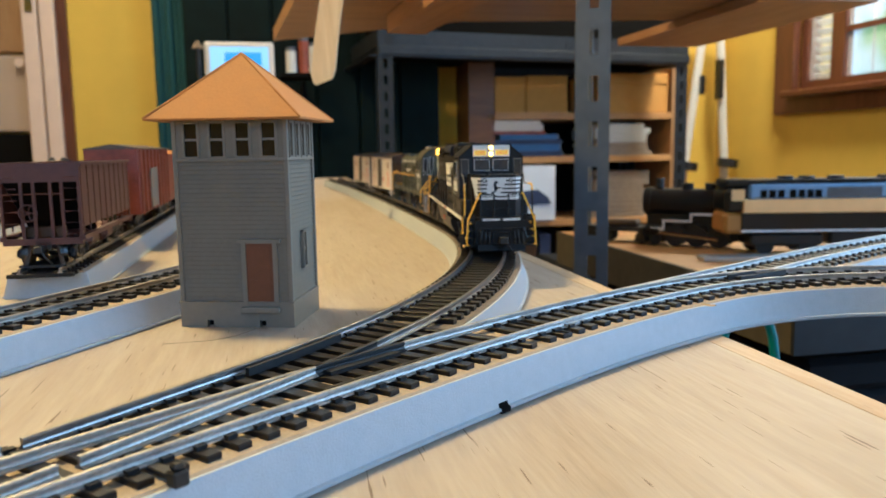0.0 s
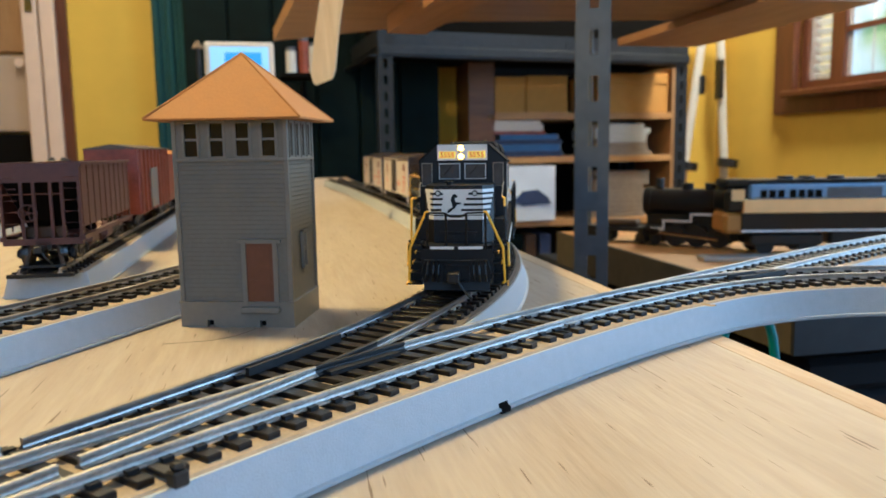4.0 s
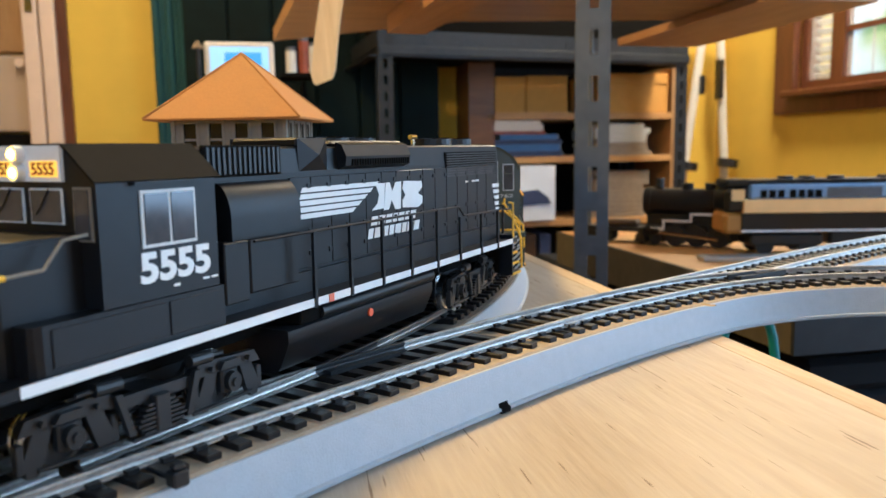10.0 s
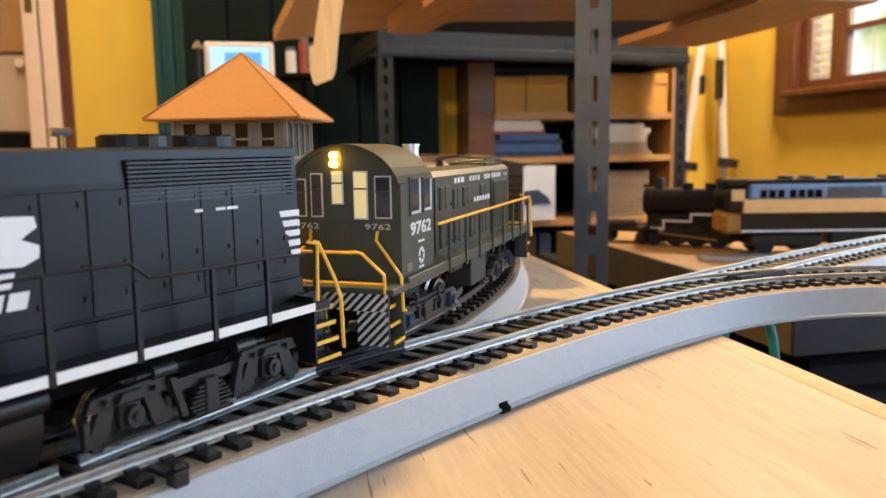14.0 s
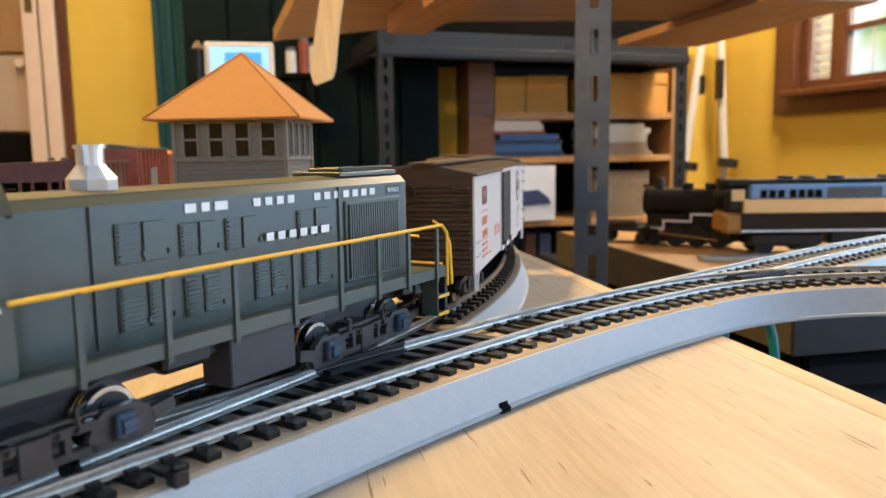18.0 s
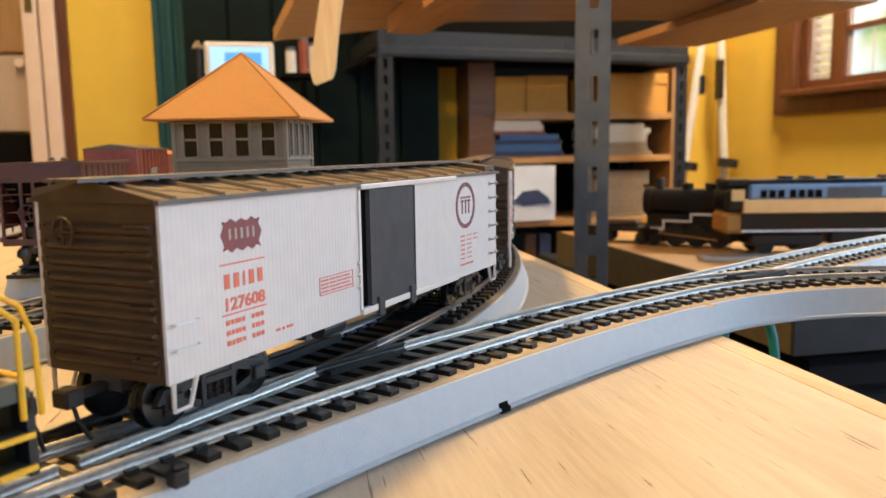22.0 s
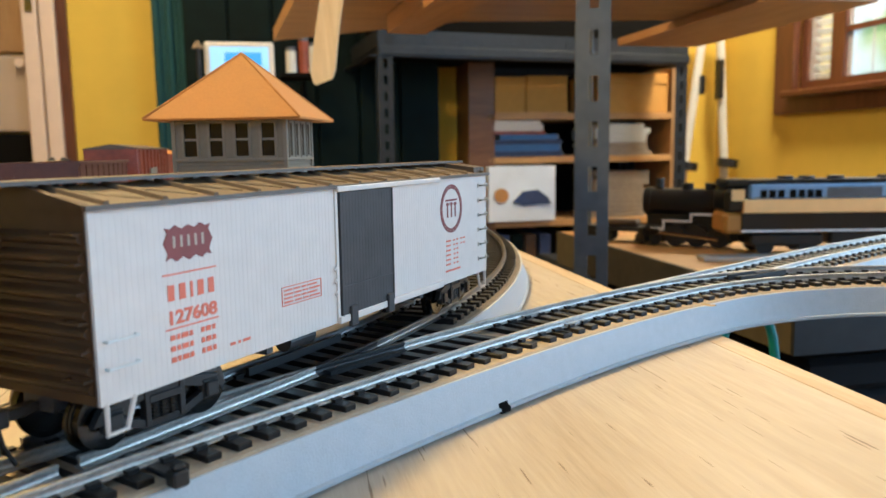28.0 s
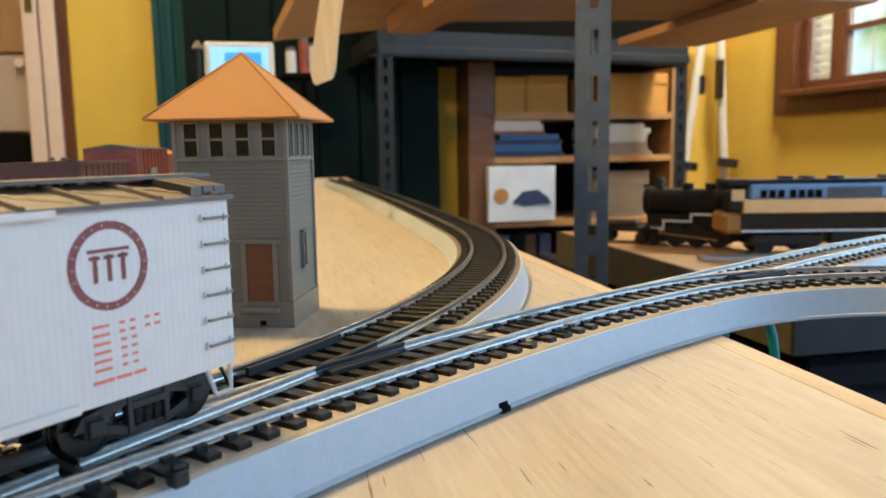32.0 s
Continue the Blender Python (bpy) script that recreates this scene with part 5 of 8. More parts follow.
# white lettering area of the hood as plain shapes
for s in (-1, 1):
    y = s * 0.01100
    for i in range(5):
        z = 0.0366 + i * 0.0016
        back = -0.0010 - i * 0.0030
        bm = bmesh.new()
        flank_shape(bm, [(0.0243 - i * 0.0007, z), (back, z), (back - 0.0018, z + 0.0012), (0.0236 - i * 0.0007, z + 0.0012)], y)
        part("mane_stripe", bm, wh, loco, "white tapering stripe on the hood")
    for pts in ([(-0.0108, 0.0362), (-0.0172, 0.0364), (-0.0182, 0.0436), (-0.0128, 0.0437), (-0.0148, 0.0404), (-0.0138, 0.0380)],
                [(-0.0172, 0.0358), (-0.0200, 0.0358), (-0.0218, 0.0385), (-0.0238, 0.0356), (-0.0270, 0.0356), (-0.0276, 0.0436), (-0.0242, 0.0436), (-0.0222, 0.0410), (-0.0208, 0.0436), (-0.0186, 0.0437)],
                [(-0.0284, 0.0358), (-0.0380, 0.0352), (-0.0408, 0.0364), (-0.0410, 0.0384), (-0.0380, 0.0396), (-0.0408, 0.0414), (-0.0404, 0.0432), (-0.0290, 0.0437), (-0.0282, 0.0415), (-0.0300, 0.0395), (-0.0282, 0.0378)]):
        bm = bmesh.new()
        flank_shape(bm, pts, y)
        part("hood_emblem", bm, wh, loco, "white emblem shape on the hood")
    print_bars(loco, wh, -0.0100, -0.0358, 0.0320, 0.0345, y, [4, 1, 4, 1, 4, 1, 3, 1, 4, 1, 3, 1, 4], 0.0008)
    print_bars(loco, wh, -0.0082, -0.0380, 0.0284, 0.0312, y, [3, 1, 4, 1, 4, 1, 3, 1, 4, 1, 3, 1, 4, 1, 4], 0.0008)
    print_bars(loco, wh, -0.0735, -0.0755, 0.0412, 0.0418, y, [1])
    print_bars(loco, wh, -0.0790, -0.0850, 0.0412, 0.0418, y, [5, 1, 6])
    bm = bmesh.new()
    for i in range(5):
        z = 0.0290 + i * 0.0023
        flank_shape(bm, [(-0.1012 + i * 0.0008, z), (-0.1041, z), (-0.1041, z + 0.0014), (-0.1007 + i * 0.0008, z + 0.0014)], s * 0.01100)
    part("end_stripes", bm, wh, loco, "white stripes at the hood end")
bm = bmesh.new()
for i in range(5):
    box(bm, -0.1045, -0.1042, -0.0100, 0.0100, 0.0290 + i * 0.0023, 0.0304 + i * 0.0023)
part("end_stripes", bm, wh, loco)
for side in (1, -1):
    truck(loco, 0.071, side, 0.0177, "road", 0.0145)

# -- switcher --
alco = thing("switcher_locomotive", pose(0, 0, 0), "dark green switcher locomotive with round cab roof and yellow rails", "locomotive")
gr = M["alco_green"]
part("deck", cubes((-0.0815, 0.0850, -0.0185, 0.0185, 0.0160, 0.0178), bevel=0.0002), gr, alco)
for s in (-1, 1):
    ya, yb = sorted((s * 0.0172, s * 0.0186))
    part("side_sill", cubes((-0.0800, 0.0735, ya, yb, 0.0158, 0.0190), bevel=0.0002), gr, alco)
part("underframe", cubes((-0.0740, 0.0760, -0.0070, 0.0070, 0.0100, 0.0160), (-0.0220, 0.0180, -0.0120, 0.0120, 0.0120, 0.0160)), M["truck"], alco)
for s in (-1, 1):
    ya, yb = sorted((s * 0.0060, s * 0.0148))
    part("fuel_box", cubes((-0.0170, 0.0028, ya, yb, 0.0041, 0.0160), bevel=0.0003), M["sub_grey"], alco, "dark grey underframe box")
    ya, yb = sorted((s * 0.0090, s * 0.0130))
    part("air_reservoir", cubes((0.0060, 0.0180, ya, yb, 0.0110, 0.0160), bevel=0.0008), M["truck"], alco)
bm = bmesh.new()
prism(bm, [(-0.0108, 0.0178), (0.0108, 0.0178), (0.0108, 0.0440), (0.0090, 0.0458), (0.0, 0.0464), (-0.0090, 0.0458), (-0.0108, 0.0440)], -0.0705, 0.0480, "x")
ahood = part("hood", bm, gr, alco)
bm = bmesh.new()
prism(bm, [(-0.0090, 0.0459), (0.0, 0.0466), (0.0090, 0.0459), (0.0, 0.0462)], -0.0700, 0.0478, "x")
part("hood_top", bm, M["alco_roof"], alco)
for s in (-1, 1):
    y = s * 0.0108
    ya, yb = sorted((y, y + s * 0.0005))
    for x in (0.0300, -0.0395):
        part("hood_seam", cubes((x - 0.0004, x + 0.0004, ya, yb, 0.0185, 0.0440)), gr, ahood)
    for i, (x, z, w, h) in enumerate([(0.0255, 0.0330, 0.0050, 0.0075), (0.0195, 0.0330, 0.0050, 0.0075), (0.0110, 0.0325, 0.0042, 0.0068), (0.0060, 0.0325, 0.0042, 0.0068),
                                      (-0.0010, 0.0325, 0.0042, 0.0068), (-0.0060, 0.0325, 0.0042, 0.0068), (-0.0235, 0.0325, 0.0050, 0.0068), (-0.0300, 0.0325, 0.0050, 0.0068),
                                      (0.0255, 0.0205, 0.0055, 0.0085), (0.0190, 0.0205, 0.0050, 0.0085), (0.0105, 0.0205, 0.0044, 0.0080), (0.0055, 0.0205, 0.0044, 0.0080),
                                      (-0.0090, 0.0205, 0.0044, 0.0085), (-0.0140, 0.0205, 0.0044, 0.0085), (-0.0250, 0.0205, 0.0044, 0.0085), (-0.0305, 0.0205, 0.0044, 0.0085)]):
        dr = part("hood_door", cubes((x - w, x, ya, yb, z, z + h), bevel=0.00012), gr, ahood)
        bm = bmesh.new()
        k = int(h / 0.0009)
        for j in range(k):
            zz = z + 0.0004 + j * 0.0009
            yc, yd = sorted((y + s * 0.0004, y + s * 0.0009))
            if i % 2 == 0 or i > 7:
                box(bm, x - w + 0.0004, x - 0.0004, yc, yd, zz, zz + 0.0004)
        box(bm, x - w - 0.0010, x - w - 0.0003, yc, yd, z + 0.001, z + 0.002)
        part("louvres", bm, gr, dr)
    # radiator shutters
    yc, yd = sorted((y, y + s * 0.0006))
    shut = part("radiator_frame", cubes((-0.0665, -0.0415, yc, yd, 0.0192, 0.0402), bevel=0.0002), gr, alco)
    yc, yd = sorted((y + s * 0.0005, y + s * 0.00065))
    part("radiator_back", cubes((-0.0655, -0.0425, yc, yd, 0.0202, 0.0392)), M["dark"], shut)
    for i in range(22):
        x = -0.0652 + i * 0.00104
        yc, yd = sorted((y + s * 0.0006, y + s * 0.0011))
        part("shutter_slat", cubes((x, x + 0.0006, yc, yd, 0.0202, 0.0392)), gr, shut)
    part("shutter_bar", cubes((-0.0655, -0.0425, yc, yd, 0.0290, 0.0300)), gr, shut)
    # plain bars for the road's name, and the readable numbers
    for a, b, ws in ((0.0093, -0.0020, [4, 2, 3, 2, 5]), (-0.0095, -0.0228, [3, 2, 3, 2, 3, 2, 3]), (-0.0300, -0.0550, [3, 2, 3, 2, 3, 2, 3, 2, 3, 2, 3, 2, 3])):
        print_bars(alco, wh, a, b, 0.0412, 0.0430, s * 0.01095, ws)
    print_bars(alco, wh, -0.0123, -0.0342, 0.0333, 0.0351, s * 0.0118, [3, 2, 3, 2, 3, 2, 3, 2, 3, 2, 4])
    ya, yb = sorted((s * 0.0108, s * 0.01093))
    part("number_plate", cubes((-0.0675, -0.0605, ya, yb, 0.0407, 0.0434)), M["black_plastic"], alco, "black plate behind the small number")
    lettering("9762", 0.0013, wh, alco, side_m(-0.0640, s * 0.01095, 0.0414, s), "", width=0.0055, name="road_number")
# cab with an arched roof
arc = [(0.0168 * math.sin(a), 0.0405 + 0.0142 * math.cos(a)) for a in np.linspace(-1.32, 1.32, 17)]
bm = bmesh.new()
prism(bm, [(-0.0165, 0.0178), (0.0165, 0.0178), (0.0165, 0.0440)] + [(y * 0.985, z - 0.0003) for y, z in arc[::-1]] + [(-0.0165, 0.0440)], 0.0480, 0.0735, "x")
acab = part("cab", bm, gr, alco)
bm = bmesh.new()
prism(bm, [(y * 1.02, z + 0.0001) for y, z in arc] + [(y * 0.97, z - 0.0005) for y, z in arc[::-1]], 0.0468, 0.0748, "x")
part("cab_roof", bm, M["alco_roof"], acab, "olive arched cab roof")
for s in (-1, 1):
    y = s * 0.0165
    for x0, x1, z0, z1 in ((0.0592, 0.0672, 0.0350, 0.0456), (0.0500, 0.0568, 0.0352, 0.0452)):
        ya, yb = sorted((y, y + s * 0.0004))
        win = part("side_window", cubes((x0, x1, ya, yb, z0, z1)), M["alco_green"], acab)
        yc, yd = sorted((y + s * 0.0003, y + s * 0.0005))
        part("sash", cubes((x0 + 0.0004, x0 + 0.0014, yc, yd + 0.0001, z0 + 0.0006, z1 - 0.0006), (x0 + 0.0004, x1 - 0.0006, yc, yd + 0.0001, z0 + 0.0004, z0 + 0.0012)), M["frame_pale"], win, "pale window sash")
        part("pane", cubes((x0 + 0.0014, x1 - 0.0006, yc, yd, z0 + 0.0012, z1 - 0.0006)), M["cab_glass"], win)
    lettering("9762", 0.0035, wh, acab, side_m(0.0583, s * 0.01655, 0.0296, s), "white road number", width=0.0168, name="road_number", bold=0.00012)
    print_bars(acab, wh, 0.0610, 0.0560, 0.0270, 0.0276, s * 0.01655, [4, 1, 5])
    bm = bmesh.new()
    for a in range(6):
        b = a * math.pi / 3
        flank_shape(bm, [(0.0584 + 0.0025 * math.cos(b + q) * (1 if k else 0.5), 0.0232 + 0.0025 * math.sin(b + q) * (1 if k else 0.5)) for q, k in ((-0.1, 1), (0.75, 1), (0.6, 0), (0.05, 0))], s * 0.01655)
    part("heritage_emblem", bm, wh, acab, "small white round emblem")
    print_bars(acab, wh, 0.0606, 0.0566, 0.0196, 0.0203, s * 0.01655, [4, 1, 5])
    print_bars(acab, M["tower_trim"], 0.0700, 0.0660, 0.0200, 0.0222, s * 0.01655, [1])
for y0, y1, z0, z1, lit in ((-0.0150, -0.0112, 0.0350, 0.0455, 0), (-0.0098, -0.0062, 0.0350, 0.0470, 0), (-0.0035, 0.0000, 0.0385, 0.0475, 1), (0.0030, 0.0072, 0.0345, 0.0475, 1), (0.0092, 0.0140, 0.0348, 0.0462, 0)):
    win = part("front_window", cubes((0.0735, 0.0739, y0, y1, z0, z1)), M["frame_pale"], acab, "pale-framed cab front window")
    part("pane", cubes((0.0738, 0.07405, y0 + 0.0004, y1 - 0.0004, z0 + 0.0004, z1 - 0.0004)), M["lit_pane"] if lit else M["cab_glass"], win)
    part("sash_bar", cubes((0.0739, 0.0742, y0 + 0.0002, y1 - 0.0002, z0 + (z1 - z0) * 0.62, z0 + (z1 - z0) * 0.62 + 0.0004)), gr, win)
for z in (0.0495, 0.0517):
    bm = bmesh.new()
    rod(bm, (0.0733, -0.0024, z), (0.0748, -0.0024, z), 0.0010, 14)
    part("headlamp", bm, M["lamp_warm"], acab, "glowing cab headlamp")
for y in (-0.0014, 0.0014):
    bm = bmesh.new()
    rod(bm, (-0.0705, y, 0.0425), (-0.0716, y, 0.0425), 0.0009, 14)
    part("rear_headlamp", bm, M["lamp_warm"], alco, "glowing rear headlamp")
for y in (-0.0115, 0.0098):
    lettering("9762", 0.0016, M["frame_pale"], acab, front_m(0.0736, y, 0.0318), "", width=0.0075, name="road_number")
part("cab_panel", cubes((0.0735, 0.0741, -0.0060, 0.0020, 0.0180, 0.0330), bevel=0.0002), gr, acab)
# chimney, roof box, bell bits
bm = bmesh.new()
rod(bm, (0.0215, 0, 0.0458), (0.0215, 0, 0.0484), 0.0046, 8, 0.0046)
rod(bm, (0.0215, 0, 0.0484), (0.0215, 0, 0.0510), 0.0046, 8, 0.0026)
rod(bm, (0.0215, 0, 0.0510), (0.0215, 0, 0.0545), 0.0025, 18)
rod(bm, (0.0215, 0, 0.0541), (0.0215, 0, 0.0548), 0.0029, 18)
part("chimney", bm, M["aluminium"], alco, "polished silver chimney")
part("roof_box", cubes((-0.0700, -0.0440, -0.0080, 0.0080, 0.0462, 0.0474), bevel=0.0002), gr, alco)
part("roof_hatch", cubes((-0.0660, -0.0480, -0.0060, 0.0060, 0.0474, 0.0484), bevel=0.0003), gr, alco)
bm = bmesh.new()
for x in (-0.0690, -0.0450):
    rod(bm, (x, -0.0070, 0.0470), (x, 0.0070, 0.0470), 0.0005, 6)
wire(bm, [(-0.0690, 0.0070, 0.0484), (-0.0450, 0.0070, 0.0484)], 0.0004)
part("roof_grab", bm, gr, alco)
for s in (-1, 1):
    y = s * 0.0188
    xs = [0.0390, 0.0214, 0.0046, -0.0130, -0.0294, -0.0450, -0.0590, -0.0740]
    for x in xs:
        part("stanchion", cubes((x - 0.0006, x + 0.0006, y - 0.0004, y + 0.0004, 0.0150, 0.0310)), gr, alco)
    rail_wire(alco, [(0.0500, y, 0.0312)] + [(x, y, 0.0312) for x in xs] + [(-0.0770, y, 0.0312), (-0.0800, y, 0.0285)], ye, 0.00048, "yellow side handrail")
    rail_wire(alco, [(-0.0800, y, 0.0285), (-0.0800, y, 0.0130)], ye, 0.00048, "yellow end handrail")
    rail_wire(alco, [(-0.0800, s * 0.0140, 0.0320), (-0.0820, s * 0.0165, 0.0300), (-0.0830, s * 0.0180, 0.0250), (-0.0830, s * 0.0186, 0.0130)], ye, 0.00048, "yellow end handrail")
    rail_wire(alco, [(0.0742, s * 0.0100, 0.0315), (0.0748, s * 0.0098, 0.0290), (0.0775, s * 0.0178, 0.0200), (0.0775, s * 0.0182, 0.0110), (0.0755, s * 0.0182, 0.0105)], ye, 0.00048, "yellow cab handrail")
    rail_wire(alco, [(0.0845, s * 0.0075, 0.0272), (0.0848, s * 0.0100, 0.0268), (0.0848, s * 0.0160, 0.0215), (0.0848, s * 0.0165, 0.0080), (0.0838, s * 0.0155, 0.0078)], ye, 0.00048, "yellow end handrail")
for x in (0.0848, -0.0815):
    rail_wire(alco, [(x, -0.0100, 0.0270), (x, 0.0080, 0.0270)], ye, 0.00048, "yellow end handrail")
    rail_wire(alco, [(x, -0.0160, 0.0190), (x, 0.0160, 0.0190)], ye, 0.00048, "yellow end handrail")
# striped pilot boards
for x, d in ((0.0852, 1), (-0.0828, -1)):
    x0, x1 = sorted((x, x - d * 0.0014))
    for y0, y1, z0, z1 in ((-0.0170, 0.0170, 0.0120, 0.0165), (-0.0170, -0.0085, 0.0030, 0.0120), (0.0085, 0.0170, 0.0030, 0.0120)):
        pb = part("pilot_board", cubes((x0, x1, y0, y1, z0, z1)), M["black_plastic"], alco)
        if d > 0:
            bm = bmesh.new()
            q = y0 - (z1 - z0)
            while q < y1:
                band = [(q, z0), (q + 0.0011, z0), (q + 0.0011 + (z1 - z0), z1), (q + (z1 - z0), z1)]
                for lim, sgn in ((y0, 1), (y1, -1)):
                    cut_ = []
                    for i in range(len(band)):
                        p, n_ = band[i], band[(i + 1) % len(band)]
                        if (p[0] - lim) * sgn >= 0:
                            cut_.append(p)
                        if ((p[0] - lim) * sgn >= 0) != ((n_[0] - lim) * sgn >= 0):
                            f = (lim - p[0]) / (n_[0] - p[0])
                            cut_.append((lim, p[1] + f * (n_[1] - p[1])))
                    band = cut_
                if len(band) > 2:
                    prism(bm, band, x - 0.0002, x + 0.0002, "x")
                q += 0.0024
            part("warning_stripes", bm, M["frame_pale"], pb, "pale diagonal warning stripes")
step_well(alco, 0.0845, 1, 0.0184, gr, ye, 3, 0.0036, 0.0165, 0.0070, 0.0012)
step_well(alco, -0.0820, -1, 0.0180, gr, ye, 2, 0.0045, 0.0150, 0.0060)
coupler(alco, 0.0850, 1)
coupler(alco, -0.0825, -1)
for side in (1, -1):
    truck(alco, 0.045, side, 0.0165, "switch", 0.0140)


# -- box cars --
def box_car(name, label, gap=0.0138):
    c = thing(name, pose(0, 0, 0), label, "freight car", "box cars of the train")
    H = 0.0802
    part("car_body", cubes((-H, H, -0.0158, 0.0158, 0.0105, 0.0440)), M["car_brown"], c)
    # end corrugations and end ladders
    for d in (-1, 1):
        bm = bmesh.new()
        for i in range(9):
            z = 0.0135 + i * 0.0032
            prism(bm, [(d * H, z - 0.0012), (d * (H + 0.0010), z - 0.0005), (d * (H + 0.0012), z), (d * (H + 0.0010), z + 0.0005), (d * H, z + 0.0012)], -0.0125, 0.0150, "y")
            box(bm, min(d * H, d * (H + 0.0005)), max(d * H, d * (H + 0.0005)), -0.0150, -0.0135, z - 0.0007, z + 0.0007)
        part("end_panel", bm, M["car_brown"], c, "dark brown corrugated end")
        for i in range(6):
            z = 0.0150 + i * 0.0050
            part("ladder_rung", wire(bmesh.new(), [(d * H, 0.0150, z), (d * (H + 0.0017), 0.0148, z), (d * (H + 0.0017), 0.0095, z), (d * H, 0.0093, z)], 0.0003), M["car_brown"], c)
        bm = bmesh.new()
        prism(bm, [(-0.0165, 0.0440), (-0.0165, 0.0448), (0, 0.0482), (0.0165, 0.0448), (0.0165, 0.0440)], d * H - 0.0006, d * H + 0.0010, "x")
        part("end_fascia", bm, M["car_brown"], c)
    # sheathed sides, in narrow grooved boards
    for s in (-1, 1):
        bm = bmesh.new()
        for x0, x1 in ((gap, H), (-H, -0.0154)):
            n = int(round((x1 - x0) / 0.00135))
            w = (x1 - x0) / n
            pts = [(x0, s * 0.0154)]
            for i in range(n):
                a = x0 + i * w
                pts += [(a, s * 0.01647), (a + 0.00005, s * 0.0165), (a + w - 0.00005, s * 0.0165)]
            pts += [(x1, s * 0.01645), (x1, s * 0.0154)]
            prism(bm, pts, 0.0105, 0.0442, "z")
        part("side_sheathing", bm, M["car_white"], c, "off-white grooved side sheathing")
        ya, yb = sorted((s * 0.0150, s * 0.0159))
        # near-black sheet painted in for the shade of the open door gap
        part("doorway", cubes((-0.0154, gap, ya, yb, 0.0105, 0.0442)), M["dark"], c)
        ya, yb = sorted((s * 0.0160, s * 0.0172))
        bm = bmesh.new()
        pts = [(-0.0156, s * 0.0160)]
        for i in range(18):
            a = -0.0156 + i * 0.0014
            pts += [(a, s * 0.01717), (a + 0.00004, s * 0.0172), (a + 0.00136, s * 0.0172)]
        prism(bm, pts + [(0.0096, s * 0.01712), (0.0096, s * 0.0160)], 0.0112, 0.0428, "z")
        door = part("sliding_door", bm, M["car_door"], c, "charcoal sliding door standing ajar" if gap > 0.012 else "charcoal sliding door, shut")
        ya, yb = sorted((s * 0.0171, s * 0.0174))
        part("door_brace", cubes((-0.0152, 0.0092, ya, yb, 0.0190, 0.0194), (-0.0156, -0.0150, ya, yb, 0.0112, 0.0428), (0.0090, 0.0096, ya, yb, 0.0112, 0.0428)), M["car_door"], door)
        for x in (0.0051, -0.0129):
            ya, yb = sorted((s * 0.0168, s * 0.0180))
            part("door_guide", cubes((x - 0.0015, x + 0.0015, ya, yb, 0.0088, 0.0140), bevel=0.0002), M["car_door"], door)
        ya, yb = sorted((s * 0.0158, s * 0.0178))
        part("door_track", cubes((-0.0435, gap + 0.0002, ya, yb, 0.0430, 0.0444), bevel=0.0002), M["car_white"], c)
        part("door_track", cubes((-0.0455, gap + 0.0002, ya, yb - 0.0003 if s > 0 else yb, 0.0103, 0.0121), bevel=0.0002), M["car_white"], c)
        part("door_post", cubes((gap - 0.0006, gap + 0.0004, min(s * 0.0158, s * 0.0169), max(s * 0.0158, s * 0.0169), 0.0110, 0.0440)), M["car_white"], c)
        bm = bmesh.new()
        for z in (0.0175, 0.0205, 0.0235):
            wire(bm, [(gap + 0.0006, s * 0.0166, z), (gap + 0.0018, s * 0.0172, z + 0.0006), (gap + 0.0006, s * 0.0170, z + 0.0012)], 0.00025)
        part("door_hasp", bm, M["car_white"], c)
        for i in range(6):
            z = 0.0155 + i * 0.0050
            rail_wire(c, [(-0.0735, s * 0.0164, z), (-0.0735, s * 0.0176, z), (-0.0794, s * 0.0176, z), (-0.0794, s * 0.0164, z)], M["tower_trim"], 0.00030)
            for x in (-0.0735, -0.0794):
                part("rung_bracket", cubes((x - 0.0005, x + 0.0005, *sorted((s * 0.0163, s * 0.0170)), z - 0.0007, z + 0.0007), bevel=0.0001), M["car_white"], c)
        for z in (0.0168, 0.0216):
            rail_wire(c, [(0.0788, s * 0.0164, z), (0.0788, s * 0.0176, z), (0.0723, s * 0.0176, z), (0.0723, s * 0.0164, z)], M["frame_pale"], 0.00026)
        for d in (-1, 1):
            bm = bmesh.new()
            wire(bm, [(d * 0.0790, s * 0.0163, 0.0108), (d * 0.0790, s * 0.0163, 0.0052), (d * 0.0750, s * 0.0163, 0.0052), (d * 0.0730, s * 0.0163, 0.0108)], 0.0005)
            part("sill_step", bm, M["car_white"], c)
        # printing
        y = s * 0.01652
        bm = bmesh.new()
        pts = [(0.0616, 0.0334), (0.0610, 0.0345), (0.0620, 0.0366), (0.0610, 0.0384), (0.0616, 0.0394), (0.0602, 0.0391), (0.0590, 0.0398), (0.0574, 0.0390), (0.0558, 0.0397), (0.0542, 0.0390), (0.0526, 0.0398),
               (0.0514, 0.0391), (0.0500, 0.0394), (0.0506, 0.0384), (0.0496, 0.0366), (0.0506, 0.0345), (0.0500, 0.0334), (0.0514, 0.0338), (0.0526, 0.0330), (0.0542, 0.0338), (0.0558, 0.0330), (0.0574, 0.0338), (0.0590, 0.0330), (0.0602, 0.0338)]
        flank_shape(bm, pts, y, 0.00015)
        part("hide_emblem", bm, M["maroon_print"], c, "maroon hide-shaped emblem")
        bm = bmesh.new()
        for i in range(5):
            x = 0.0598 - i * 0.0018
            flank_shape(bm, [(x, 0.0356), (x - 0.0006, 0.0356), (x - 0.0006, 0.0378), (x, 0.0378)], y + s * 0.00012, 0.0001)
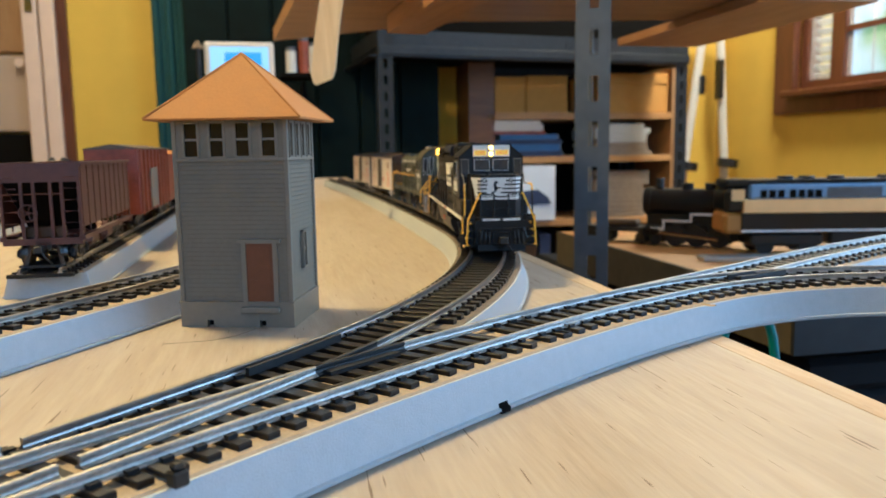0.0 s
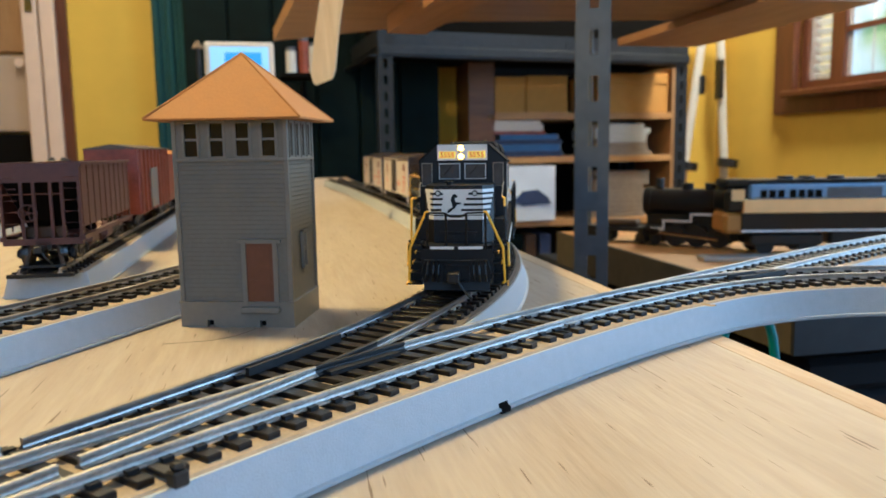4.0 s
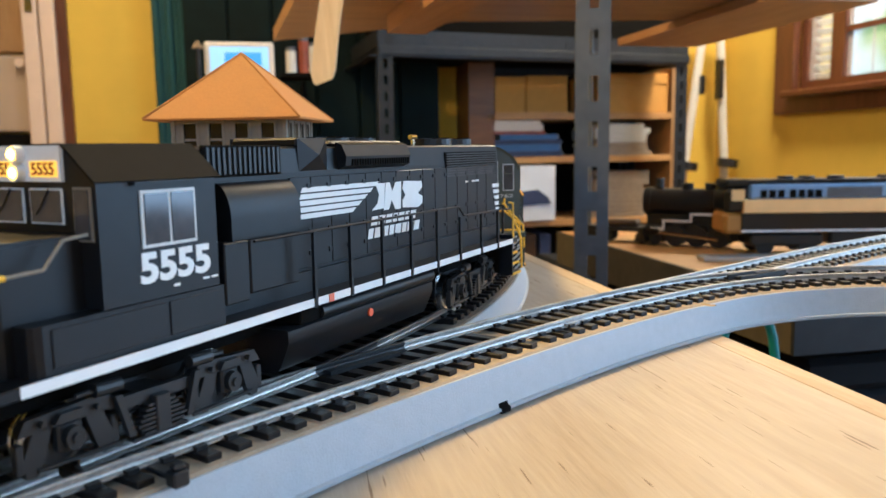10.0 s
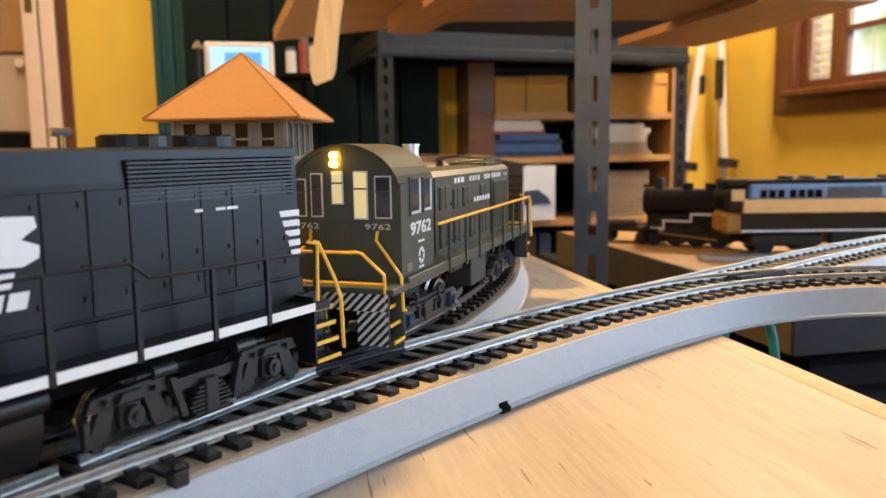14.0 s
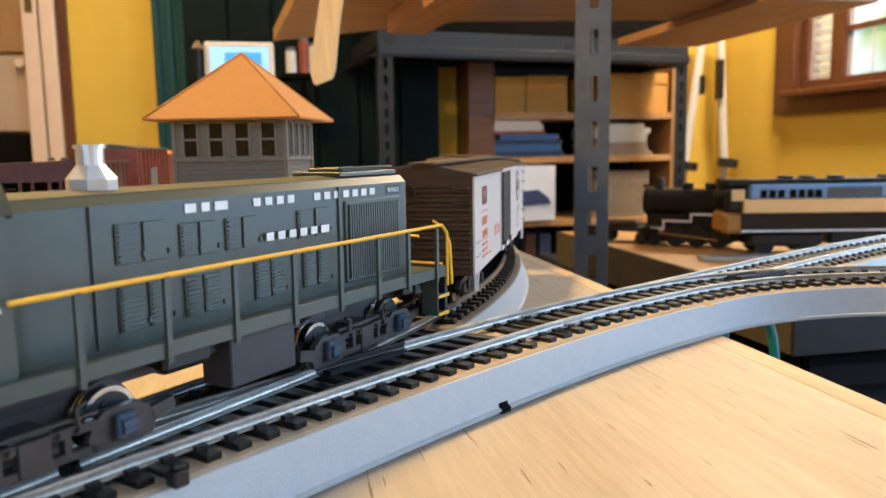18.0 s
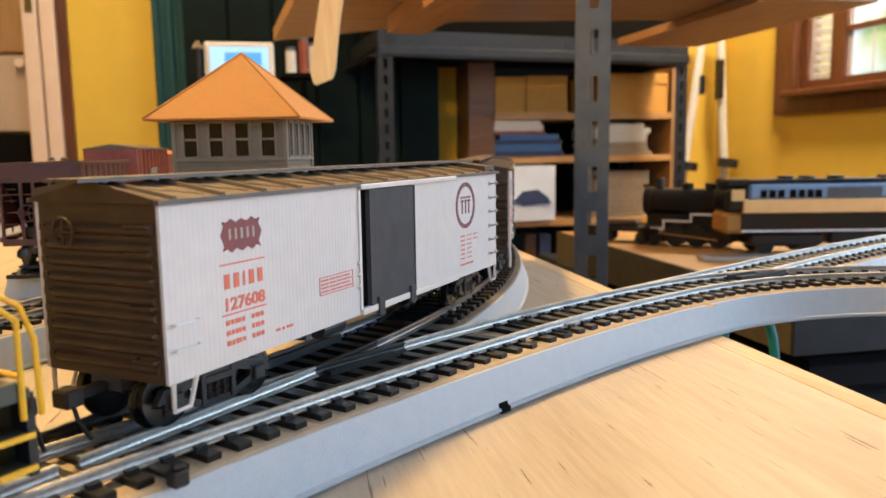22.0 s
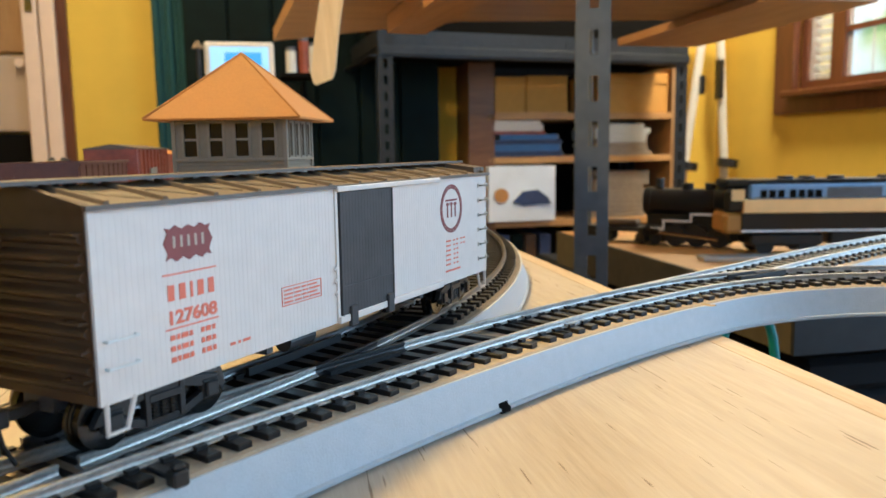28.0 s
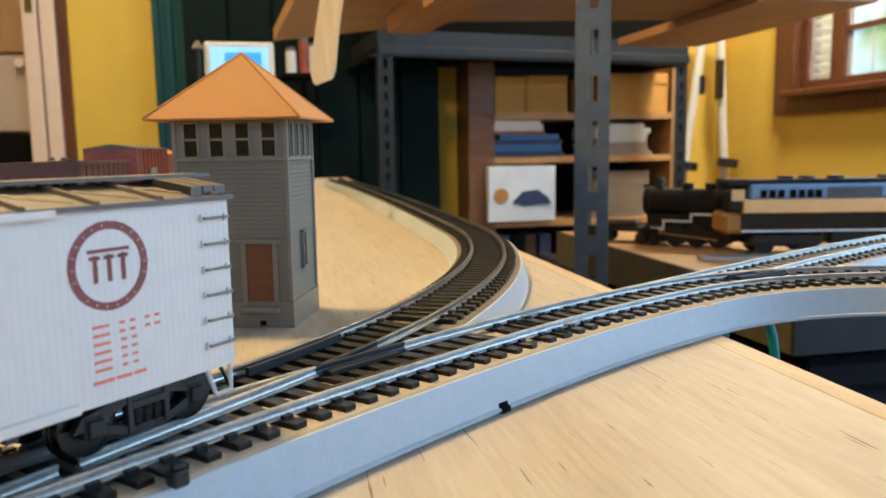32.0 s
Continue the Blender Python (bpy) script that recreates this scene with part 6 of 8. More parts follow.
        part("emblem_bars", bm, M["door_beige"], c)
        bm = bmesh.new()
        for z in (0.0306, 0.0204):
            flank_shape(bm, [(0.0626, z), (0.0490, z), (0.0490, z + 0.0003), (0.0626, z + 0.0003)], y)
        part("print_rule", bm, M["red_print"], c)
        print_bars(c, M["red_print"], 0.0616, 0.0498, 0.0258, 0.0288, y, [5, 4, 5, 4, 2, 4, 5, 4, 5])
        lettering("127608", 0.0026, M["red_print"], c, side_m(0.0557, s * 0.01654, 0.0214, s), "", width=0.0122, name="car_number", bold=0.00012)
        for z in (0.0184, 0.0163, 0.0142):
            print_bars(c, M["red_print"], 0.0616, 0.0560, z, z + 0.0010, y, [3, 1, 2, 1, 4, 1, 2])
            print_bars(c, M["red_print"], 0.0538, 0.0500, z, z + 0.0010, y, [2, 1, 3, 1, 2])
        print_bars(c, M["red_print"], 0.0460, 0.0400, 0.0138, 0.0144, y, [2, 1, 1, 1, 3])
        bm = bmesh.new()
        for x0, x1, z0, z1 in ((0.0292, 0.0145, 0.0228, 0.0230), (0.0292, 0.0145, 0.0186, 0.0188), (0.0292, 0.0290, 0.0186, 0.0230), (0.0147, 0.0145, 0.0186, 0.0230)):
            flank_shape(bm, [(x0, z0), (x1, z0), (x1, z1), (x0, z1)], y)
        part("notice_border", bm, M["red_print"], c)
        for i in range(4):
            print_bars(c, M["red_print"], 0.0284, 0.0152 + (i % 2) * 0.001, 0.0192 + i * 0.0009, 0.0196 + i * 0.0009, y, [5, 1, 4, 1, 3, 1, 6])
        bm = bmesh.new()
        k = 28
        y0, y1 = sorted((y, y + s * 0.00012))
        rg = [[bm.verts.new((-0.0530 + r * math.cos(i * 2 * math.pi / k), yy, 0.0342 + r * math.sin(i * 2 * math.pi / k))) for i in range(k)] for r, yy in ((0.0063, y0), (0.0077, y0), (0.0077, y1), (0.0063, y1))]
        for p, q in ((0, 1), (1, 2), (2, 3), (3, 0)):
            for i in range(k):
                bm.faces.new((rg[p][i], rg[p][(i + 1) % k], rg[q][(i + 1) % k], rg[q][i]))
        ring = part("ring_emblem", bm, M["maroon_print"], c, "dark maroon ring emblem")
        bm = bmesh.new()
        for i in range(22):
            if i % 7 == 6:
                continue
            a = i * 2 * math.pi / 22
            ca, sa = math.cos(a), math.sin(a)
            flank_shape(bm, [(-0.0530 + r * ca - t * sa, 0.0342 + r * sa + t * ca) for r, t in ((0.0068, -0.00012), (0.0072, -0.00012), (0.0072, 0.00012), (0.0068, 0.00012))], y + s * 0.0001, 0.0001)
        part("ring_ticks", bm, M["door_beige"], ring)
        bm = bmesh.new()
        flank_shape(bm, [(-0.0490, 0.0372), (-0.0570, 0.0372), (-0.0570, 0.0366), (-0.0490, 0.0366)], y)
        for x in (-0.0503, -0.0530, -0.0557):
            flank_shape(bm, [(x + 0.0004, 0.0315), (x - 0.0004, 0.0315), (x - 0.0004, 0.0362), (x + 0.0004, 0.0362)], y)
            flank_shape(bm, [(x + 0.0010, 0.0354), (x - 0.0010, 0.0354), (x - 0.0010, 0.0360), (x + 0.0010, 0.0360)], y)
        part("ring_mark", bm, M["maroon_print"], c)
        for i in range(6):
            z = 0.0238 - i * 0.0015
            print_bars(c, M["red_print"], -0.0490, -0.0575 if i > 1 else -0.0625, z, z + 0.0005, y, [3, 2, 1, 1, 1] if i > 1 else [3, 2, 1, 1, 1, 2, 1, 1, 1])
        print_bars(c, M["red_print"], -0.0485, -0.0590, 0.0142, 0.0148, y, [8, 1, 6, 1, 5])
    # roof
    bm = bmesh.new()
    prism(bm, [(-0.0172, 0.0440), (-0.0172, 0.0446), (0, 0.0474), (0.0172, 0.0446), (0.0172, 0.0440)], -H - 0.0008, H + 0.0008, "x")
    roof = part("roof", bm, M["car_roof"], c, "tan brown ribbed metal roof")
    for i in range(13):
        x = -0.0768 + i * 0.0128
        bm = bmesh.new()
        for s in (-1, 1):
            a = [bm.verts.new((x + dx, s * yy, zz)) for dx, yy, zz in ((-0.0007, 0.0170, 0.0446), (0.0007, 0.0170, 0.0446), (0.0007, 0.0010, 0.0473), (-0.0007, 0.0010, 0.0473))]
            b = [bm.verts.new((x + dx, s * yy, zz)) for dx, yy, zz in ((-0.0004, 0.0172, 0.0453), (0.0004, 0.0172, 0.0453), (0.0004, 0.0010, 0.0480), (-0.0004, 0.0010, 0.0480))]
            bm.faces.new(b)
            for k in range(4):
                bm.faces.new((a[k], a[(k + 1) % 4], b[(k + 1) % 4], b[k]))
            # pressed diagonal between ribs
            if i < 12:
                rod(bm, (x + 0.0028, s * 0.0150, 0.0449), (x + 0.0100, s * 0.0060, 0.0464), 0.0004, 5)
        part("roof_rib", bm, M["car_roof"], roof)
    for s in (-1, 1):
        ya, yb = sorted((s * 0.0168, s * 0.0175))
        part("eave", cubes((-H - 0.0009, H + 0.0009, ya, yb, 0.0438, 0.0447)), M["car_rib"], roof, "dark eave strip of the roof")
    wk = part("running_board", cubes((-0.0868, 0.0868, -0.0046, -0.0017, 0.0480, 0.0487), (-0.0868, 0.0868, -0.0014, 0.0014, 0.0480, 0.0487), (-0.0868, 0.0868, 0.0017, 0.0046, 0.0480, 0.0487)), M["car_rib"], c, "dark plank running board")
    for d in (-1, 1):
        bm = bmesh.new()
        for k in range(3):
            x0, x1 = sorted((d * (0.0722 + k * 0.0029), d * (0.0748 + k * 0.0029)))
            prism(bm, [(-d * 0.0046, 0.0462), (-d * 0.0046, 0.0481), (-d * 0.0156, 0.0466), (-d * 0.0156, 0.0444)], x0, x1, "x")
        part("lateral_board", bm, M["car_rib"], c, "dark slatted corner platform")
    # underframe and brake gear
    part("centre_sill", cubes((-H, H, -0.0040, 0.0040, 0.0078, 0.0106), (-0.046, 0.046, -0.0036, 0.0036, 0.0058, 0.0080), (-0.020, 0.020, -0.0140, 0.0140, 0.0095, 0.0106), (-0.036, -0.034, -0.015, 0.015, 0.0085, 0.0106), (0.034, 0.036, -0.015, 0.015, 0.0085, 0.0106)), M["sub_grey"], c)
    bm = bmesh.new()
    rod(bm, (0.012, 0.008, 0.0075), (0.022, 0.008, 0.0075), 0.0026, 12)
    rod(bm, (-0.025, -0.006, 0.0080), (0.012, -0.006, 0.0080), 0.0004, 6)
    part("air_brake_tank", bm, M["sub_grey"], c)
    bm = bmesh.new()
    wire(bm, [(0.0825, -0.006 + 0.0028 * math.cos(i * 0.5236), 0.0385 + 0.0028 * math.sin(i * 0.5236)) for i in range(13)], 0.0003)
    for i in range(4):
        rod(bm, (0.0825, -0.006, 0.0385), (0.0825, -0.006 + 0.0028 * math.cos(i * 1.5708), 0.0385 + 0.0028 * math.sin(i * 1.5708)), 0.00022, 6)
    rod(bm, (0.0800, -0.006, 0.0385), (0.0825, -0.006, 0.0385), 0.0006, 6)
    part("brake_wheel", bm, M["car_brown"], c)
    for d in (-1, 1):
        coupler(c, d * 0.0806, d)
    for side in (1, -1):
        truck(c, 0.062, side, 0.0112, "freight", 0.0125)
    # the print forward of the door sits a little nearer the front
    for ch in c.children:
        kind = ch.name.split(".")[0]
        if kind == "car_number":
            ch.matrix_basis = Matrix.Translation((0.0028, 0, 0)) @ ch.matrix_basis
        elif kind in ("hide_emblem", "emblem_bars", "print_rule", "print_mark", "notice_border") and min(v.co.x for v in ch.data.vertices) > 0.012:
            ch.data.transform(Matrix.Translation((0.0028, 0, 0)))
    return c


car1 = box_car("box_car", "off-white box car with brown ends coupled behind the switcher")
car2 = box_car("box_car", "off-white box car with brown ends closing the train", 0.0106)


# ---- freight cars on the siding ----
def on_line(line, s):
    ss = [q[3] for q in line]
    i = min(max(int(np.searchsorted(ss, s)) - 1, 0), len(line) - 2)
    a, b = line[i], line[i + 1]
    f = (s - a[3]) / (b[3] - a[3])
    return tuple(a[j] + f * (b[j] - a[j]) for j in range(3))


def standing(s, half, line=None):
    line = line or D_LINE
    a, b = on_line(line, s - half), on_line(line, s + half)
    return pose((a[0] + b[0]) / 2, (a[1] + b[1]) / 2, RAIL, 0, 0, math.degrees(math.atan2(a[1] - b[1], a[0] - b[0])))


def still_trucks(car, half):
    for side in (1, -1):
        truck(car, half, side, 0.0112, "freight", 0.0125)
    TRUCKS.pop(car.name), WHEELS.pop(car.name)


hop = thing("hopper_car", standing(0.072, 0.045), "maroon open hopper car standing on the siding", "freight car")
hp = M["hopper"]
HL = 0.062
for s in (-1, 1):
    ya, yb = sorted((s * 0.0168, s * 0.0178))
    sd = part("side_panel", cubes((-HL, HL, ya, yb, 0.0180, 0.0480)), hp, hop)
    for i in range(10):
        x = -HL + 0.003 + i * (2 * HL - 0.006) / 9
        yc, yd = sorted((s * 0.0178, s * 0.0182))
        part("side_rib", cubes((x - 0.0006, x + 0.0006, yc, yd, 0.0150, 0.0478)), hp, sd)
    yc, yd = sorted((s * 0.0160, s * 0.0190))
    part("top_chord", cubes((-HL, HL, yc, yd, 0.0476, 0.0492)), hp, sd)
    part("side_sill", cubes((-HL, HL, yc, yd, 0.0120, 0.0142)), hp, hop)
for d in (-1, 1):
    xa, xb = sorted((d * (HL - 0.001), d * (HL - 0.0002)))
    part("end_panel", cubes((xa, xb, -0.0168, 0.0168, 0.0400, 0.0490)), hp, hop)
    bm = bmesh.new()
    a = [bm.verts.new(p) for p in ((d * HL * 0.985, -0.0165, 0.0405), (d * HL * 0.985, 0.0165, 0.0405), (d * HL * 0.35, 0.0165, 0.0120), (d * HL * 0.35, -0.0165, 0.0120))]
    b = [bm.verts.new((v.co.x - d * 0.001, v.co.y, v.co.z)) for v in a]
    bm.faces.new(a)
    bm.faces.new(b[::-1])
    for i in range(4):
        bm.faces.new((a[i], b[i], b[(i + 1) % 4], a[(i + 1) % 4]))
    part("slope_sheet", bm, M["dark"], hop)
    for y in (-0.0172, -0.0085, -0.0030, 0.0045, 0.0095, 0.0172):
        xa, xb = sorted((d * (HL - 0.0016), d * (HL - 0.0004)))
        part("end_post", cubes((xa, xb, y - 0.0007, y + 0.0007, 0.0120, 0.0490)), hp, hop)
    for s in (-1, 1):
        for i in range(6):
            z = 0.0150 + i * 0.0055
            part("ladder_rung", wire(bmesh.new(), [(d * HL, s * 0.0105, z), (d * (HL + 0.0008), s * 0.0105, z), (d * (HL + 0.0008), s * 0.0165, z), (d * HL, s * 0.0165, z)], 0.0004), hp, hop)
    part("end_sill", cubes((min(d * HL, d * (HL - 0.003)), max(d * HL, d * (HL - 0.003)), -0.0178, 0.0178, 0.0100, 0.0132)), hp, hop)
    part("end_rail", wire(bmesh.new(), [(d * HL, -0.0165, 0.0340), (d * (HL + 0.001), -0.0150, 0.0345), (d * (HL + 0.001), 0.0100, 0.0345)], 0.0004), hp, hop)
    coupler(hop, d * HL, d)
bm = bmesh.new()
wire(bm, [(HL + 0.0012, -0.0055 + 0.0040 * math.cos(i * 0.4488), 0.0255 + 0.0040 * math.sin(i * 0.4488)) for i in range(15)], 0.0004)
for i in range(5):
    rod(bm, (HL + 0.0010, -0.0055, 0.0255), (HL + 0.0012, -0.0055 + 0.0040 * math.cos(i * 1.2566), 0.0255 + 0.0040 * math.sin(i * 1.2566)), 0.0003, 6)
rod(bm, (HL - 0.0010, -0.0055, 0.0255), (HL + 0.0014, -0.0055, 0.0255), 0.0007, 8)
part("brake_wheel", bm, hp, hop)
part("centre_sill", cubes((-HL, HL, -0.0035, 0.0035, 0.0080, 0.0115)), M["truck"], hop)
for x in (-0.018, 0.018):
    part("hopper_bay", cubes((x - 0.010, x + 0.010, -0.0140, 0.0140, 0.0040, 0.0140), bevel=0.003), hp, hop)
still_trucks(hop, 0.045)

redc = thing("red_box_car", standing(0.250, 0.055), "oxide red box car with a pale grey door on the siding", "freight car")
rd = M["red_car"]
part("car_body", cubes((-0.072, 0.072, -0.0172, 0.0172, 0.0105, 0.0560), bevel=0.0004), rd, redc)
bm = bmesh.new()
prism(bm, [(-0.0178, 0.0558), (-0.0178, 0.0566), (0, 0.0595), (0.0178, 0.0566), (0.0178, 0.0558)], -0.0725, 0.0725, "x")
part("roof", bm, M["car_rib"], redc, "dark weathered roof")
for s in (-1, 1):
    ya, yb = sorted((s * 0.0172, s * 0.0184))
    part("sliding_door", cubes((-0.006, 0.026, ya, yb, 0.0125, 0.0420), bevel=0.0003), M["tower_trim"], redc, "pale grey door panel")
    for i in range(9):
        x = -0.068 + i * 0.017
        part("side_rib", cubes((x - 0.0006, x + 0.0006, ya - 0.0006 * (s > 0), yb + 0.0006 * (s < 0), 0.0110, 0.0556)), rd, redc)
for d in (-1, 1):
    for i in range(8):
        xa, xb = sorted((d * 0.072, d * 0.0727))
        part("end_rib", cubes((xa, xb, -0.0150, 0.0150, 0.0150 + i * 0.005, 0.0170 + i * 0.005)), rd, redc)
    coupler(redc, d * 0.072, d)
part("centre_sill", cubes((-0.07, 0.07, -0.0035, 0.0035, 0.0080, 0.0106)), M["truck"], redc)
still_trucks(redc, 0.055)

orange = thing("orange_box_car", standing(0.395, 0.055), "faded orange-red box car further along the siding", "freight car")
part("car_body", cubes((-0.072, 0.072, -0.0172, 0.0172, 0.0105, 0.0520), bevel=0.0004), rd, orange)
bm = bmesh.new()
prism(bm, [(-0.0178, 0.0518), (0, 0.0560), (0.0178, 0.0518)], -0.0725, 0.0725, "x")
part("roof", bm, M["roof_orange"], orange)
for s in (-1, 1):
    ya, yb = sorted((s * 0.0172, s * 0.0184))
    part("sliding_door", cubes((-0.012, 0.012, ya, yb, 0.0125, 0.0500)), M["car_brown"], orange)
for d in (-1, 1):
    coupler(orange, d * 0.072, d)
part("centre_sill", cubes((-0.07, 0.07, -0.0035, 0.0035, 0.0080, 0.0106)), M["truck"], orange)
still_trucks(orange, 0.055)

# bumper at the end of the siding
bump = thing("track_bumper", standing(0.012, 0.004), "rusty timber track bumper at the siding's end", "track bumper")
bm = bmesh.new()
for s in (-1, 1):
    rod(bm, (0.004, s * 0.0085, 0.0), (-0.004, s * 0.0040, 0.0165), 0.0011, 6)
    rod(bm, (-0.010, s * 0.0085, 0.0), (-0.004, s * 0.0040, 0.0165), 0.0011, 6)
part("frame", bm, M["car_brown"], bump)
part("buffer_beam", cubes((-0.0055, -0.0025, -0.0095, 0.0095, 0.0130, 0.0185), bevel=0.0005), M["car_brown"], bump)
part("foot_plate", cubes((-0.012, 0.006, -0.0105, 0.0105, -0.0004, 0.0008)), M["truck"], bump)

# dark gondola on the far side, on its own length of riser
G_LINE = run((-0.42, 0.60, radians(60)), [(0.34, 0.0)])
riser("track_riser", cut(G_LINE, 0, 1), "grey foam riser behind the siding")
track_g = thing("back_track", pose(0, 0, 0), "short length of model track behind the siding", "model track", "model tracks")
for g in (G, -G):
    part("rail", rail_bar(cut(G_LINE, 0, 1), g), M["rail_old"], track_g)
lay_ties(track_g, G_LINE, 0.003, 0.335, 0.0078)
gon = thing("gondola_car", standing(0.19, 0.055, G_LINE), "black gondola car heaped with dark scrap", "freight car")
part("tub", cubes((-0.085, 0.085, -0.0165, -0.0155, 0.0105, 0.0400), (-0.085, 0.085, 0.0155, 0.0165, 0.0105, 0.0400), (-0.085, -0.084, -0.0155, 0.0155, 0.0105, 0.0400),
                  (0.084, 0.085, -0.0155, 0.0155, 0.0105, 0.0400), (-0.084, 0.084, -0.0155, 0.0155, 0.0105, 0.0120)), M["truck"], gon)
random.seed(5)
for i in range(16):
    x, y = random.uniform(-0.07, 0.07), random.uniform(-0.009, 0.009)
    b = bmesh.new()
    box(b, -0.010, 0.010, -0.0045, 0.0045, -0.003, 0.003, 0.001)
    part("scrap_piece", b, M["sub_grey"], gon, m=Matrix.Translation((x, y, 0.041 + random.uniform(-0.002, 0.008))) @ Euler((random.random(), random.random(), random.random() * 6)).to_matrix().to_4x4())
part("load", cubes((-0.080, 0.080, -0.0150, 0.0150, 0.0120, 0.0415), bevel=0.003), M["sub_grey"], gon)
still_trucks(gon, 0.055)


# ---- shelving unit with the larger trains ----
def angle_bar(bm, p0, p1, w, t, m1, m2, pitch=0.05):
    """A slotted angle bar from p0 to p1: two flanges along m1 and m2, pierced by slots."""
    p0, p1 = Vector(p0), Vector(p1)
    ax = (p1 - p0).normalized()
    L = (p1 - p0).length
    for u in (Vector(m1), Vector(m2)):
        nrm = ax.cross(u).normalized()
        f = Matrix((ax.to_4d(), u.to_4d(), nrm.to_4d(), (0, 0, 0, 1))).transposed()
        f[0][3], f[1][3], f[2][3], f[3][3] = p0.x, p0.y, p0.z, 1
        f[3][0] = f[3][1] = f[3][2] = 0
        box(bm, 0, L, 0, w * 0.36, 0, t, m=f)
        box(bm, 0, L, w * 0.64, w, 0, t, m=f)
        x = 0.0
        while x < L:
            box(bm, x, min(x + pitch * 0.45, L), w * 0.36, w * 0.64, 0, t, m=f)
            x += pitch
    return bm


def in_room(x, y):
    p = ROOM @ Vector((x, y, 0))
    return p


rx, ry = (ROOM.to_3x3() @ Vector((1, 0, 0))), (ROOM.to_3x3() @ Vector((0, 1, 0)))
UZ, LZ = 0.2406, -0.080
unit = thing("shelving_unit", ROOM, "blue-grey slotted steel shelving unit with varnished pine boards", "shelving")
for x, y, a, b, k in ((0.3130, 0.7783, 1, 1, 0.95), (1.90, 1.190, -1, 1, 1), (1.90, 1.30, -1, -1, 1), (0.520, 1.30, 1, -1, 1)):
    bm = bmesh.new()
    angle_bar(bm, (x, y, Z0), (x, y, 1.1), 0.036 * k, 0.002, (a * 0.86, -b * 0.5, 0), (a * 0.5, b * 0.86, 0), 0.05 * k)
    part("post", bm, M["steel"], unit, "slotted steel angle post")
part("lower_board", cubes((0.500, 1.92, 0.66, 1.32, LZ - 0.016, LZ)), M["wood_bright"], unit, "orange pine shelf board")
part("lower_beam", cubes((0.494, 1.92, 0.654, 0.659, LZ - 0.056, LZ + 0.001)), M["steel_dark"], unit, "dark steel shelf beam")
part("end_beam", cubes((0.494, 0.4985, 0.6595, 1.32, LZ - 0.056, LZ + 0.001)), M["beam_olive"], unit, "dull olive-brown end beam")
bm = bmesh.new()
prism(bm, [(0.002, 1.226), (0.0335, 0.800), (0.644, 0.775), (0.644, 0.950), (0.246, 1.020)], UZ, UZ + 0.018, "z")
part("upper_board", bm, M["wood_upper"], unit, "varnished pine upper board")
part("edge_strip", cubes((0.525, 0.660, 0.76, 1.140, UZ - 0.012, UZ - 0.001)), M["wood_pale_dark"], unit, "lighter pine edging")
j = part("joist", cubes((-0.025, 0.025, -0.20, 0.11, -0.022, 0.0)), M["wood_pale_dark"], unit, "pine joist under the board")
j.matrix_basis = pose(0.1735, 0.867, UZ - 0.001, 0, 0, 4.4)
for y in (0.82, 1.15):
    part("board_hanger", cubes((0.03, 0.05, y, y + 0.02, UZ + 0.018, Z1)), M["steel"], unit)

# second steel frame further back
fr = thing("steel_frame", ROOM, "empty slotted steel rack standing before the dark cabinet", "shelving")
FZ = 0.438
for x, y, a, b in ((0.314, 2.39, 1, 1), (1.448, 2.56, -1, 1), (1.448, 3.02, -1, -1), (0.265, 3.02, 1, -1)):
    bm = bmesh.new()
    angle_bar(bm, (x, y, Z0), (x, y, FZ + 0.02), 0.045, 0.003, (a, 0, 0), (0, b, 0))
    part("post", bm, M["steel_dark"], fr, "slotted steel angle post")
for p, q in (((0.314, 2.39), (1.448, 2.56)), ((0.314, 2.39), (0.265, 3.02)), ((1.448, 2.56), (1.448, 3.02)), ((0.265, 3.02), (1.448, 3.02))):
    bm = bmesh.new()
    v = Vector((q[0] - p[0], q[1] - p[1], 0)).normalized()
    nrm = Vector((-v.y, v.x, 0))
    m_ = Matrix.Translation((p[0], p[1], FZ)) @ Matrix.Rotation(math.atan2(v.y, v.x), 4, "Z")
    L = math.hypot(q[0] - p[0], q[1] - p[1])
    box(bm, 0, L, -0.003, 0.003, -0.052, 0.0, m=m_)
    box(bm, 0, L, -0.010, -0.003, -0.075, -0.048, 0.002, m=m_)
    box(bm, 0, L, -0.004, 0.030, -0.080, -0.075, m=m_)
    x_ = 0.05
    while x_ < L - 0.05:
        box(bm, x_, x_ + 0.020, -0.0045, -0.003, -0.034, -0.020, m=m_)
        x_ += 0.10
    part("beam", bm, M["steel_dark"], fr, "slotted steel beam")
part("deck", cubes((0.30, 1.44, 2.62, 3.0, FZ - 0.050, FZ - 0.030)), M["dark"], fr, "dark board in the frame")

# black box added to darken the space above the rack's beam
rack_dark_box = thing("storage_box", ROOM, "long black box added on the steel rack to darken the gap above it", "box")
part("box", cubes((0.33, 1.43, 2.62, 3.0, FZ + 0.001, FZ + 0.22), bevel=0.006), M["dark"], rack_dark_box)
part("lid", cubes((0.32, 1.44, 2.61, 3.01, FZ + 0.22, FZ + 0.245), bevel=0.004), M["dark"], rack_dark_box)

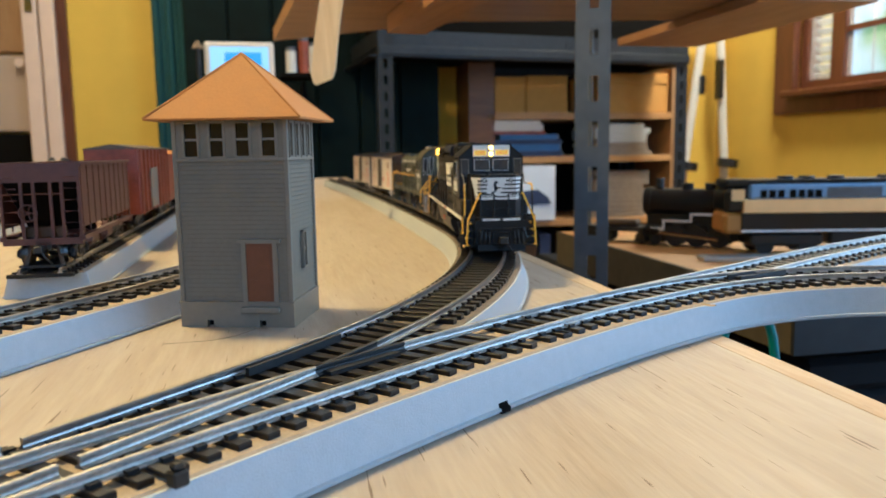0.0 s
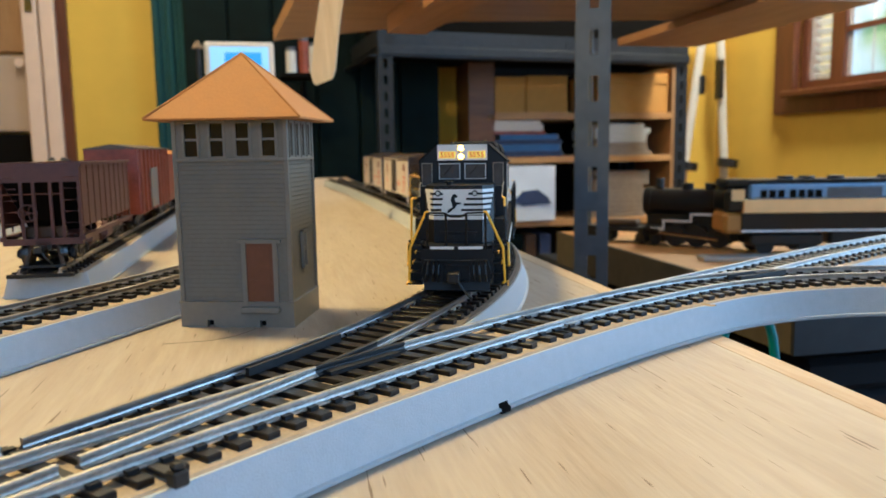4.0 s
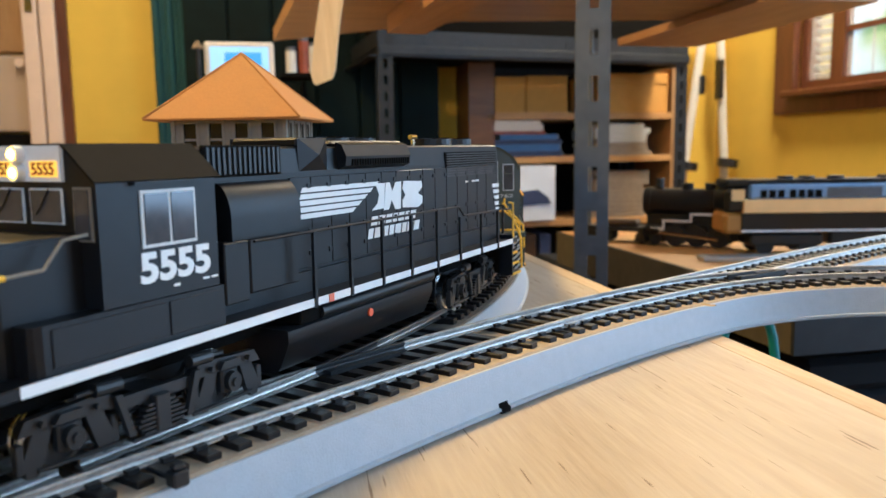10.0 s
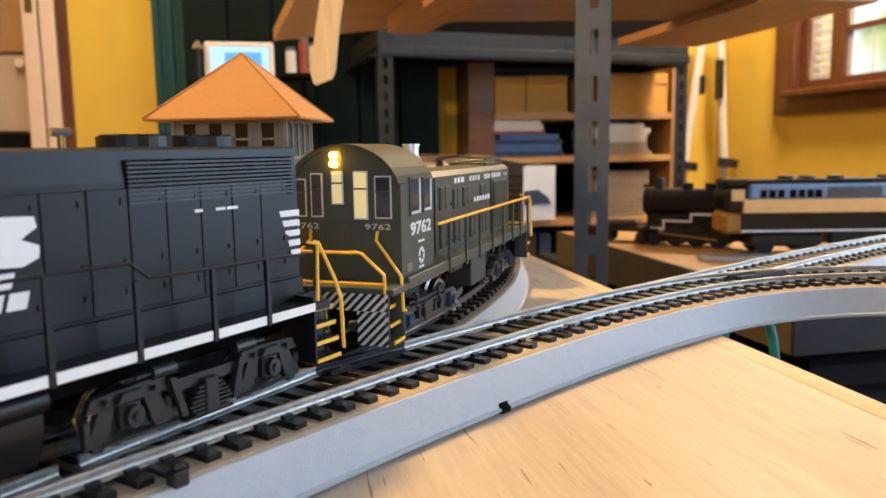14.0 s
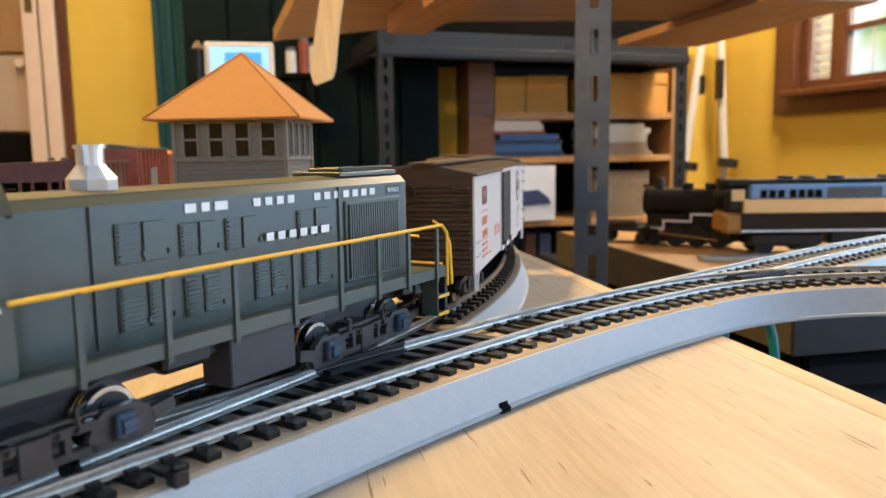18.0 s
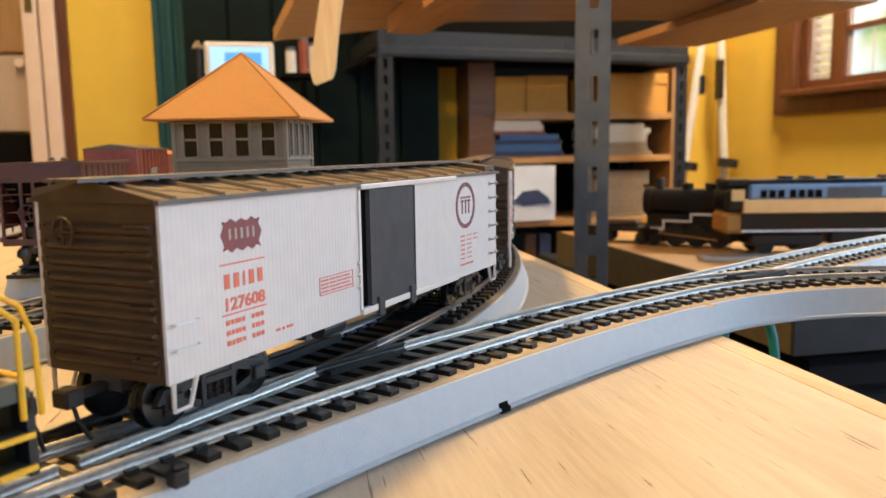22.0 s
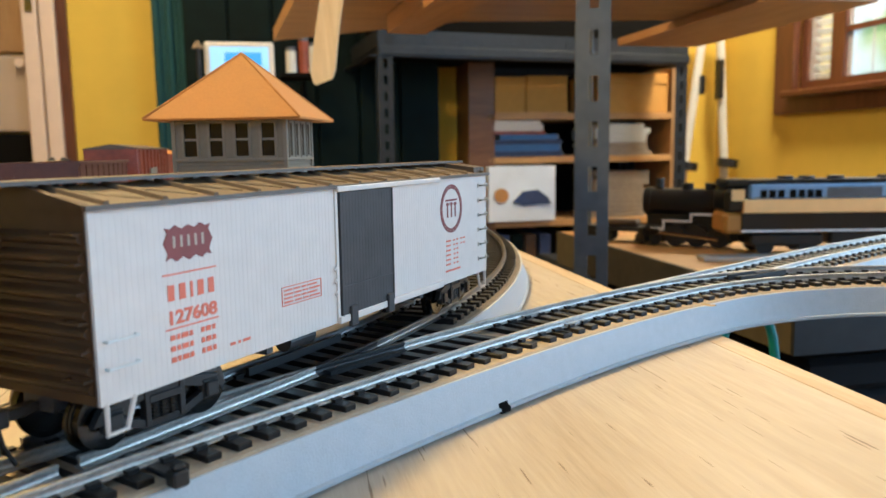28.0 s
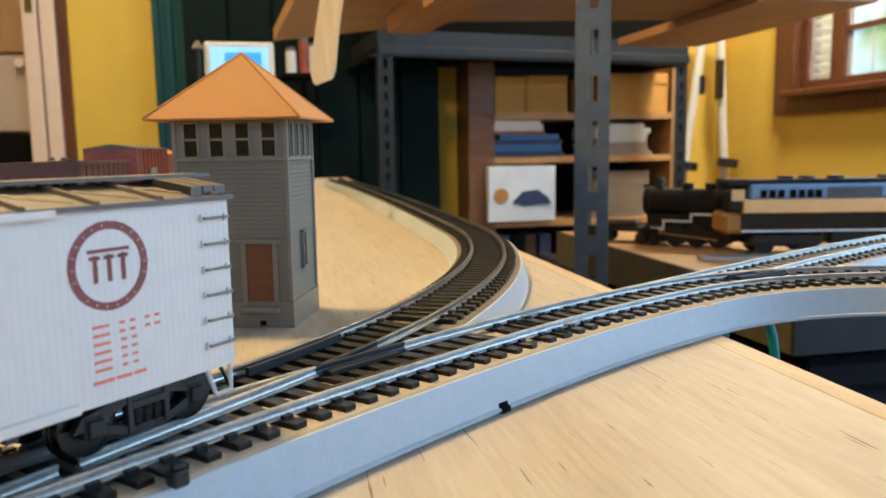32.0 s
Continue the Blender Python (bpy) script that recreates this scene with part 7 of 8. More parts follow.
# larger steam engine and diesel on the lower shelf
steam = thing("toy_steam_engine", Matrix.Translation((0.385, 1.165, LZ)) @ Matrix.Rotation(radians(180 - 33), 4, "Z"), "black toy steam engine with white running-board edge", "locomotive")
sb = M["toy_black"]
bm = bmesh.new()
rod(bm, (-0.045, 0, 0.068), (0.065, 0, 0.068), 0.021, 24)
part("boiler", bm, sb, steam, smooth=False)
bm = bmesh.new()
rod(bm, (0.064, 0, 0.068), (0.075, 0, 0.068), 0.0225, 24)
rod(bm, (0.075, 0, 0.068), (0.079, 0, 0.068), 0.008, 16)
part("smokebox", bm, sb, steam)
bm = bmesh.new()
rod(bm, (0.055, 0, 0.085), (0.055, 0, 0.104), 0.0065, 14)
part("chimney", bm, sb, steam)
for x in (0.012, -0.022):
    bm = bmesh.new()
    rod(bm, (x, 0, 0.084), (x, 0, 0.097), 0.0085, 14)
    part("dome", bm, sb, steam)
part("cab", cubes((-0.088, -0.045, -0.024, 0.024, 0.042, 0.100), bevel=0.002), sb, steam)
part("cab_roof", cubes((-0.092, -0.042, -0.027, 0.027, 0.099, 0.103), bevel=0.001), sb, steam)
for s in (-1, 1):
    ya, yb = sorted((s * 0.024, s * 0.0246))
    part("cab_window", cubes((-0.080, -0.056, ya, yb, 0.072, 0.090)), M["frame_pale"], steam)
    bm = bmesh.new()
    yy = s * 0.0265
    for x0, x1, z0, z1 in ((-0.045, 0.000, 0.050, 0.053), (-0.002, 0.001, 0.040, 0.053), (-0.002, 0.040, 0.039, 0.042), (0.039, 0.042, 0.028, 0.042), (0.040, 0.060, 0.026, 0.029)):
        box(bm, x0, x1, yy - 0.001, yy + 0.001, z0, z1)
    part("running_board_edge", bm, M["white"], steam, "white running-board edge")
    for x in (-0.040, -0.008, 0.024):
        bm = bmesh.new()
        rod(bm, (x, s * 0.016, 0.018), (x, s * 0.022, 0.018), 0.0165, 22)
        part("driving_wheel", bm, M["truck"], steam)
    bm = bmesh.new()
    rod(bm, (0.055, s * 0.016, 0.010), (0.055, s * 0.020, 0.010), 0.009, 16)
    part("pilot_wheel", bm, M["truck"], steam)
    bm = bmesh.new()
    rod(bm, (0.048, s * 0.020, 0.026), (0.068, s * 0.020, 0.026), 0.008, 12)
    part("cylinder", bm, sb, steam)
    part("side_rod", wire(bmesh.new(), [(-0.04, s * 0.0235, 0.015), (0.055, s * 0.0235, 0.022)], 0.002), M["chrome"], steam)
part("frame", cubes((-0.085, 0.070, -0.014, 0.014, 0.012, 0.050)), sb, steam)
bm = bmesh.new()
prism(bm, [(0.070, 0.006), (0.090, 0.004), (0.074, 0.030)], -0.020, 0.020, "y")
part("cowcatcher", bm, sb, steam)
tender = thing("toy_tender", Matrix.Translation((0.300, 1.245, LZ)) @ Matrix.Rotation(radians(150), 4, "Z"), "low dark brown flat wagon beside the steam engine", "freight car")
part("deck", cubes((-0.060, 0.060, -0.022, 0.022, 0.018, 0.026)), M["truck"], tender)
part("load", cubes((-0.020, 0.030, -0.015, 0.015, 0.026, 0.036), bevel=0.003), M["car_brown"], tender)
for x in (-0.04, 0.04):
    bm = bmesh.new()
    for s in (-1, 1):
        for e in (-0.012, 0.012):
            rod(bm, (x + e, s * 0.014, 0.009), (x + e, s * 0.019, 0.009), 0.009, 14)
    part("truck", bm, M["truck"], tender)

dz = thing("toy_diesel", Matrix.Translation((0.575, 1.085, LZ)) @ Matrix.Rotation(radians(180 - 1.5), 4, "Z"), "large toy diesel in blue, cream and black on the shelf", "locomotive")
M["toy_blue"] = material("pale_blue_toy_paint", (0.20, 0.31, 0.48), 0.4, 0, 60, 0.12)
M["toy_cream"] = material("cream_toy_paint", (0.78, 0.50, 0.20), 0.45, 0, 60, 0.08)
M["toy_amber"] = material("amber_toy_nose", (0.34, 0.16, 0.025), 0.45, 0, 60, 0.2)
part("lower_body", cubes((-0.20, 0.160, -0.030, 0.030, 0.034, 0.059), bevel=0.002), M["toy_black"], dz)
part("cream_band", cubes((-0.20, 0.158, -0.0306, 0.0306, 0.059, 0.078), bevel=0.0008), M["toy_cream"], dz, "cream side band")
part("upper_body", cubes((-0.20, 0.150, -0.0298, 0.0298, 0.078, 0.099), bevel=0.003), M["toy_blue"], dz, "pale blue upper body")
part("roof", cubes((-0.20, 0.152, -0.026, 0.026, 0.099, 0.105), bevel=0.002), M["toy_black"], dz)
part("nose", cubes((0.150, 0.182, -0.028, 0.028, 0.058, 0.094), bevel=0.006), M["toy_black"], dz, "black upper nose")
part("nose_skirt", cubes((0.150, 0.183, -0.0285, 0.0285, 0.030, 0.060), bevel=0.005), M["toy_amber"], dz, "amber lower nose")
part("nose_cap", cubes((0.148, 0.180, -0.026, 0.026, 0.094, 0.106), bevel=0.003), M["toy_black"], dz)
for s in (-1, 1):
    ya, yb = sorted((s * 0.0298, s * 0.0306))
    for x in (0.135, 0.123, 0.111, 0.095, 0.083, 0.071, 0.060, -0.04, -0.052, -0.064):
        part("side_window", cubes((x - 0.0085, x, ya, yb, 0.080, 0.091)), M["dark"], dz)
    part("vent_panel", cubes((-0.030, 0.044, ya, yb, 0.080, 0.094)), M["steel"], dz)
    ya, yb = sorted((s * 0.028, s * 0.0290))
    part("cab_window", cubes((0.156, 0.174, ya, yb, 0.076, 0.092)), M["toy_cream"], dz)
    ya, yb = sorted((s * 0.0300, s * 0.0312))
    part("sill_line", cubes((-0.20, 0.16, ya, yb, 0.033, 0.0355)), M["white"], dz)
for x in (0.02, 0.06, 0.09, -0.05):
    bm = bmesh.new()
    rod(bm, (x, 0, 0.104), (x, 0, 0.109), 0.011, 16)
    part("roof_fan", bm, M["truck"], dz)
for x in (0.095, -0.10):
    bm = bmesh.new()
    box(bm, x - 0.050, x + 0.050, -0.027, 0.027, 0.012, 0.030, 0.003)
    for e in (-0.03, 0.03):
        for s in (-1, 1):
            rod(bm, (x + e, s * 0.020, 0.013), (x + e, s * 0.026, 0.013), 0.0125, 18)
    part("truck", bm, M["truck"], dz)
part("fuel_tank", cubes((-0.04, 0.035, -0.024, 0.024, 0.012, 0.034), bevel=0.004), M["truck"], dz)
tin = thing("tin_track", pose(0, 0, 0), "bright tinplate track piece lying on the shelf", "toy track")
part("track_strip", cubes((0.345, 0.56, 1.005, 1.035, LZ, LZ + 0.006), bevel=0.001), M["steel_bright"], tin)

# ---- things hanging and standing behind ----
stick = thing("hanging_strap", pose(-0.1013, 0.74, 0.135), "pale wooden strap hanging from the shelf above", "strap")
bm = bmesh.new()
prev = None
for t in [0.0, 0.006, 0.016, 0.032, 0.055] + [k / 14 for k in range(2, 15)]:
    x = -0.0095 + 0.0135 * min(1, t * 2) ** 1.4
    z = 0.0005 + 0.18 * t
    w = (0.0115 - 0.001 * t) * (1 if t > 0.05 else 0.62 + 0.38 * math.sqrt(t / 0.055))
    ring = [bm.verts.new(p) for p in ((x - w, -0.004, z), (x + w, -0.004, z + 0.005), (x + w, 0.004, z + 0.005), (x - w, 0.004, z))]
    if prev:
        for k in range(4):
            bm.faces.new((prev[k], prev[(k + 1) % 4], ring[(k + 1) % 4], ring[k]))
    else:
        bm.faces.new(ring[::-1])
    prev = ring
bm.faces.new(prev)
part("blade", bm, M["wood_pale"], stick)
part("cord", wire(bmesh.new(), [(0.004, 0, 0.178), (0.005, 0, 0.6), (0.005, 0, Z1 - 0.141)], 0.002), M["car_brown"], stick)


# ---- back of the room ----
def room_thing(name, label, category, group=""):
    return thing(name, ROOM, label, category, group)


d1 = tagged(thing("door_1", ROOM, "beige panelled closet door with a round knob", "door"), kind="structure")
part("door_panel", cubes((-1.45, -0.850, 3.00, 3.03, 0.155, 0.421), bevel=0.006), M["door_beige"], d1)
part("door_panel", cubes((-1.45, -0.850, 3.00, 3.03, 0.428, 1.15), bevel=0.006), M["wood_tan"], d1)
part("door_panel", cubes((-1.45, -0.850, 3.00, 3.03, Z0, 0.148), bevel=0.006), M["dark"], d1)
bm = bmesh.new()
rod(bm, (-0.862, 2.97, 0.392), (-0.862, 3.0, 0.392), 0.016, 14)
part("knob", bm, M["white_trim"], d1)
trim = tagged(thing("trim", ROOM, "pale pinkish painted door trim beside dark casing", "trim"), kind="structure")
part("jamb", cubes((-0.840, -0.790, 2.95, 3.05, Z0, 1.2), bevel=0.004), M["white_trim"], trim)
part("jamb", cubes((-0.783, -0.735, 2.95, 3.05, Z0, 1.2), bevel=0.004), M["white_trim"], trim)
part("slot", cubes((-0.790, -0.783, 2.98, 3.05, Z0, 1.2)), M["brown_wood"], trim)
part("casing", cubes((-0.735, -0.700, 2.97, 3.30, Z0, 1.2), bevel=0.003), M["brown_wood"], trim)
part("latch_plate", cubes((-0.825, -0.800, 2.945, 2.951, 0.56, 0.70)), M["chrome"], trim)
wallbit = setting("wall_panel", cubes((-0.700, -0.405, 2.99, 3.05, Z0, 1.2)), M["yellow_wall"], "ochre yellow wall panel between door and curtain", "wall")

cur = room_thing("curtain", "teal glossy curtain hanging in narrow folds", "curtain")
for i in range(5):
    x = -0.405 + i * 0.022
    bm = bmesh.new()
    rod(bm, (x + 0.011, 2.90 + (i % 2) * 0.012, Z0 + 0.02), (x + 0.011, 2.90 + (i % 2) * 0.012, 1.2), 0.014, 12)
    part("fold", bm, M["teal"], cur)
cab_ = room_thing("dark_cabinet", "tall dark green cabinet with plank doors", "cabinet")
part("body", cubes((-0.300, 0.600, 2.86, 3.25, Z0, 1.2)), M["dark_green"], cab_)
setting("wall_panel", cubes((0.604, 0.698, 2.98, 3.04, Z0, 1.2)), M["yellow_wall"], "ochre yellow wall strip beside the bookcase", "wall")
for i in range(6):
    x = -0.300 + i * 0.150
    part("plank_door", cubes((x + 0.003, x + 0.147, 2.84, 2.86, Z0 + 0.05, 1.19), bevel=0.003), M["dark_green"], cab_)

tab = thing("tablet", ROOM @ pose(-0.069, 1.70, 0.228), "white-framed tablet with a glowing blue screen", "tablet")
part("case", cubes((-0.071, 0.071, 0.0, 0.008, -0.030, 0.074), bevel=0.004), M["paper"], tab)
part("screen", cubes((-0.060, 0.060, -0.001, 0.001, -0.020, 0.064)), M["screen"], tab, "glowing pale blue screen")
part("screen_mark", cubes((-0.030, 0.045, -0.002, -0.0005, 0.025, 0.052)), M["screen_dark"], tab, "darker blue patch on the screen")
part("stand", cubes((-0.03, 0.03, 0.01, 0.05, -0.24, -0.02)), M["dark"], tab)
sidebd = room_thing("storage_box", "dark storage box standing behind the table", "box")
part("box", cubes((-0.25, 0.12, 1.64, 1.86, Z0, -0.005), bevel=0.004), M["dark"], sidebd)
part("lid", cubes((-0.255, 0.125, 1.635, 1.865, -0.005, 0.0), bevel=0.001), M["dark_green"], sidebd)
lan = thing("street_lamp_model", ROOM @ pose(-0.150, 1.68, 0.0), "small black model street lamp with a hooded top", "model lamp")
bm = bmesh.new()
rod(bm, (0, 0, 0), (0, 0, 0.285), 0.004, 10)
part("pole", bm, M["black_plastic"], lan)
bm = bmesh.new()
rod(bm, (0, 0, 0.285), (0, 0, 0.300), 0.013, 10, 0.003)
part("hood", bm, M["car_roof"], lan)
jars = [(0.055, 0.07, "frame_pale"), (0.095, 0.10, "red_car"), (0.125, 0.085, "paper")]
shelf_j = room_thing("wall_shelf", "small dark shelf holding jars", "shelf")
part("board", cubes((0.02, 0.17, 2.45, 2.60, 0.300, 0.312)), M["dark"], shelf_j)
part("bracket", cubes((0.09, 0.10, 2.55, 2.86, 0.24, 0.300)), M["dark"], shelf_j)
for x, h, mt in jars:
    jar = thing("jar", ROOM @ pose(x, 2.50, 0.312), "small jar standing on the dark shelf", "jar", "jars on the shelf")
    bm = bmesh.new()
    rod(bm, (0, 0, 0), (0, 0, h), 0.017, 14)
    part("body", bm, M[mt], jar)
    bm = bmesh.new()
    rod(bm, (0, 0, h), (0, 0, h + 0.012), 0.015, 14)
    part("lid", bm, M["steel"], jar)

# bookcase with boxes, books and papers
bc = room_thing("bookcase", "pine bookcase with crowded shelves", "bookcase")
part("side", cubes((0.700, 0.800, 2.80, 3.20, Z0, 0.50)), M["wood_shelf"], bc)
part("side", cubes((1.520, 1.545, 2.80, 3.20, Z0, 0.45)), M["wood_tan"], bc)
# near-black back panel put in for the shade behind the shelves
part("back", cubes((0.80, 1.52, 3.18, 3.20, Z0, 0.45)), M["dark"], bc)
for z in (0.178, 0.014, -0.229, -0.52):
    part("shelf_board", cubes((0.770, 1.520, 2.80, 3.18, z, z + 0.024), bevel=0.002), M["wood_bright"], bc)
part("shelf_lip", cubes((0.800, 1.10, 2.79, 2.80, 0.178, 0.205)), M["wood_bright"], bc)
for x0, x1, h in ((0.805, 0.925, 0.135), (0.930, 1.095, 0.140), (1.215, 1.515, 0.150)):
    cb = room_thing("cardboard_box", "brown cardboard box on the top shelf", "box", "cardboard boxes")
    part("carton", cubes((x0, x1, 2.82, 3.10, 0.2025, 0.2025 + h), bevel=0.003), M["card"], cb)
    part("flap", cubes((x0 + 0.005, x1 - 0.005, 2.815, 2.823, 0.2025 + h * 0.75, 0.2025 + h), bevel=0.001), M["card"], cb)
random.seed(11)
z = 0.039
for i, (x0, x1, h, mt) in enumerate([(0.785, 1.07, 0.020, "book_navy"), (0.80, 1.06, 0.026, "book_blue"), (0.79, 1.065, 0.016, "book_navy"), (0.82, 1.05, 0.020, "book_blue"), (0.785, 1.0, 0.012, "red_car"),
                                     (0.79, 0.99, 0.024, "paper"), (0.80, 0.98, 0.014, "paper")]):
    bk_ = room_thing("book", "book lying flat in a stack", "book", "stacked books")
    part("cover", cubes((x0, x1, 2.80, 2.98, z, z + h), bevel=0.001), M[mt], bk_)
    part("page_block", cubes((x1, x1 + 0.002, 2.803, 2.977, z + 0.003, z + h - 0.003)), M["paper"], bk_)
    z += h + 0.0005
wb = room_thing("picture_box", "white carton printed with a locomotive picture", "box")
part("carton", cubes((0.765, 1.030, 2.77, 2.95, -0.2045, 0.005), bevel=0.003), M["box_white"], wb)
bm = bmesh.new()
prism(bm, [(0.86, -0.13), (0.90, -0.09), (0.96, -0.085), (1.00, -0.115), (1.01, -0.14), (0.90, -0.145)], 2.765, 2.7705, "y")
part("printed_shape", bm, M["book_navy"], wb, "blue printed engine shape")
bm = bmesh.new()
rod(bm, (0.815, 2.765, -0.105), (0.815, 2.7705, -0.105), 0.028, 16)
part("printed_disc", bm, M["toy_amber"], wb, "amber printed disc")
z = 0.0385
for i in range(9):
    w = random.uniform(-0.012, 0.012)
    h = random.uniform(0.012, 0.020)
    if z + h > 0.176:
        break
    pp = room_thing("paper_stack", "bundle of white papers lying on the shelf", "papers", "paper bundles")
    part("paper_block", cubes((1.215 + w, 1.42 + w + random.uniform(-0.02, 0.03), 2.81, 3.05, z, z + h), bevel=0.002), M["paper" if i > 2 else "paper_tan"], pp)
    z += h + 0.0008
z = -0.2045
for i in range(10):
    h = random.uniform(0.014, 0.022)
    if z + h > 0.012:
        break
    pp = room_thing("magazine_stack", "bundle of old brown magazines on the shelf", "papers", "magazine bundles")
    part("paper_block", cubes((1.22 + random.uniform(-0.01, 0.01), 1.43 + random.uniform(-0.01, 0.02), 2.83, 3.05, z, z + h), bevel=0.002), M["paper_tan"], pp)
    z += h + 0.0008
for x, mt in ((0.82, "book_navy"), (0.875, "dark_green"), (0.925, "car_brown"), (0.985, "book_navy"), (1.045, "dark")):
    bk_ = room_thing("binder", "dark binder standing on the low shelf", "book", "binders")
    part("cover", cubes((x, x + 0.045, 2.82, 3.05, -0.4955, -0.26), bevel=0.002), M[mt], bk_)

# pale stands leaning by the wall
for i, (xa, za, xb, zb) in enumerate(((1.765, -0.03, 1.855, 0.62), (1.963, -0.02, 1.927, 0.62))):
    sp = room_thing("light_stand", "pale metal stand leg with black joints", "stand", "leaning stands")
    bm = bmesh.new()
    k = (zb - Z0) / (zb - za)
    xf = xb + (xa - xb) * k
    rod(bm, (xf, 3.12, Z0), (xb, 3.14, zb), 0.019, 12)
    part("tube", bm, M["paper"], sp)
    bm = bmesh.new()
    rod(bm, (xa - 0.004, 3.10, za - 0.005), (xa + 0.002, 3.10, za + 0.03), 0.045, 12)
    part("joint", bm, M["black_plastic"], sp)
    bm = bmesh.new()
    q, side, tall = ((0.50, 0.022, 0.08), (0.46, -0.024, 0.17))[i]
    xm = xa + (xb - xa) * q
    zm = za + (zb - za) * q
    box(bm, xm + side - 0.011, xm + side + 0.011, 3.10, 3.145, zm, zm + tall, 0.004)
    part("clamp", bm, M["black_plastic"], sp)

# window in the east wall: dark wooden frame, sashes, louvred shutter, panes
win = tagged(thing("window_1", ROOM, "dark stained wooden window with a louvred shutter", "window"), kind="structure")
bw = M["brown_wood"]
part("window_frame", cubes((X1 - 0.03, X1 + 0.10, W1[1], W1[1] + 0.11, W1[2] - 0.09, W1[3] + 0.1), (X1 - 0.03, X1 + 0.10, W1[0] - 0.1, W1[0], W1[2] - 0.09, W1[3] + 0.1),
                            (X1 - 0.03, X1 + 0.10, W1[0], W1[1], W1[3], W1[3] + 0.1)), bw, win)
part("window_apron", cubes((X1 - 0.03, X1, W1[0], W1[1], W1[2] - 0.09, W1[2] - 0.02)), bw, win)
part("window_sill", cubes((X1 - 0.07, X1 + 0.12, W1[0] - 0.1, W1[1] + 0.02, W1[2] - 0.028, W1[2]), bevel=0.006), bw, win, "glossy dark wood sill")
for y0, y1 in ((2.69, 2.72), (2.49, 2.555), (1.95, 2.02), (1.72, 1.78)):
    part("stile", cubes((X1 + 0.01, X1 + 0.05, y0, y1, W1[2], W1[3])), bw, win)
for y0, y1 in ((2.555, 2.69), (2.02, 2.49), (1.78, 1.95)):
    part("rail", cubes((X1 + 0.01, X1 + 0.05, y0, y1, W1[2], W1[2] + 0.035)), bw, win)
part("muntin", cubes((X1 + 0.02, X1 + 0.04, 2.02, 2.49, 0.475, 0.495)), bw, win)
part("muntin", cubes((X1 + 0.02, X1 + 0.04, 2.25, 2.265, W1[2] + 0.035, W1[3])), bw, win)
ob = part("pane", cubes((X1 + 0.028, X1 + 0.032, 1.78, 2.69, W1[2] + 0.03, W1[3])), M["glass"], win)
ob.visible_shadow = False
for i in range(26):
    z = W1[2] + 0.05 + i * 0.034
    bm = bmesh.new()
    box(bm, -0.016, 0.016, 2.557, 2.688, -0.002, 0.002)
    part("louvre_slat", bm, M["paper"], win, "white shutter slat", m=Matrix.Translation((X1 + 0.06, 0, z)) @ Matrix.Rotation(radians(35), 4, "Y"))
for y in (1.9, 2.4):
    part("cord_strip", cubes((X1 + 0.06, X1 + 0.064, y, y + 0.006, W1[2], W1[3])), M["paper"], win)
tagged(part("backdrop", cubes((X1 + 2.0, X1 + 2.02, -2.0, 6.0, -1.0, 3.0)), M["outside"], None, "bright sunlit foliage beyond the windows", m=ROOM), category="backdrop", kind="structure")
for name, y0, y1, z0, z1 in (("window_2", W2[0], W2[1], W2[2], W2[3]),):
    w2 = tagged(thing(name, ROOM, "dark stained wooden window beside the table", "window"), kind="structure")
    part("window_frame", cubes((X1, X1 + 0.1, y0, y0 + 0.04, z0, z1), (X1, X1 + 0.1, y1 - 0.04, y1, z0, z1), (X1, X1 + 0.1, y0 + 0.04, y1 - 0.04, z0, z0 + 0.04), (X1, X1 + 0.1, y0 + 0.04, y1 - 0.04, z1 - 0.04, z1)), bw, w2)
w3 = tagged(thing("window_3", ROOM, "dark stained wooden window behind the viewpoint", "window"), kind="structure")
part("window_frame", cubes((W3[0], W3[0] + 0.04, Y0 - 0.1, Y0, W3[2], W3[3]), (W3[1] - 0.04, W3[1], Y0 - 0.1, Y0, W3[2], W3[3]), (W3[0] + 0.04, W3[1] - 0.04, Y0 - 0.1, Y0, W3[2], W3[2] + 0.04),
                            (W3[0] + 0.04, W3[1] - 0.04, Y0 - 0.1, Y0, W3[3] - 0.04, W3[3])), bw, w3)

# unseen ceiling lamps added at the warm lights, side table, dark chest and a cable below the bridge
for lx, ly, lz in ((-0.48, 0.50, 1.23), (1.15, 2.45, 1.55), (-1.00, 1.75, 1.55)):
    lampf = thing("ceiling_lamp", pose(lx, ly, lz), "added round ceiling lamp, out of view, with a warm glass shade", "lamp", "ceiling lamps")
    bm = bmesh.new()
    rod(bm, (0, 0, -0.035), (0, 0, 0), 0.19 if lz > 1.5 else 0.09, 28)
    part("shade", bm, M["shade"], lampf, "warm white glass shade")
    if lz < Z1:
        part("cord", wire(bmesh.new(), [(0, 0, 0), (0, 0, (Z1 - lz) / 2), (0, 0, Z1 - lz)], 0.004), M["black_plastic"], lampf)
sidet = thing("side_table", pose(0, 0, 0), "small plywood table carrying the end of the bridge", "table")
part("tabletop", cubes((0.36, 0.80, 0.0, 0.42, -0.010, 0.0085)), M["table"], sidet)
for x in (0.40, 0.76):
    for y in (0.03, 0.38):
        part("leg", cubes((x - 0.02, x + 0.02, y - 0.02, y + 0.02, Z0, -0.010)), M["wood_pale"], sidet)
# chest sized and coloured so that the space below the shelves reads near black
chest = room_thing("storage_chest", "low dark blue storage chest, enlarged to darken the space under the shelves", "chest")
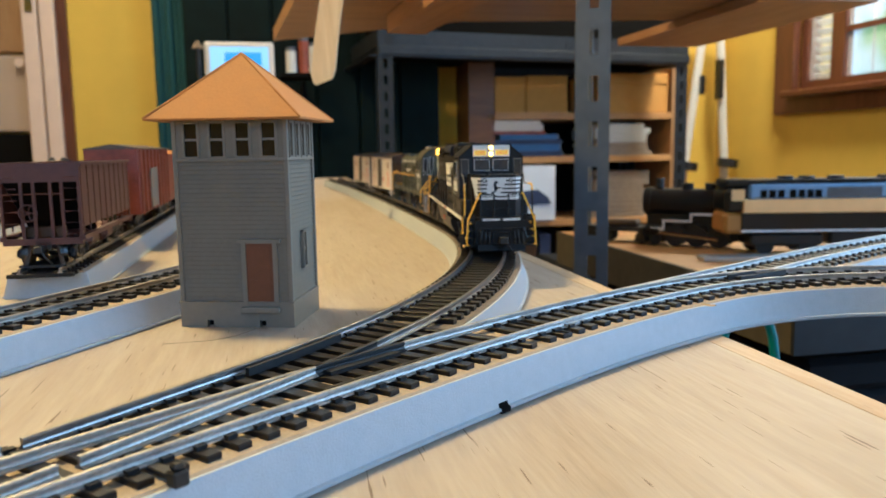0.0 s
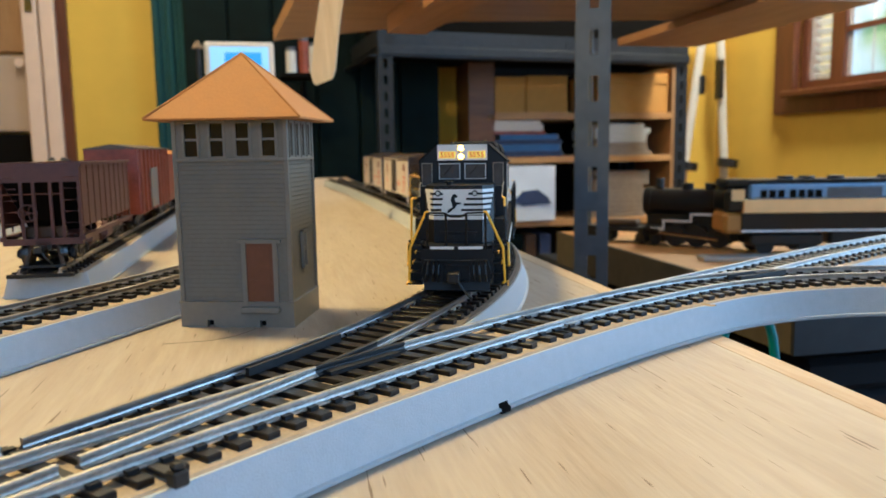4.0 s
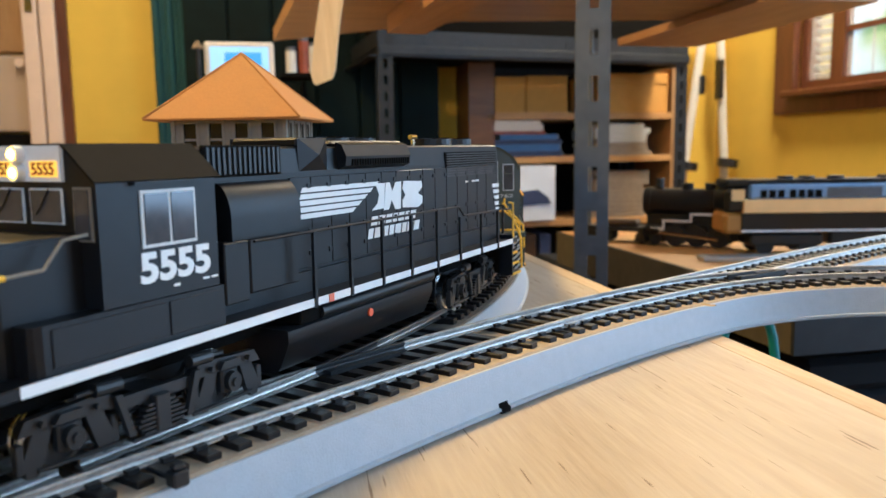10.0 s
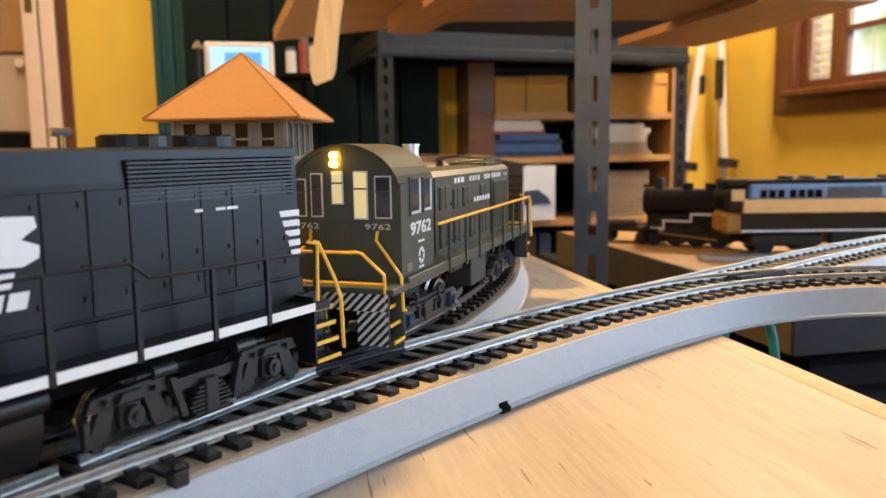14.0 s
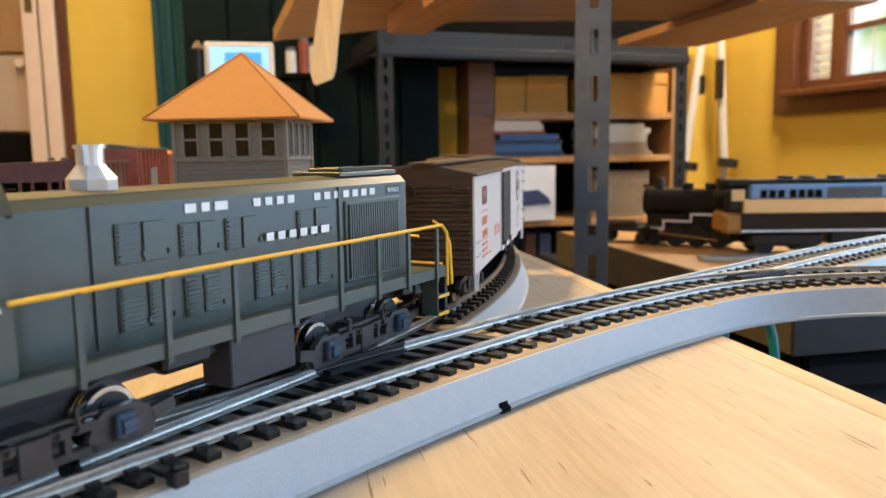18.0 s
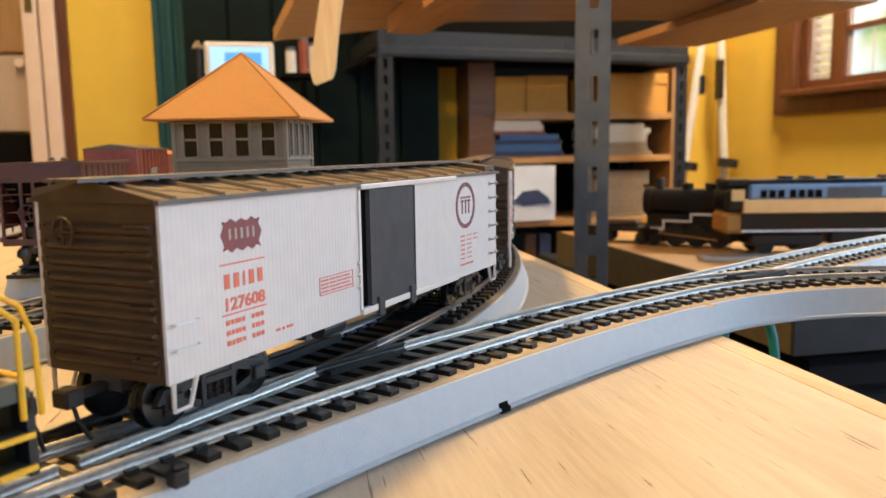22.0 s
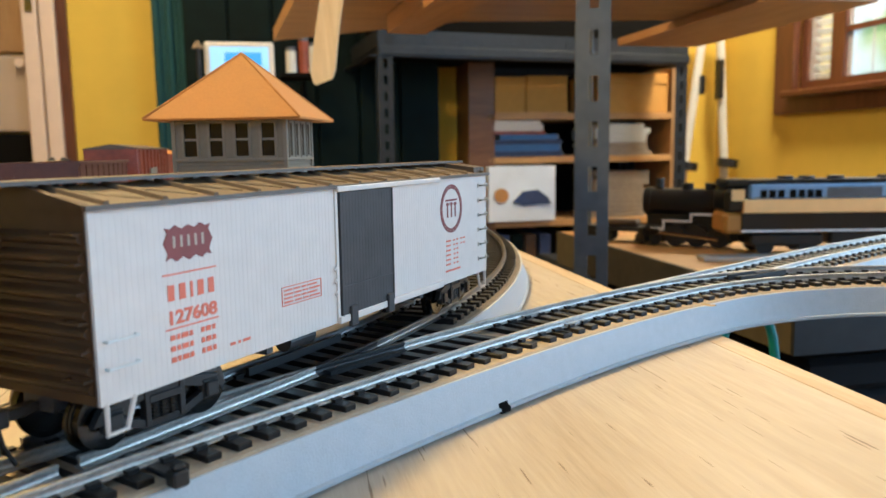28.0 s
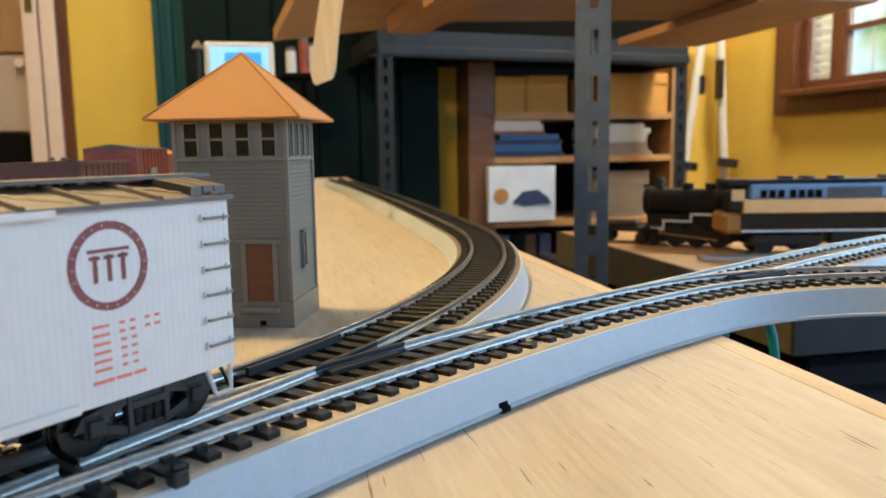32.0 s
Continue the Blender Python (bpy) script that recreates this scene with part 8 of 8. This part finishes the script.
part("body", cubes((0.56, 1.86, 0.72, 1.60, Z0, -0.20), bevel=0.01), M["chest"], chest)
part("lid", cubes((0.55, 1.87, 0.71, 1.61, -0.20, -0.16), bevel=0.008), M["chest"], chest)
for pts in ([(0.210, 0.400, 0.0050), (0.2300, 0.520, -0.0250), (0.2352, 0.560, -0.0481), (0.2419, 0.560, -0.0576), (0.2458, 0.560, -0.0707), (0.2483, 0.560, -0.0881), (0.2490, 0.560, -0.20), (0.2490, 0.560, Z0 + 0.004)],
            [(0.200, 0.395, 0.0050), (0.2200, 0.520, -0.0300), (0.2145, 0.560, -0.0572), (0.2093, 0.560, -0.0658), (0.2050, 0.560, -0.12), (0.2050, 0.560, Z0 + 0.004)]):
    cb = thing("cable", pose(0, 0, 0), "teal insulated cable hanging below the track", "cable", "cables")
    part("wire", wire(bmesh.new(), pts, 0.0034, 10), M["teal_cable"], cb)


# ---- motion of the train along the curving track ----
PLACES = [0.3768, 0.3526, 0.3266, 0.2989, 0.2698, 0.2397, 0.2092, 0.1786, 0.1481, 0.1165, 0.0846, 0.0515, 0.0169, -0.0155, -0.0458,
          -0.0756, -0.107, -0.1389, -0.1709, -0.2034, -0.2356, -0.2675, -0.2998, -0.3323, -0.3658, -0.3992, -0.4319, -0.4638, -0.4953,
          -0.5275, -0.56, -0.5908, -0.6232]


def place(t):
    i = min(int(t), 31)
    f = t - i

    def slope(j):
        a, b = max(j - 1, 0), min(j + 1, 32)
        return (PLACES[b] - PLACES[a]) / (b - a)
    return ((2 * f ** 3 - 3 * f * f + 1) * PLACES[i] + (f ** 3 - 2 * f * f + f) * slope(i)
            + (-2 * f ** 3 + 3 * f * f) * PLACES[i + 1] + (f ** 3 - f * f) * slope(i + 1))


def riding(s, half):
    fx, fy, _ = on_b(s - half)
    bx, by, _ = on_b(s + half)
    return pose((fx + bx) / 2, (fy + by) / 2, RAIL, 0, 0, math.degrees(math.atan2(fy - by, fx - bx)))


TRAIN = [(loco, 0.0, 0.071), (alco, 0.2057, 0.045), (car1, 0.3920, 0.062), (car2, 0.5741, 0.062)]


def motions():
    for ob, behind, half in TRAIN:
        walk(ob, [(i * 0.5, riding(place(i * 0.5) + behind, half)) for i in range(65)])
        for truck, side in TRUCKS.get(ob.name, ()):
            rows = []
            for i in range(65):
                s = place(i * 0.5) + behind
                body = riding(s, half)
                x, y, th = on_b(s - side * half)
                turn = th + math.pi - body.to_euler().z
                turn = (turn + math.pi) % (2 * math.pi) - math.pi
                rows.append((i * 0.5, Matrix.Translation((side * half, 0, 0)) @ Matrix.Rotation(turn, 4, "Z")))
            walk(truck, rows)
        for wheel, x in WHEELS.get(ob.name, ()):
            rows = []
            for i in range(161):
                t = i * 0.2
                a = (place(0) - place(t)) / 0.0056
                rows.append((t, Matrix.Translation((x, 0, 0.0056)) @ Matrix.Rotation(a, 4, "Y")))
            walk(wheel, rows)


motions()
